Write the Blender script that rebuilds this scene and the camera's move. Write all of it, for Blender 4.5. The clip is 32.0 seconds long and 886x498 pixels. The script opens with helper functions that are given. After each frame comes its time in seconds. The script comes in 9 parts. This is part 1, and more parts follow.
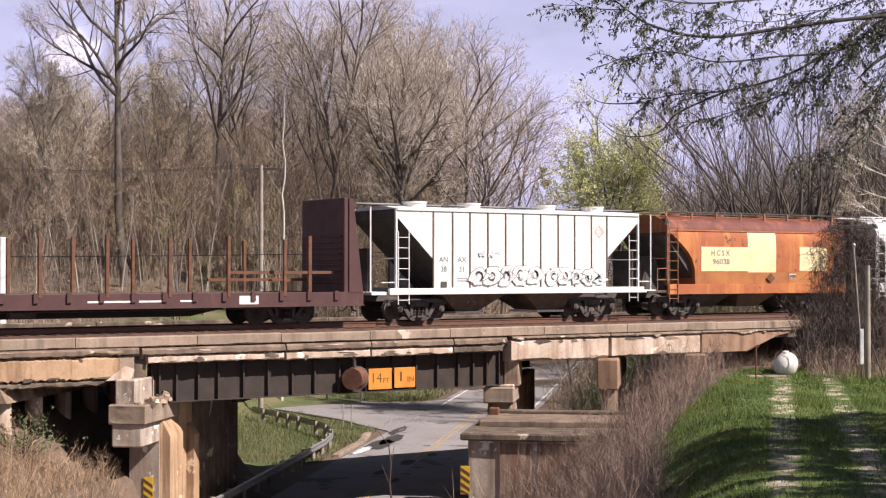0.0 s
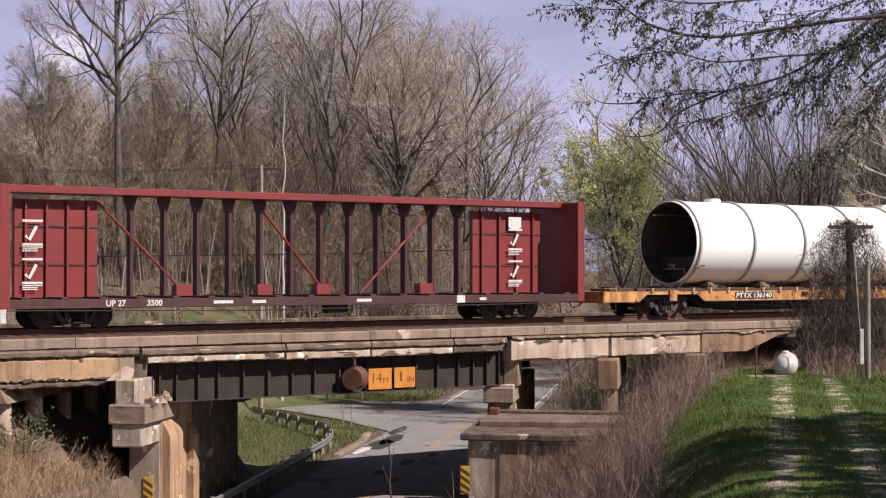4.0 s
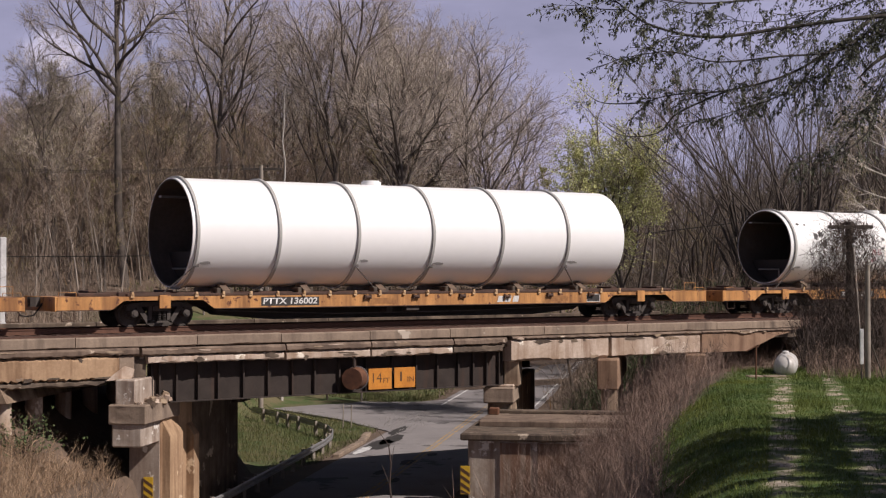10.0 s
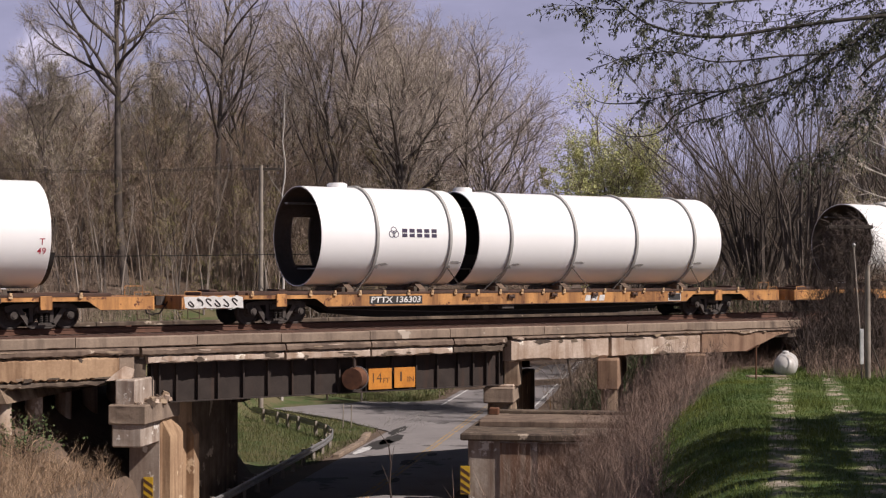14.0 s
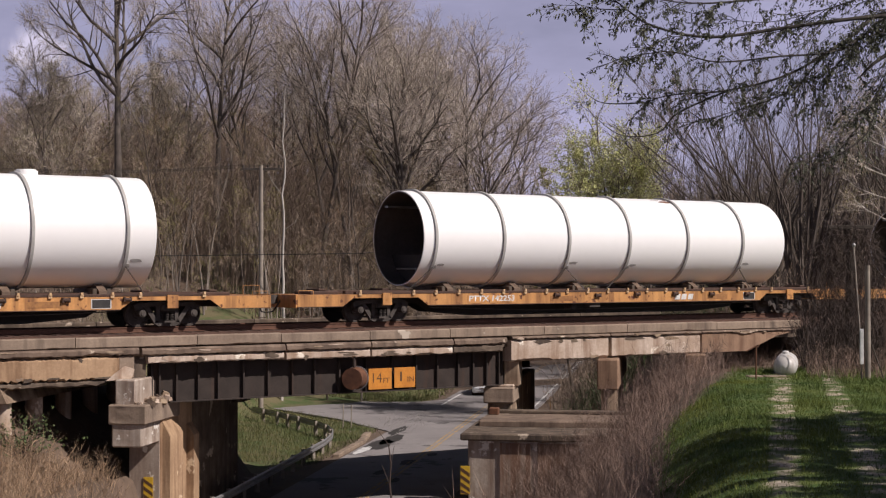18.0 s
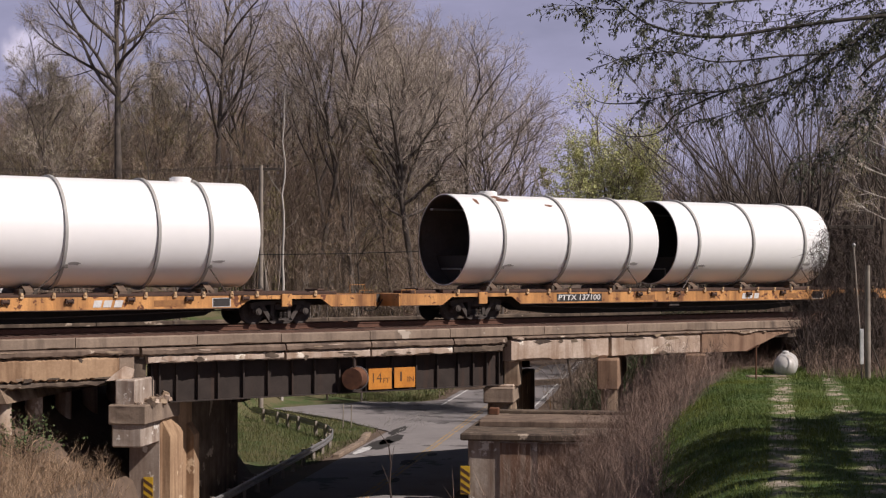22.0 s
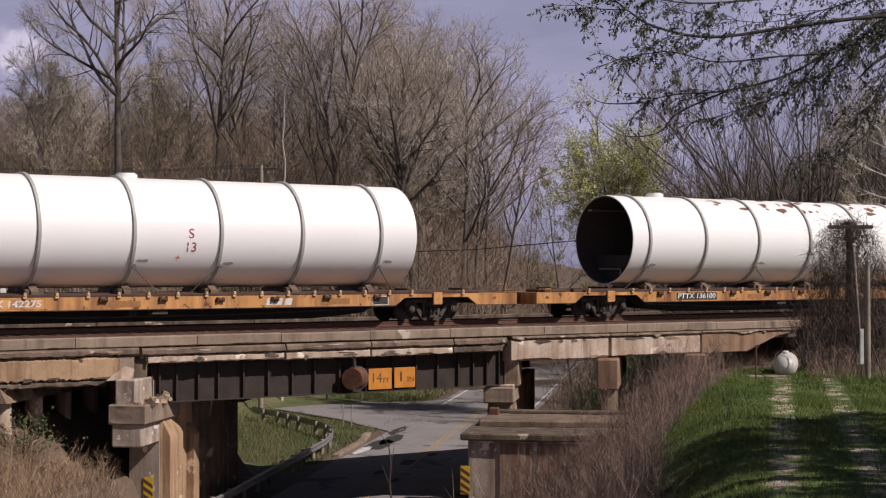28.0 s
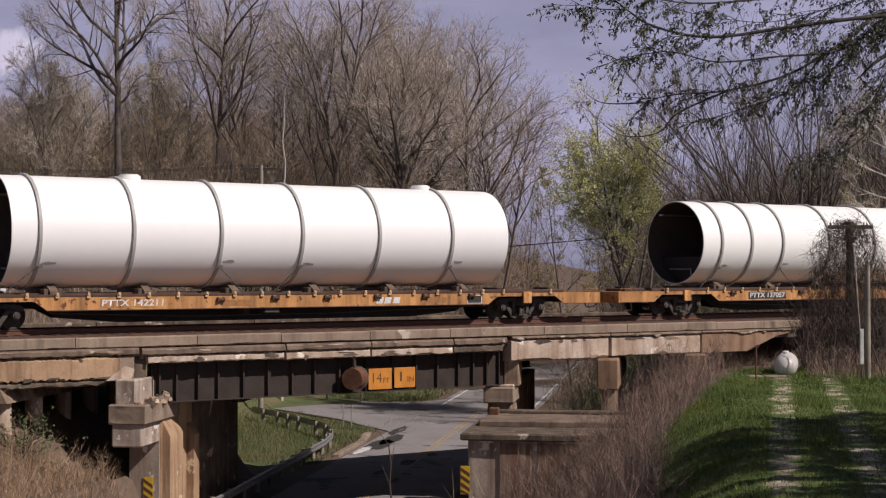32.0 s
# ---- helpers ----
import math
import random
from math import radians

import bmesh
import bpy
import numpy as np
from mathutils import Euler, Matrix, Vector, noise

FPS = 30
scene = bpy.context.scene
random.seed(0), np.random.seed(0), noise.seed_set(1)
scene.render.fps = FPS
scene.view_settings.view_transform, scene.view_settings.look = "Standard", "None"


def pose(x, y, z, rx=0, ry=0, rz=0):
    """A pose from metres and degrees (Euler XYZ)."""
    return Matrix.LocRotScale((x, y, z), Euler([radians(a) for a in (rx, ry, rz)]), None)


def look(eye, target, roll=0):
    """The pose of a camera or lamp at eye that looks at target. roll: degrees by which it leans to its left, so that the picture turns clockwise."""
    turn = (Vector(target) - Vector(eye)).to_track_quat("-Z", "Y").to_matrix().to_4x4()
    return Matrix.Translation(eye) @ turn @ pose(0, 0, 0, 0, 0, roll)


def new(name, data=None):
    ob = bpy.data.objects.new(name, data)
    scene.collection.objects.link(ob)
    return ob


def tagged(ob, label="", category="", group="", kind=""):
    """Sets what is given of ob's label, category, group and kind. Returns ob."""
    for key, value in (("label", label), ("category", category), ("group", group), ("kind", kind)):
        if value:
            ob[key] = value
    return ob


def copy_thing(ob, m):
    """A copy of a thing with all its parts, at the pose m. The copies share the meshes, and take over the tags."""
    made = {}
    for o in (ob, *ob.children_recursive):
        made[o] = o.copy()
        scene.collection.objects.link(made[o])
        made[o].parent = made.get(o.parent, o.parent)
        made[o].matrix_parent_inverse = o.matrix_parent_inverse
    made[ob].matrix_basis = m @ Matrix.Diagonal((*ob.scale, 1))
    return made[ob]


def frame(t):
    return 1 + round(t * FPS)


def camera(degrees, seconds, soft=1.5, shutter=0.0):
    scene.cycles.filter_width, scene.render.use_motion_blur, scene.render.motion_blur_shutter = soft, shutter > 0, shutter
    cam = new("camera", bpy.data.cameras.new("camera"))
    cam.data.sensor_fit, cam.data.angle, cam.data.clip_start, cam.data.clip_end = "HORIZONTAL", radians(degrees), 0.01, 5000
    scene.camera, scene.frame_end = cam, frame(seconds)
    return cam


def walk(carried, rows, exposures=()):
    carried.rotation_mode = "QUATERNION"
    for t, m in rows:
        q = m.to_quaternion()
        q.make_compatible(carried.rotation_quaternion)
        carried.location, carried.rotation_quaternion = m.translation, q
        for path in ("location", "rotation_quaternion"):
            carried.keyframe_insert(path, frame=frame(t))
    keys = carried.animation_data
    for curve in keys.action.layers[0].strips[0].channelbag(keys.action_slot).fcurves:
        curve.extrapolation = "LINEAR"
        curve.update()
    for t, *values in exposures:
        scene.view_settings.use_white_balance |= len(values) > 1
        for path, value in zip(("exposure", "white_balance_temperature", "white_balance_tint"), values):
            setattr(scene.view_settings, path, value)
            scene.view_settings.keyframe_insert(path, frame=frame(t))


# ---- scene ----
# The x axis runs along the track, y away from the viewer, z is up; the railhead is z = 0.
EYE = Vector((0.0, -46.75, 1.79))
AZ, TILT = radians(34.065), radians(0.8345)
VIEW = Vector((math.sin(AZ) * math.cos(TILT), math.cos(AZ) * math.cos(TILT), math.sin(TILT)))
cam = camera(32.414, 32.0, soft=1.25)
walk(cam, [(0.0, look(EYE, EYE + VIEW * 50)), (32.0, look(EYE, EYE + VIEW * 50))],
     exposures=[(t, e, 6250, 19) for t, e in ((0.0, 0.80), (1.0, 0.42), (2.0, 0.38), (3.0, 0.42), (4.5, 0.35), (6.0, 0.27), (7.0, -0.10), (8.0, -0.05), (9.0, -0.10), (10.0, -0.10), (11.0, -0.25), (12.0, -0.03), (13.0, -0.03), (14.0, 0.00), (15.5, -0.10), (17.0, -0.22), (18.0, -0.07), (19.0, -0.20), (20.0, -0.12), (21.0, -0.22), (22.0, -0.13), (23.0, -0.10), (24.0, -0.13), (25.0, -0.04), (26.5, -0.12), (28.0, -0.20), (29.0, -0.12), (30.0, -0.18), (31.0, -0.15), (32.0, -0.20))])

# ---- world and sun ----
SUN = Vector((0.50, -0.89, 1.0)).normalized()
world = bpy.data.worlds.new("world")
scene.world = world
world.use_nodes = True
wn, wl = world.node_tree.nodes, world.node_tree.links
wn.clear()
sky = wn.new("ShaderNodeTexSky")
sky.sky_type, sky.sun_disc = "NISHITA", False
sky.sun_elevation = math.asin(SUN.z)
sky.sun_rotation = math.atan2(SUN.x, SUN.y)
sky.air_density, sky.dust_density, sky.ozone_density = 1.0, 1.5, 1.5
co = wn.new("ShaderNodeTexCoord")
mapn = wn.new("ShaderNodeMapping")
mapn.inputs["Scale"].default_value = (1.6, 1.6, 4.5)
cloud = wn.new("ShaderNodeTexNoise")
cloud.inputs["Scale"].default_value, cloud.inputs["Detail"].default_value = 2.6, 7
ramp = wn.new("ShaderNodeValToRGB")
ramp.color_ramp.elements[0].position, ramp.color_ramp.elements[1].position = 0.05, 0.62
mixc = wn.new("ShaderNodeMix")
mixc.data_type = "RGBA"
bgn = wn.new("ShaderNodeBackground")
bgn.inputs["Strength"].default_value = 0.022
outw = wn.new("ShaderNodeOutputWorld")
wl.new(co.outputs["Generated"], mapn.inputs["Vector"])
wl.new(mapn.outputs["Vector"], cloud.inputs["Vector"])
wl.new(cloud.outputs["Fac"], ramp.inputs["Fac"])
sep = wn.new("ShaderNodeSeparateXYZ")
wl.new(co.outputs["Generated"], sep.inputs[0])
haze = wn.new("ShaderNodeMapRange")
haze.interpolation_type = "SMOOTHSTEP"
for k, v in (("From Min", 0.17), ("From Max", 0.42), ("To Min", 1.0), ("To Max", 0.0)):
    haze.inputs[k].default_value = v
wl.new(sep.outputs["Z"], haze.inputs["Value"])
mul = wn.new("ShaderNodeMath")
mul.operation = "MULTIPLY"
wl.new(ramp.outputs["Color"], mul.inputs[0])
wl.new(haze.outputs["Result"], mul.inputs[1])
wl.new(mul.outputs[0], mixc.inputs["Factor"])
wl.new(sky.outputs["Color"], mixc.inputs["A"])
mixc.inputs["B"].default_value = (22.3, 21.9, 29.8, 1)
wl.new(mixc.outputs["Result"], bgn.inputs["Color"])
wl.new(bgn.outputs["Background"], outw.inputs["Surface"])
sun = new("sun", bpy.data.lights.new("sun", "SUN"))
sun.data.energy, sun.data.angle, sun.data.color = 5.0, radians(0.55), (1.0, 0.93, 0.82)
sun.matrix_world = look(SUN * 100, (0, 0, 0))

# ---- materials ----


def mat(name, c1, c2=None, rough=0.7, metal=0.0, scale=3.0, fine=40.0, bump=0.3, dist=0.01, streak=None, rand=0.0, spots=None, island=False, grain=0.35):
    """Two-scale noise between c1 and c2; streak=(colour, amount): vertical runs; spots=(colour, level, scale): flaked patches."""
    m = bpy.data.materials.new(name)
    m.use_nodes = True
    n, l = m.node_tree.nodes, m.node_tree.links
    p = n["Principled BSDF"]
    p.inputs["Roughness"].default_value, p.inputs["Metallic"].default_value = rough, metal
    tc = n.new("ShaderNodeTexCoord")
    info = n.new("ShaderNodeObjectInfo")
    off = n.new("ShaderNodeVectorMath")
    off.operation = "MULTIPLY_ADD"
    l.new(info.outputs["Random"], off.inputs[0])
    off.inputs[1].default_value = (37, 19, 23)
    l.new(tc.outputs["Object"], off.inputs[2])

    def tex(sc, detail=5, stretch=None):
        t = n.new("ShaderNodeTexNoise")
        t.inputs["Scale"].default_value, t.inputs["Detail"].default_value = sc, detail
        t.inputs["Roughness"].default_value = 0.62
        if stretch:
            mp = n.new("ShaderNodeMapping")
            mp.inputs["Scale"].default_value = stretch
            l.new(off.outputs[0], mp.inputs["Vector"])
            l.new(mp.outputs[0], t.inputs["Vector"])
        else:
            l.new(off.outputs[0], t.inputs["Vector"])
        return t.outputs["Fac"]

    def rmp(src, lo, hi):
        r = n.new("ShaderNodeMapRange")
        r.inputs["From Min"].default_value, r.inputs["From Max"].default_value = lo, hi
        l.new(src, r.inputs["Value"])
        return r.outputs["Result"]

    def mixrgb(f, a, b, mode="MIX"):
        x = n.new("ShaderNodeMix")
        x.data_type, x.blend_type = "RGBA", mode
        for s, v in (("Factor", f), ("A", a), ("B", b)):
            if isinstance(v, (tuple, list)):
                x.inputs[s].default_value = (*v[:3], 1)
            elif isinstance(v, (int, float)):
                x.inputs[s].default_value = v
            else:
                l.new(v, x.inputs[s])
        return x.outputs["Result"]

    c2 = c2 or tuple(v * 0.7 for v in c1)
    big = tex(scale)
    col = mixrgb(rmp(big, 0.32, 0.68), c1, c2)
    small = tex(fine, 3)
    col = mixrgb(rmp(small, 0.3, 0.75), col, mixrgb(grain, col, tuple(v * 0.45 for v in c2)))
    if streak:
        st = tex(1.0, 4, (2.2, 2.2, 0.22))
        col = mixrgb(rmp(st, 1.0 - streak[1], 1.02 - streak[1] * 0.55), col, streak[0])
    if spots:
        sp = tex(spots[2], 6)
        col = mixrgb(rmp(sp, spots[1], spots[1] + 0.03), col, spots[0])
    if rand or island:
        if island:
            g = n.new("ShaderNodeNewGeometry")
            src = g.outputs["Random Per Island"]
        else:
            src = info.outputs["Random"]
        hv = n.new("ShaderNodeHueSaturation")
        l.new(rmp(src, 0, 1), hv.inputs["Value"])
        r = hv.inputs["Value"].links[0].from_node
        r.inputs["To Min"].default_value, r.inputs["To Max"].default_value = 1 - rand, 1 + rand
        l.new(col, hv.inputs["Color"])
        col = hv.outputs["Color"]
    l.new(col, p.inputs["Base Color"])
    if bump:
        b = n.new("ShaderNodeBump")
        b.inputs["Strength"].default_value, b.inputs["Distance"].default_value = bump, dist
        l.new(small, b.inputs["Height"])
        l.new(b.outputs["Normal"], p.inputs["Normal"])
    rr = n.new("ShaderNodeMapRange")
    rr.inputs["To Min"].default_value, rr.inputs["To Max"].default_value = max(0, rough - 0.12), min(1, rough + 0.12)
    l.new(big, rr.inputs["Value"])
    l.new(rr.outputs["Result"], p.inputs["Roughness"])
    return m


CONC = mat("weathered_concrete", (0.50, 0.385, 0.26), (0.25, 0.175, 0.115), 0.9, scale=1.3, fine=16, bump=0.5, dist=0.014, streak=((0.10, 0.06, 0.04), 0.58), spots=((0.62, 0.52, 0.40), 0.63, 1.1))
# CONC_D: stained concrete, also dark enough to carry the pier's bridge shade
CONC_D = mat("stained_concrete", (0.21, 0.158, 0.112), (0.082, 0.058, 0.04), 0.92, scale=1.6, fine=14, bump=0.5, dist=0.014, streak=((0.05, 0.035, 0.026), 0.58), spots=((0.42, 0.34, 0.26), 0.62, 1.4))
CONC_L = mat("pale_concrete", (0.66, 0.55, 0.45), (0.41, 0.30, 0.215), 0.9, scale=1.0, fine=14, bump=0.5, dist=0.014, streak=((0.20, 0.11, 0.06), 0.52), spots=((0.78, 0.70, 0.58), 0.62, 0.9))
CONC_O = mat("ochre_concrete", (0.52, 0.35, 0.205), (0.34, 0.215, 0.125), 0.9, scale=0.9, fine=12, bump=0.5, dist=0.014, streak=((0.15, 0.08, 0.04), 0.55), spots=((0.62, 0.48, 0.32), 0.64, 0.9))
CONC_R = mat("rusty_brown_concrete", (0.36, 0.23, 0.145), (0.23, 0.14, 0.088), 0.92, scale=1.1, fine=14, bump=0.5, dist=0.014, streak=((0.12, 0.06, 0.035), 0.5))
CONC_K = mat("grey_brown_concrete", (0.36, 0.275, 0.20), (0.225, 0.165, 0.12), 0.92, scale=1.1, fine=14, bump=0.5, dist=0.014, streak=((0.11, 0.08, 0.06), 0.5), spots=((0.46, 0.39, 0.31), 0.66, 1.3), rand=0.08)
CONC_DK = mat("brown_stained_concrete", (0.27, 0.195, 0.14), (0.13, 0.09, 0.065), 0.92, scale=1.4, fine=14, bump=0.5, dist=0.014, streak=((0.06, 0.04, 0.03), 0.5), spots=((0.45, 0.36, 0.27), 0.66, 1.6))
CONC_G = mat("whitish_concrete", (0.56, 0.48, 0.40), (0.36, 0.29, 0.23), 0.92, scale=1.0, fine=12, bump=0.5, dist=0.014, streak=((0.17, 0.105, 0.07), 0.60), spots=((0.70, 0.65, 0.58), 0.60, 2.2))
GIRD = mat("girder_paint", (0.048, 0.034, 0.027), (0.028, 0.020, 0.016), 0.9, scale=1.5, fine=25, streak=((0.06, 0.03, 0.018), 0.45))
RUST = mat("rust", (0.18, 0.075, 0.035), (0.09, 0.038, 0.02), 0.85, scale=4, fine=50, bump=0.5)
RUSTC = mat("rust_stained_concrete", (0.27, 0.155, 0.10), (0.17, 0.095, 0.062), 0.92, scale=1.2, fine=14, bump=0.4, dist=0.012, streak=((0.40, 0.33, 0.26), 0.44))
RAIL = mat("rail_steel", (0.14, 0.06, 0.032), (0.09, 0.04, 0.023), 0.7, scale=6, fine=40)
BALLAST = mat("ballast", (0.11, 0.054, 0.034), (0.055, 0.028, 0.019), 0.95, scale=1.5, fine=9, bump=1.0, dist=0.06)
WHITE = mat("tower_white", (0.91, 0.90, 0.88), (0.88, 0.87, 0.845), 0.42, scale=0.35, fine=3, bump=0.0, grain=0.03, dist=0.004)
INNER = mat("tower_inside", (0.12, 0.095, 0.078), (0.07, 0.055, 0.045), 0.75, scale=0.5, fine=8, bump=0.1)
BLACK = mat("black_gear", (0.018, 0.016, 0.015), (0.035, 0.028, 0.022), 0.75, scale=5, fine=40)
YEL = mat("car_yellow", (0.74, 0.375, 0.125), (0.57, 0.265, 0.08), 0.6, scale=1.1, fine=18, bump=0.15, streak=((0.20, 0.085, 0.03), 0.58), spots=((0.14, 0.05, 0.022), 0.60, 3.4), rand=0.12)
BROWNGEAR = mat("deck_gear", (0.10, 0.05, 0.03), (0.05, 0.028, 0.02), 0.8, scale=3, fine=30)
BOGIE = mat("bogie_steel", (0.095, 0.078, 0.066), (0.05, 0.04, 0.034), 0.8, scale=4, fine=30)
GALV = mat("galvanised", (0.42, 0.42, 0.42), (0.30, 0.29, 0.28), 0.45, 0.6, scale=4, fine=30, bump=0.1)
RINGM = mat("ring_paint", (0.47, 0.455, 0.43), (0.38, 0.365, 0.34), 0.6, scale=2, fine=20, bump=0.1)
ASPH = mat("asphalt", (0.30, 0.275, 0.265), (0.22, 0.20, 0.195), 0.9, scale=0.35, fine=16, bump=0.4, spots=((0.11, 0.10, 0.097), 0.60, 0.55))
YLINE = mat("yellow_line", (0.50, 0.32, 0.13), (0.30, 0.23, 0.15), 0.8, scale=1.2, fine=12, spots=((0.24, 0.22, 0.21), 0.52, 2.5))
WLINE = mat("white_line", (0.75, 0.74, 0.72), (0.5, 0.49, 0.47), 0.8, scale=2, fine=20)
BARK = mat("bark", (0.155, 0.125, 0.10), (0.085, 0.066, 0.053), 0.95, scale=1.2, fine=18, bump=0.6, dist=0.02, rand=0.25)



def ground_material():
    """Leaf litter, with grass on the path and the verges and two gravel wheel tracks; u and n follow the road."""
    m = mat("ground_cover", (0.17, 0.115, 0.08), (0.10, 0.07, 0.047), 0.95, scale=0.5, fine=7, bump=0.8, dist=0.05)
    n, l = m.node_tree.nodes, m.node_tree.links
    p = n["Principled BSDF"]
    base = p.inputs["Base Color"].links[0].from_socket
    tc = n.new("ShaderNodeTexCoord")

    def math_node(op, a, b=None, c=None):
        x = n.new("ShaderNodeMath")
        x.operation = op
        for i, v in enumerate((a, b, c)):
            if v is None:
                continue
            if isinstance(v, (int, float)):
                x.inputs[i].default_value = v
            else:
                l.new(v, x.inputs[i])
        return x.outputs[0]

    def dot(v, off):
        d = n.new("ShaderNodeVectorMath")
        d.operation = "DOT_PRODUCT"
        l.new(tc.outputs["Object"], d.inputs[0])
        d.inputs[1].default_value = v
        return math_node("ADD", d.outputs["Value"], off)

    def step(v, lo, hi):
        r = n.new("ShaderNodeMapRange")
        r.interpolation_type = "SMOOTHSTEP"
        r.inputs["From Min"].default_value, r.inputs["From Max"].default_value = lo, hi
        l.new(v, r.inputs["Value"])
        return r.outputs["Result"]

    def tex(sc, det=5):
        t = n.new("ShaderNodeTexNoise")
        t.inputs["Scale"].default_value, t.inputs["Detail"].default_value = sc, det
        l.new(tc.outputs["Object"], t.inputs["Vector"])
        return t.outputs["Fac"]

    def mix(f, a, b):
        x = n.new("ShaderNodeMix")
        x.data_type = "RGBA"
        for s, v in (("Factor", f), ("A", a), ("B", b)):
            if isinstance(v, tuple):
                x.inputs[s].default_value = (*v, 1)
            else:
                l.new(v, x.inputs[s])
        return x.outputs["Result"]

    a = dot((0.677, 0.736, 0), -(39.28 * 0.677 + 12.62 * 0.736))
    c = dot((0.736, -0.677, 0), -(39.28 * 0.736 - 12.62 * 0.677))
    y = dot((0, 1, 0), 0.0)
    wob = math_node("MULTIPLY", math_node("SUBTRACT", tex(0.4), 0.5), 3.0)
    cw = math_node("ADD", c, wob)
    near = step(y, -5.0, -8.0)
    edge = math_node("MULTIPLY", math_node("ADD", a, 34.0), 0.2)
    edge = math_node("MAXIMUM", edge, 0.0)
    lawn = math_node("MULTIPLY", step(math_node("SUBTRACT", math_node("ADD", c, math_node("MULTIPLY", wob, 0.35)), edge), 10.8, 11.4), near)
    verge = math_node("MULTIPLY", math_node("MULTIPLY", step(cw, -4.2, -5.0), step(cw, -30.0, -24.0)), math_node("MULTIPLY", step(y, 9.0, 12.0), step(y, 52.0, 46.0)))
    green = mix(step(tex(1.3), 0.35, 0.7), (0.045, 0.09, 0.009), (0.10, 0.125, 0.02))
    dry = mix(step(tex(0.8), 0.35, 0.65), (0.055, 0.085, 0.02), (0.125, 0.105, 0.05))
    col = mix(verge, base, dry)
    col = mix(lawn, col, green)
    cw2 = math_node("ADD", c, math_node("MULTIPLY", math_node("SUBTRACT", tex(1.6, 4), 0.5), 0.9))
    cp = math_node("SUBTRACT", cw2, math_node("MULTIPLY", math_node("ADD", a, 47.2), 0.0675))
    gr = tex(1.7, 6)
    for c0, wd in ((12.93, 0.20), (14.27, 0.20)):
        dist = math_node("ABSOLUTE", math_node("SUBTRACT", cp, c0))
        trk = math_node("MULTIPLY", math_node("MULTIPLY", step(dist, wd + 0.12, wd - 0.12), near), step(gr, 0.45, 0.60))
        col = mix(trk, col, mix(step(tex(9, 2), 0.3, 0.7), (0.48, 0.41, 0.32), (0.30, 0.24, 0.17)))
    l.new(col, p.inputs["Base Color"])
    return m


GROUND = ground_material()
# ---- mesh tools ----


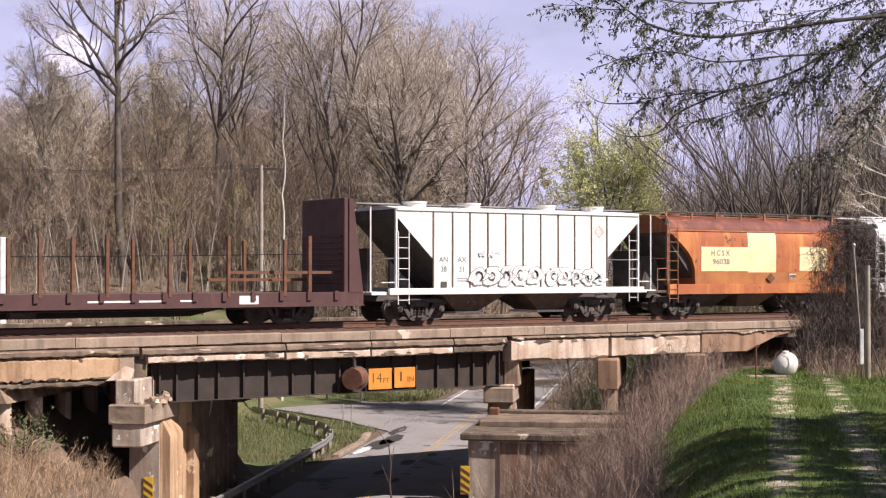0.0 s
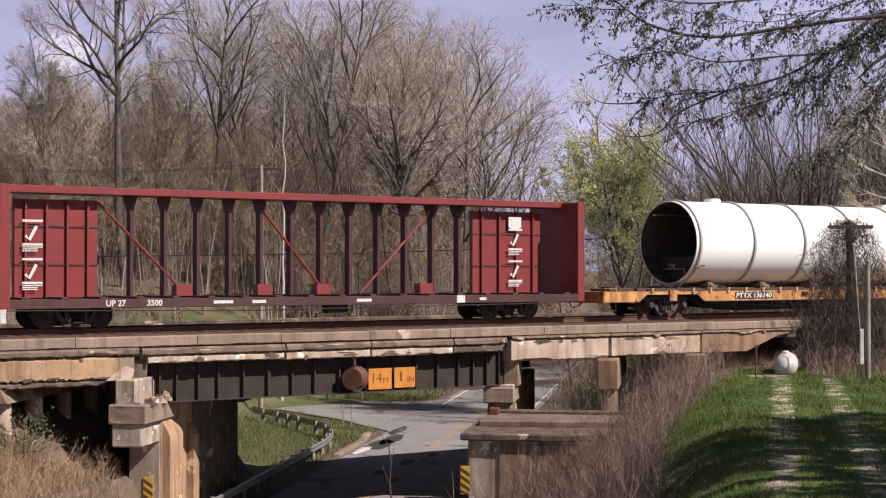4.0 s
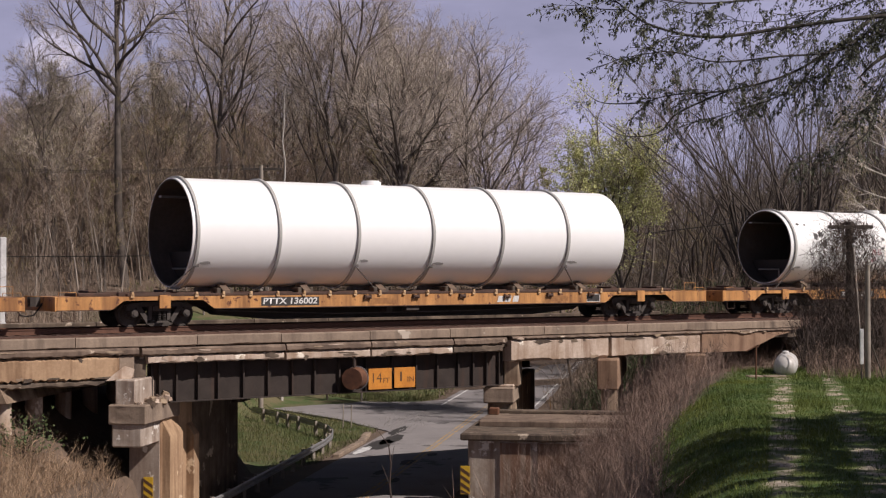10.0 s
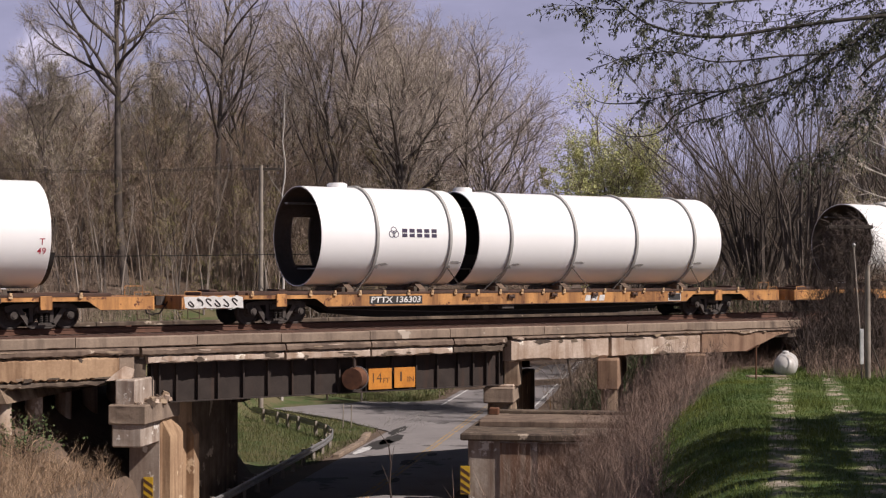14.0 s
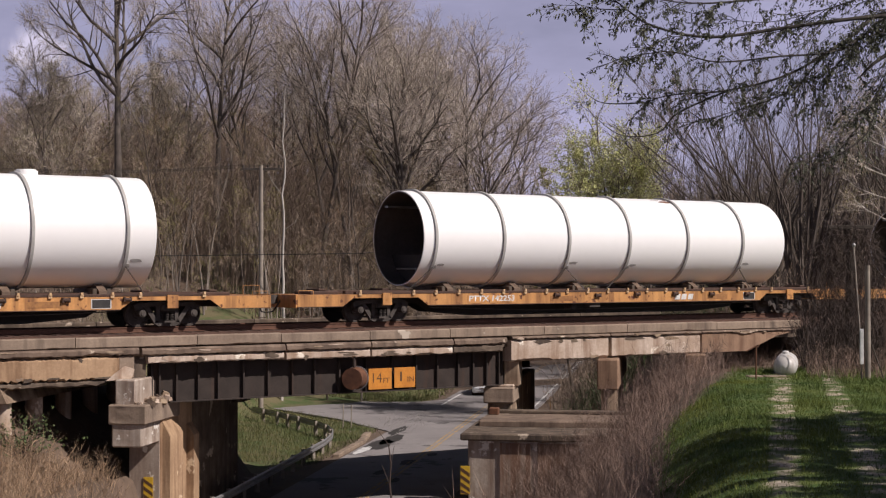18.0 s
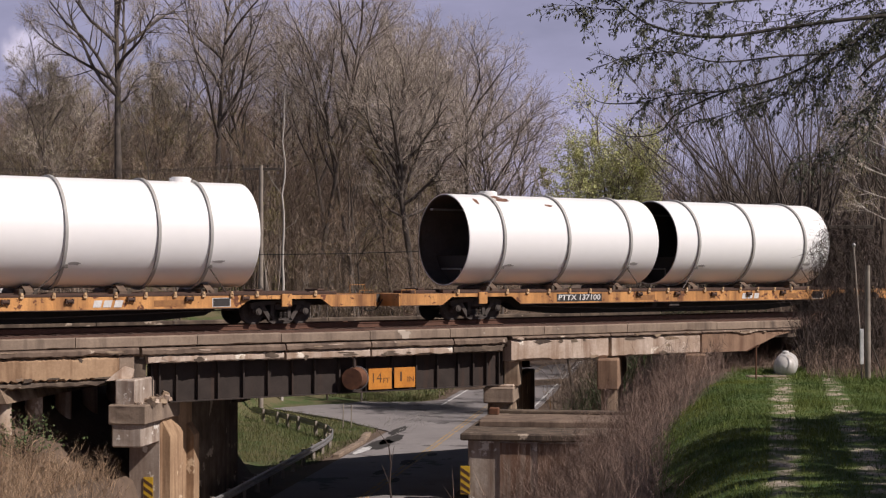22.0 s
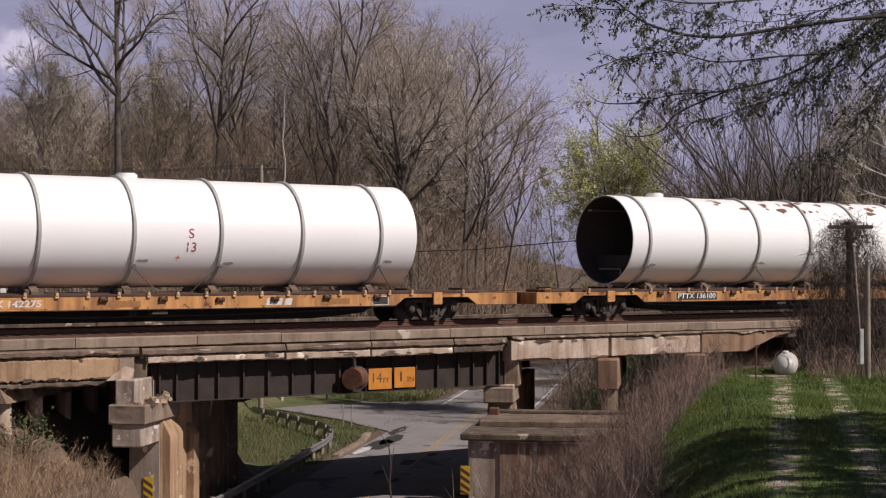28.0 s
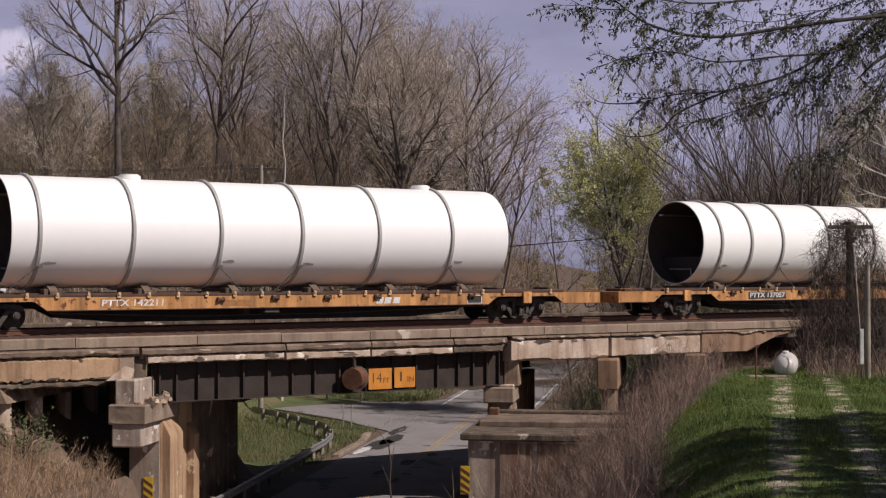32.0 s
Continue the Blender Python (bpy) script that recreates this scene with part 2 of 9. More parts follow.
class Mesh:
    """Collects boxes, prisms, rods and rings into one mesh."""

    def __init__(self):
        self.v, self.f = [], []

    def add(self, vs, fs):
        k = len(self.v)
        self.v += [tuple(v) for v in vs]
        self.f += [tuple(i + k for i in f) for f in fs]
        return self

    def box(self, x0, x1, y0, y1, z0, z1, b=0.0):
        if b <= 0:
            vs = [(x, y, z) for x in (x0, x1) for y in (y0, y1) for z in (z0, z1)]
            return self.add(vs, [(0, 1, 3, 2), (4, 6, 7, 5), (0, 4, 5, 1), (2, 3, 7, 6), (0, 2, 6, 4), (1, 5, 7, 3)])
        bm = bmesh.new()
        bmesh.ops.create_cube(bm, size=1.0)
        for v in bm.verts:
            v.co = ((x0 + x1) / 2 + v.co.x * (x1 - x0), (y0 + y1) / 2 + v.co.y * (y1 - y0), (z0 + z1) / 2 + v.co.z * (z1 - z0))
        bmesh.ops.bevel(bm, geom=bm.edges[:], offset=b, segments=1, affect="EDGES")
        bm.verts.index_update()
        self.add([v.co[:] for v in bm.verts], [[v.index for v in f.verts] for f in bm.faces])
        bm.free()
        return self

    def prism(self, pts, axis, lo, hi):
        """A polygon in the plane across axis ('x', 'y' or 'z'), drawn out from lo to hi."""
        n = len(pts)

        def at(p, h):
            return {"x": (h, p[0], p[1]), "y": (p[0], h, p[1]), "z": (p[0], p[1], h)}[axis]
        vs = [at(p, lo) for p in pts] + [at(p, hi) for p in pts]
        fs = [tuple(range(n)), tuple(range(2 * n - 1, n - 1, -1))]
        fs += [(i, n + i, n + (i + 1) % n, (i + 1) % n) for i in range(n)]
        return self.add(vs, fs)

    def rod(self, a, b, r0, r1=None, seg=8, caps=True):
        a, b = Vector(a), Vector(b)
        r1 = r0 if r1 is None else r1
        d = (b - a).normalized()
        s = d.orthogonal().normalized()
        t = d.cross(s)
        vs = [p + (s * math.cos(w) + t * math.sin(w)) * r for p, r in ((a, r0), (b, r1)) for w in (2 * math.pi * i / seg for i in range(seg))]
        fs = [(i, (i + 1) % seg, seg + (i + 1) % seg, seg + i) for i in range(seg)]
        if caps:
            fs += [tuple(range(seg - 1, -1, -1)), tuple(range(seg, 2 * seg))]
        return self.add(vs, fs)

    def pipe(self, pts, r, seg=6):
        for a, b in zip(pts, pts[1:]):
            self.rod(a, b, r, r, seg)
        return self

    def lathe(self, prof, axis="x", seg=32, closed=True):
        """Turns a profile of (along, radius) round the axis."""
        vs, fs, n = [], [], len(prof)
        for i in range(seg):
            w = 2 * math.pi * i / seg
            for h, r in prof:
                c, s = r * math.cos(w), r * math.sin(w)
                vs.append({"x": (h, c, s), "y": (c, h, s), "z": (c, s, h)}[axis])
        m = n if closed else n - 1
        for i in range(seg):
            j = (i + 1) % seg
            for k in range(m):
                q = (k + 1) % n
                fs.append((i * n + k, i * n + q, j * n + q, j * n + k))
        return self.add(vs, fs)

    def move(self, m, start=0):
        self.v[start:] = [tuple(m @ Vector(v)) for v in self.v[start:]]
        return self

    def data(self, name, material, smooth=30):
        me = bpy.data.meshes.new(name)
        me.from_pydata(self.v, [], self.f)
        me.materials.append(material)
        bm = bmesh.new()
        bm.from_mesh(me)
        if len(bm.faces) < 4000:
            bmesh.ops.recalc_face_normals(bm, faces=bm.faces[:])
        bm.to_mesh(me)
        bm.free()
        if smooth:
            me.polygons.foreach_set("use_smooth", [True] * len(me.polygons))
            me.set_sharp_from_angle(angle=radians(smooth))
        return me


def part(name, mesh, material, parent=None, label="", m=None, smooth=30):
    """One mesh object, under a thing or a part when parent is given."""
    me = mesh if isinstance(mesh, bpy.types.Mesh) else mesh.data(name, material, smooth)
    ob = new(name, me)
    if parent:
        ob.parent = parent
    if m is not None:
        ob.matrix_basis = m
    return tagged(ob, label)


def empty(name, m, label, category, group="", kind=""):
    ob = new(name)
    ob.empty_display_size = 0.3
    ob.matrix_basis = m
    return tagged(ob, label, category, group, kind)


def letters(text, height, material, parent, fit, name="lettering", label="", bold=0.0, width=None):
    """Built-in letters as a thin mesh; fit maps (u, v) in metres from the text's centre to its place."""
    cu = bpy.data.curves.new("letters", "FONT")
    cu.body, cu.size, cu.align_x, cu.align_y, cu.offset = text, height * 1.38, "CENTER", "CENTER", bold
    ob = bpy.data.objects.new("letters", cu)
    me = bpy.data.meshes.new_from_object(ob)
    bpy.data.objects.remove(ob)
    bpy.data.curves.remove(cu)
    if not me.vertices:
        return None
    us = [v.co.x for v in me.vertices]
    k = width / (max(us) - min(us)) if width else 1.0
    for v in me.vertices:
        v.co = fit(v.co.x * k, v.co.y)
    me.materials.append(material)
    return part(name, me, material, parent, label)

# ---- the lie of the land ----
# The road runs at U through ROAD0; c is the distance to its right, a along it.
ROAD0, U, N = Vector((39.28, 12.62)), Vector((0.677, 0.736)), Vector((0.736, -0.677))
ZR = -6.6


def ac(x, y):
    d = Vector((x, y)) - ROAD0
    return d.dot(U), d.dot(N)


def road_at(a, c, z=0.0):
    p = ROAD0 + U * a + N * c
    return Vector((p.x, p.y, z))


def smooth(lo, hi, v):
    t = min(1.0, max(0.0, (v - lo) / (hi - lo)))
    return t * t * (3 - 2 * t)


def view_dc(x, y):
    """Distance ahead of the viewer and to the right of the line of sight."""
    dx, dy = x - EYE.x, y - EYE.y
    return dx * math.sin(AZ) + dy * math.cos(AZ), dx * math.cos(AZ) - dy * math.sin(AZ)


def land(x, y):
    a, c = ac(x, y)
    d, s = view_dc(x, y)
    if c >= 0:
        z = ZR + 5.3 * smooth(5.2, 13.0, c)
        if x < 50:
            z -= 0.9 * smooth(-13.2, -7.5, y) * smooth(6, 13, c)
        if y > 6:
            z -= 2.2 * smooth(6, 30, y) * smooth(5.2, 13, c)
    else:
        rise = 2.2 * smooth(-4.75, -5.7, c) + 3.0 * smooth(-5.8, -11.0, c)
        rise *= 1.0 - 1.0 * smooth(-1.0 if c > -6.5 else 5.5, 8.0 if c > -6.5 else 14, y) * smooth(-16.5, -12.5, c) - 0.5 * smooth(20, 50, y) * smooth(-12.5, -16.5, c)
        z = ZR + rise
    # railway bank beyond both ends of the bridge
    bank = max(smooth(10, 5, x), smooth(47.2, 51, x)) * smooth(8.5, 5.6, abs(y - 2.05))
    z = z + (max(z, -0.62) - z) * bank
    # wooded hill
    rise = smooth(96, 190, d) * 13 + smooth(90, 108, d) * 4.5
    z += rise * (1 - 0.9 * smooth(4, 26, s)) * (smooth(6, 26, abs(c)) if a > 0 else 1)
    # bank under the viewer's feet
    mound = EYE.z - 1.62 - 2.0 * smooth(8.5, 17.5, math.hypot(d, s)) - 40 * smooth(17.5, 26, math.hypot(d, s)) - 8 * smooth(9.5, 6, c)
    z = max(z, mound)
    z += 0.07 * noise.noise((x * 0.35, y * 0.35, 0)) * smooth(3.6, 6.0, abs(c)) + 0.5 * noise.noise((x * 0.05, y * 0.05, 3)) * smooth(80, 120, d)
    return z


def lines(*spans):
    out = []
    for lo, hi, step in spans:
        out += list(np.arange(lo, hi, step))
    return out


GX = lines((-1400, -200, 120), (-200, -70, 16), (-70, 0, 2), (0, 62, 0.8), (62, 130, 2.5), (130, 260, 10), (260, 1500, 124))
GY = lines((-1000, -140, 120), (-140, -104, 9), (-104, -50, 2), (-50, 40, 0.8), (40, 150, 2.5), (150, 260, 10), (260, 1500, 124))
gm = Mesh()
gm.v = [(x, y, land(x, y)) for y in GY for x in GX]
w = len(GX)
gm.f = [(j * w + i, j * w + i + 1, (j + 1) * w + i + 1, (j + 1) * w + i) for j in range(len(GY) - 1) for i in range(w - 1)]
ground = part("ground", gm, GROUND)
tagged(ground, "brown leaf-littered ground with green spring grass", "ground", kind="structure")

# ---- roads ----


def strip(name, pts, material, label, thick=0.02, parent=None):
    """A thin paved band between left and right edge points."""
    m = Mesh()
    for (l0, r0), (l1, r1) in zip(pts, pts[1:]):
        q = [Vector(p) for p in (l0, r0, r1, l1)]
        m.add([*q, *[p - Vector((0, 0, thick + 0.1)) for p in q]], [(0, 1, 2, 3), (1, 0, 4, 5), (2, 1, 5, 6), (3, 2, 6, 7), (0, 3, 7, 4)])
    ob = part(name, m, material, parent, smooth=0)
    return tagged(ob, label) if parent else tagged(ob, label, name.split("_")[0], kind="structure")


def far_z(a):
    """The road climbs gently beyond the bridge."""
    return ZR + 0.03


road = strip("road", [(road_at(a, -3.4, far_z(a)), road_at(a, 3.2, far_z(a))) for a in range(-132, 140, 4)], ASPH, "worn grey two-lane asphalt road under the bridge")
SIDE = [(8.0, -3.3, 28.0, -3.3), (9.8, -4.6, 26.0, -4.6), (13.5, -7.2, 24.8, -7.0), (17.2, -10.6, 25.8, -11.0), (21.0, -14.2, 27.6, -16.0), (34.0, -27.0, 40.0, -30.0), (50.0, -42.0, 55.0, -46.0)]
side = strip("road_side", [(road_at(a1, c1, ZR + 0.05 + 0.06 * smooth(-4, -8, c1)), road_at(a0, c0, ZR + 0.05 + 0.06 * smooth(-4, -8, c0))) for a0, c0, a1, c1 in SIDE], ASPH, "grey asphalt side road joining from the woods")
for c0 in (-0.18, 0.06):
    strip("centre_line", [(road_at(a, c0, ZR + 0.036), road_at(a, c0 + 0.12, ZR + 0.036)) for a in range(-132, 136, 12)], YLINE, "faded double yellow line", 0.001, road)
strip("edge_line", [(road_at(a, 2.78, ZR + 0.036), road_at(a, 2.92, ZR + 0.036)) for a in range(18, 136, 12)], WLINE, "white edge line", 0.001, road)
strip("edge_line", [(road_at(a, -3.05, ZR + 0.036), road_at(a, -2.9, ZR + 0.036)) for a in (24, 38, 60, 132)], WLINE, "white edge line", 0.001, road)


def on_side(a, c):
    """Whether a spot lies on the side road."""
    for (a0, c0, a1, c1), (a2, c2, a3, c3) in zip(SIDE, SIDE[1:]):
        if c2 <= c <= c0:
            f = (c - c0) / (c2 - c0)
            return a0 + (a2 - a0) * f - 0.3 < a < a1 + (a3 - a1) * f + 0.3
    return False


# ---- bridge ----
YN, YF = -2.4, 6.5          # near and far faces
bridge = empty("railway_bridge", pose(0, 0, 0), "long weathered concrete and steel girder railway bridge over the road", "bridge")
X0, X1 = -12.0, 48.0
rng = random.Random(5)


def blot(a0, a1, c0, c1, seed, lift=0.006):
    """An uneven flat patch on the road."""
    r = random.Random(seed)
    m = Mesh()
    pts = []
    for k in range(22):
        q = 2 * math.pi * k / 22
        e = r.uniform(0.72, 1.08)
        a, c = (a0 + a1) / 2 + (a1 - a0) / 2 * e * math.cos(q), (c0 + c1) / 2 + (c1 - c0) / 2 * e * math.sin(q)
        pts.append(road_at(a, c, far_z(a) + lift))
    m.add(pts, [tuple(range(22))])
    return m


TAR = mat("tar_patch", (0.05, 0.045, 0.041), (0.033, 0.03, 0.028), 0.8, scale=2, fine=12, bump=0.3)
for k, (a0, a1, c0, c1) in enumerate(((-0.6, 4.6, -3.35, -2.1), (2.0, 6.8, -3.0, -2.0), (6.0, 11.0, -3.3, -2.6), (-5.5, -3.5, -0.5, 0.2), (-8.8, -7.0, -1.0, -0.5), (-2.2, -0.9, 0.2, 0.7), (-11, -9.4, 0.1, 0.5))):
    part("tar_patch", blot(a0, a1, c0, c1, 60 + k), TAR, road, "dark tar patch", smooth=0)
part("paint_bar", blot(-2.2, 1.4, -3.3, -2.75, 71, 0.010), WLINE, road, "worn white paint bar", smooth=0)
GRITM = mat("grey_grit", (0.45, 0.42, 0.39), (0.3, 0.28, 0.26), 0.9, scale=3, fine=20, bump=0)
grit = Mesh()
gq = random.Random(17)
for k in range(420):
    a, c = 13.5 + gq.gauss(0, 3.2), -3.6 + gq.gauss(0, 0.9)
    s = gq.uniform(0.012, 0.04)
    p = road_at(a, c, far_z(a) + 0.05)
    grit.add([p + Vector((s * gq.uniform(0.7, 1.3), 0, -0.02)), p + Vector((-s, s, -0.02)), p + Vector((-s * 0.5, -s, -0.02)), p + Vector((0, 0, s * 0.9))], [(0, 1, 3), (1, 2, 3), (2, 0, 3)])
tagged(part("road_grit", grit, GRITM, None, smooth=0), "pale stones washed over the road edge", "gravel", kind="stuff")


def slab_edge(x0, x1, y0, y1, z0, z1, b, seed, amp=0.035, step=0.13):
    """A worn concrete beam along x with a chipped lower and upper edge."""
    r = random.Random(seed)
    m = Mesh()
    n = max(2, int((x1 - x0) / step))
    sec = []
    for i in range(n + 1):
        x = x0 + (x1 - x0) * i / n
        spall = max(0.0, noise.noise((x * 0.9, seed * 3.1, 0)) - 0.18) * amp * 3
        chip = max(0.0, noise.noise((x * 1.3, seed * 1.7, 8)) - 0.25) * amp * 2.5
        e = r.uniform(0, amp) * 0.7 + spall
        g = r.uniform(0, amp * 0.5) + chip
        sec.append([(x, y0 + b + g, z1), (x, y0, z1 - b - g), (x, y0, z0 + b + e), (x, y0 + b + e, z0 + r.uniform(0, amp)), (x, y1, z0), (x, y1, z1)])
    k = 6
    for s in sec:
        m.v += s
    for i in range(n):
        for j in range(k):
            m.f.append((i * k + j, i * k + (j + 1) % k, (i + 1) * k + (j + 1) % k, (i + 1) * k + j))
    m.f += [tuple(range(k)), tuple(range((n + 1) * k - 1, n * k - 1, -1))]
    return m


# ballast trough with its kerbs
kerb_joints = [X0, -3.0, 5.5, 12.4, 16.6, 20.6, 23.6, 27.0, 30.3, 34.5, 38.5, 43.2, X1]
for i, (a, b) in enumerate(zip(kerb_joints, kerb_joints[1:])):
    part("kerb", slab_edge(a + 0.012, b - 0.012, YN, YN + 0.3, -0.57, -0.235 + rng.uniform(-0.012, 0.012), 0.03, i, 0.02), CONC_K, bridge, smooth=20)
    part("far_kerb", slab_edge(a + 0.012, b - 0.012, YF - 0.3, YF, -0.57, -0.06, 0.03, i + 50, 0.02).box(a, b, YF, YF + 0.05, -1.2, -0.5), CONC_D, bridge, smooth=20)
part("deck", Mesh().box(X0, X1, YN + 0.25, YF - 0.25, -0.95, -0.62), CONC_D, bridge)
# fascia slabs under the kerb: (x0, x1, top, bottom, material)
ledge = [(X0, 8.6, -0.575, -0.95), (8.63, 18.62, -0.575, -0.83), (18.72, 23.72, -0.60, -0.86), (23.78, 27.0, -0.60, -0.86), (27.05, 30.4, -0.60, -0.86), (30.45, 32.75, -0.60, -0.86), (33.0, 37.6, -0.575, -0.72), (37.66, 42.3, -0.575, -0.72), (42.36, 47.6, -0.575, -0.70)]
for i, (a, b, t, u) in enumerate(ledge):
    part("ledge", slab_edge(a, b, YN - 0.07, YN + 0.9, u, t, 0.05, i + 20, 0.05, 0.09), CONC_DK, bridge, "brown stained ledge", smooth=20)
fascia = [(X0, 8.55, -0.95, -1.56, CONC), (8.65, 18.0, -0.83, -1.55, CONC_O), (18.95, 23.7, -0.86, -1.10, CONC_L), (23.8, 27.0, -0.86, -1.14, CONC_L), (27.08, 30.4, -0.86, -1.14, CONC_L), (30.46, 32.6, -0.86, -1.12, CONC_D), (32.98, 37.55, -0.72, -1.50, CONC_L), (37.72, 42.28, -0.72, -1.46, CONC_L)]
for i, (a, b, t, u, mm) in enumerate(fascia):
    part("fascia", slab_edge(a, b, YN, YN + 0.85, u, t, 0.04, i + 40, 0.11 if i < 2 else 0.045, 0.07), mm, bridge, smooth=20)
part("fascia", Mesh().prism([(42.38, -0.70), (47.6, -0.70), (46.6, -0.86), (44.9, -1.44), (42.38, -1.44)], "y", YN, YF), CONC_R, bridge, "rust-stained end slab", smooth=0)


def chip(x, z, y, w, h, seed):
    """A broken patch in the face: an uneven shallow flake."""
    r = random.Random(seed)
    pts = []
    for k in range(11):
        q = 2 * math.pi * k / 11
        e = r.uniform(0.5, 1.15)
        pts.append((x + w / 2 * e * math.cos(q), z + h / 2 * e * math.sin(q)))
    return Mesh().prism(pts, "y", y - r.uniform(0.006, 0.016), y + 0.03)


k = 0
for a, b, t, u, mm in fascia:
    for j in range(int((max(b, 6) - max(a, 6)) * 1.1)):
        k += 1
        h = rng.uniform(0.06, 0.2)
        part("spall", chip(rng.uniform(max(a, 6) + 0.3, b - 0.3), rng.choice((u + 0.09, u + 0.12, t - 0.08, (t + u) / 2)), YN, rng.uniform(0.15, 0.9), h, 900 + k), rng.choice((CONC_L, CONC, CONC_D, CONC_D)), bridge, smooth=0)
for a, b, t, u in ledge:
    for j in range(int((max(b, 6) - max(a, 6)) * 0.8)):
        k += 1
        part("spall", chip(rng.uniform(max(a, 6) + 0.3, max(b, 7) - 0.3), t - rng.uniform(0.03, 0.12), YN - 0.07, rng.uniform(0.15, 0.8), rng.uniform(0.05, 0.12), 900 + k), rng.choice((CONC_L, CONC, CONC)), bridge, smooth=0)
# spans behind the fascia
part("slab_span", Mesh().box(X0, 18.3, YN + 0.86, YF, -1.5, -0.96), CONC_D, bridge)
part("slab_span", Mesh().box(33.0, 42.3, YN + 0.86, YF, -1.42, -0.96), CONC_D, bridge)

# steel girders over the road, skewed ends hidden in the piers
GB = -2.36
for y, nm in ((-1.85, "girder"), (1.4, "girder"), (3.4, "girder"), (5.9, "girder")):
    sh = (y + 1.85) * 0.92
    x0, x1 = 19.15 + sh, 33.0 + sh
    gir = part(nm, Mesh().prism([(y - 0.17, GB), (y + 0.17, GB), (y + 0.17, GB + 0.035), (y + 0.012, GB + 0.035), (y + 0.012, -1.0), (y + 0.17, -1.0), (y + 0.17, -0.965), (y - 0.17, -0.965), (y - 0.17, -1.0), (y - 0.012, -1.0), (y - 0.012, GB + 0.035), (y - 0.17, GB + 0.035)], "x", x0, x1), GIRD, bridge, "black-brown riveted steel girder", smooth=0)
    if y < 0:
        for x in (19.25, 19.52, 20.1, 20.85, 21.55, 22.45, 23.35, 24.25, 25.1, 26.05, 27.1, 28.15, 29.15, 30.05, 30.95, 31.6, 32.2, 32.75):
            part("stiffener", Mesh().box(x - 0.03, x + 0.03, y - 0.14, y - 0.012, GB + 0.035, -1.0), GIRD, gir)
part("bearing_block", Mesh().box(18.0, 18.95, -2.2, 6.3, -1.5, -0.95), CONC_D, bridge)
part("bearing_block", Mesh().box(32.72, 33.05, -1.7, 6.3, -1.5, -0.95), CONC_D, bridge)

# skewed piers beside the road, in the road's own frame


def road_box(m, a0, a1, c0, c1, z0, z1, b=0.04):
    k = len(m.v)
    m.box(a0, a1, c0, c1, z0, z1, b)
    m.v[k:] = [tuple(road_at(v[0], v[1], v[2])) for v in m.v[k:]]
    return m


def road_prism(m, pts, a0, a1):
    """A (c, z) outline drawn out along the road."""
    k = len(m.v)
    m.prism(pts, "x", a0, a1)
    m.v[k:] = [tuple(road_at(v[0], v[1], v[2])) for v in m.v[k:]]
    return m


def worn(m, amp, seed):
    """The same block with crumbled edges and an uneven face."""
    bm = bmesh.new()
    vs = [bm.verts.new(v) for v in m.v]
    for f in m.f:
        bm.faces.new([vs[i] for i in f])
    long = [e for e in bm.edges if e.calc_length() > 0.25]
    bmesh.ops.subdivide_edges(bm, edges=long, cuts=6, use_grid_fill=True)
    bmesh.ops.triangulate(bm, faces=bm.faces[:])
    bm.normal_update()
    for v in bm.verts:
        sharp = any(e.is_manifold and e.calc_face_angle(0) > 0.5 for e in v.link_edges)
        k = noise.noise(v.co * 2.3 + Vector((seed, 0, 0))) * 0.6 + noise.noise(v.co * 7 + Vector((0, seed, 0))) * 0.4
        v.co += v.normal * (k * amp - (amp * 1.2 * max(0, k + 0.25) if sharp else 0))
    bm.verts.index_update()
    out = Mesh()
    out.v = [tuple(v.co) for v in bm.verts]
    out.f = [tuple(v.index for v in f.verts) for f in bm.faces]
    bm.free()
    return out


pl = empty("bridge_pier", pose(0, 0, 0), "ochre-stained concrete pier with a stepped cap beside the road", "pier", "bridge piers")
part("shaft", road_box(Mesh(), -24.3, -21.2, -5.6, -4.55, -7.2, -2.35), CONC_O, pl)
# the rear wall has the bridge's shade put into its concrete colour
part("rear_shaft", road_box(Mesh(), -21.2, -14.9, -5.6, -4.8, -7.2, -2.37), CONC_D, pl, "rear wall of the pier, coloured dark for bridge shade")
part("buttress", road_prism(Mesh(), [(-4.56, -7.2), (-4.3, -7.2), (-4.3, -3.4), (-4.56, -2.9)], -24.2, -22.9), CONC_O, pl)
part("buttress", road_prism(Mesh(), [(-4.56, -7.2), (-4.3, -7.2), (-4.3, -3.6), (-4.56, -3.2)], -21.8, -21.2), CONC_O, pl)
part("broken_corner", worn(Mesh().prism([(17.55, -1.57), (18.4, -1.54), (18.5, -1.22), (18.15, -1.12), (17.85, -1.32)], "y", YN - 0.035, YN + 0.6), 0.045, 9), CONC_L, bridge, "broken pale concrete corner", smooth=0)
part("fascia_end", Mesh().box(18.0, 18.5, YN + 0.03, YN + 0.8, -1.5, -0.83, 0.02), CONC_K, bridge, smooth=0)
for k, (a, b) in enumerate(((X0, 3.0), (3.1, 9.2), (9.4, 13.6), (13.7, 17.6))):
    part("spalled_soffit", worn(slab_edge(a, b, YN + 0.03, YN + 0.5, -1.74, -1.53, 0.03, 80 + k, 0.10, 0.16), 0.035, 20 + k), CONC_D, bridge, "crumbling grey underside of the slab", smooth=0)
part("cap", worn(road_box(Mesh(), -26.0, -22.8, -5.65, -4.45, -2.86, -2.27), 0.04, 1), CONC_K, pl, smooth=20)
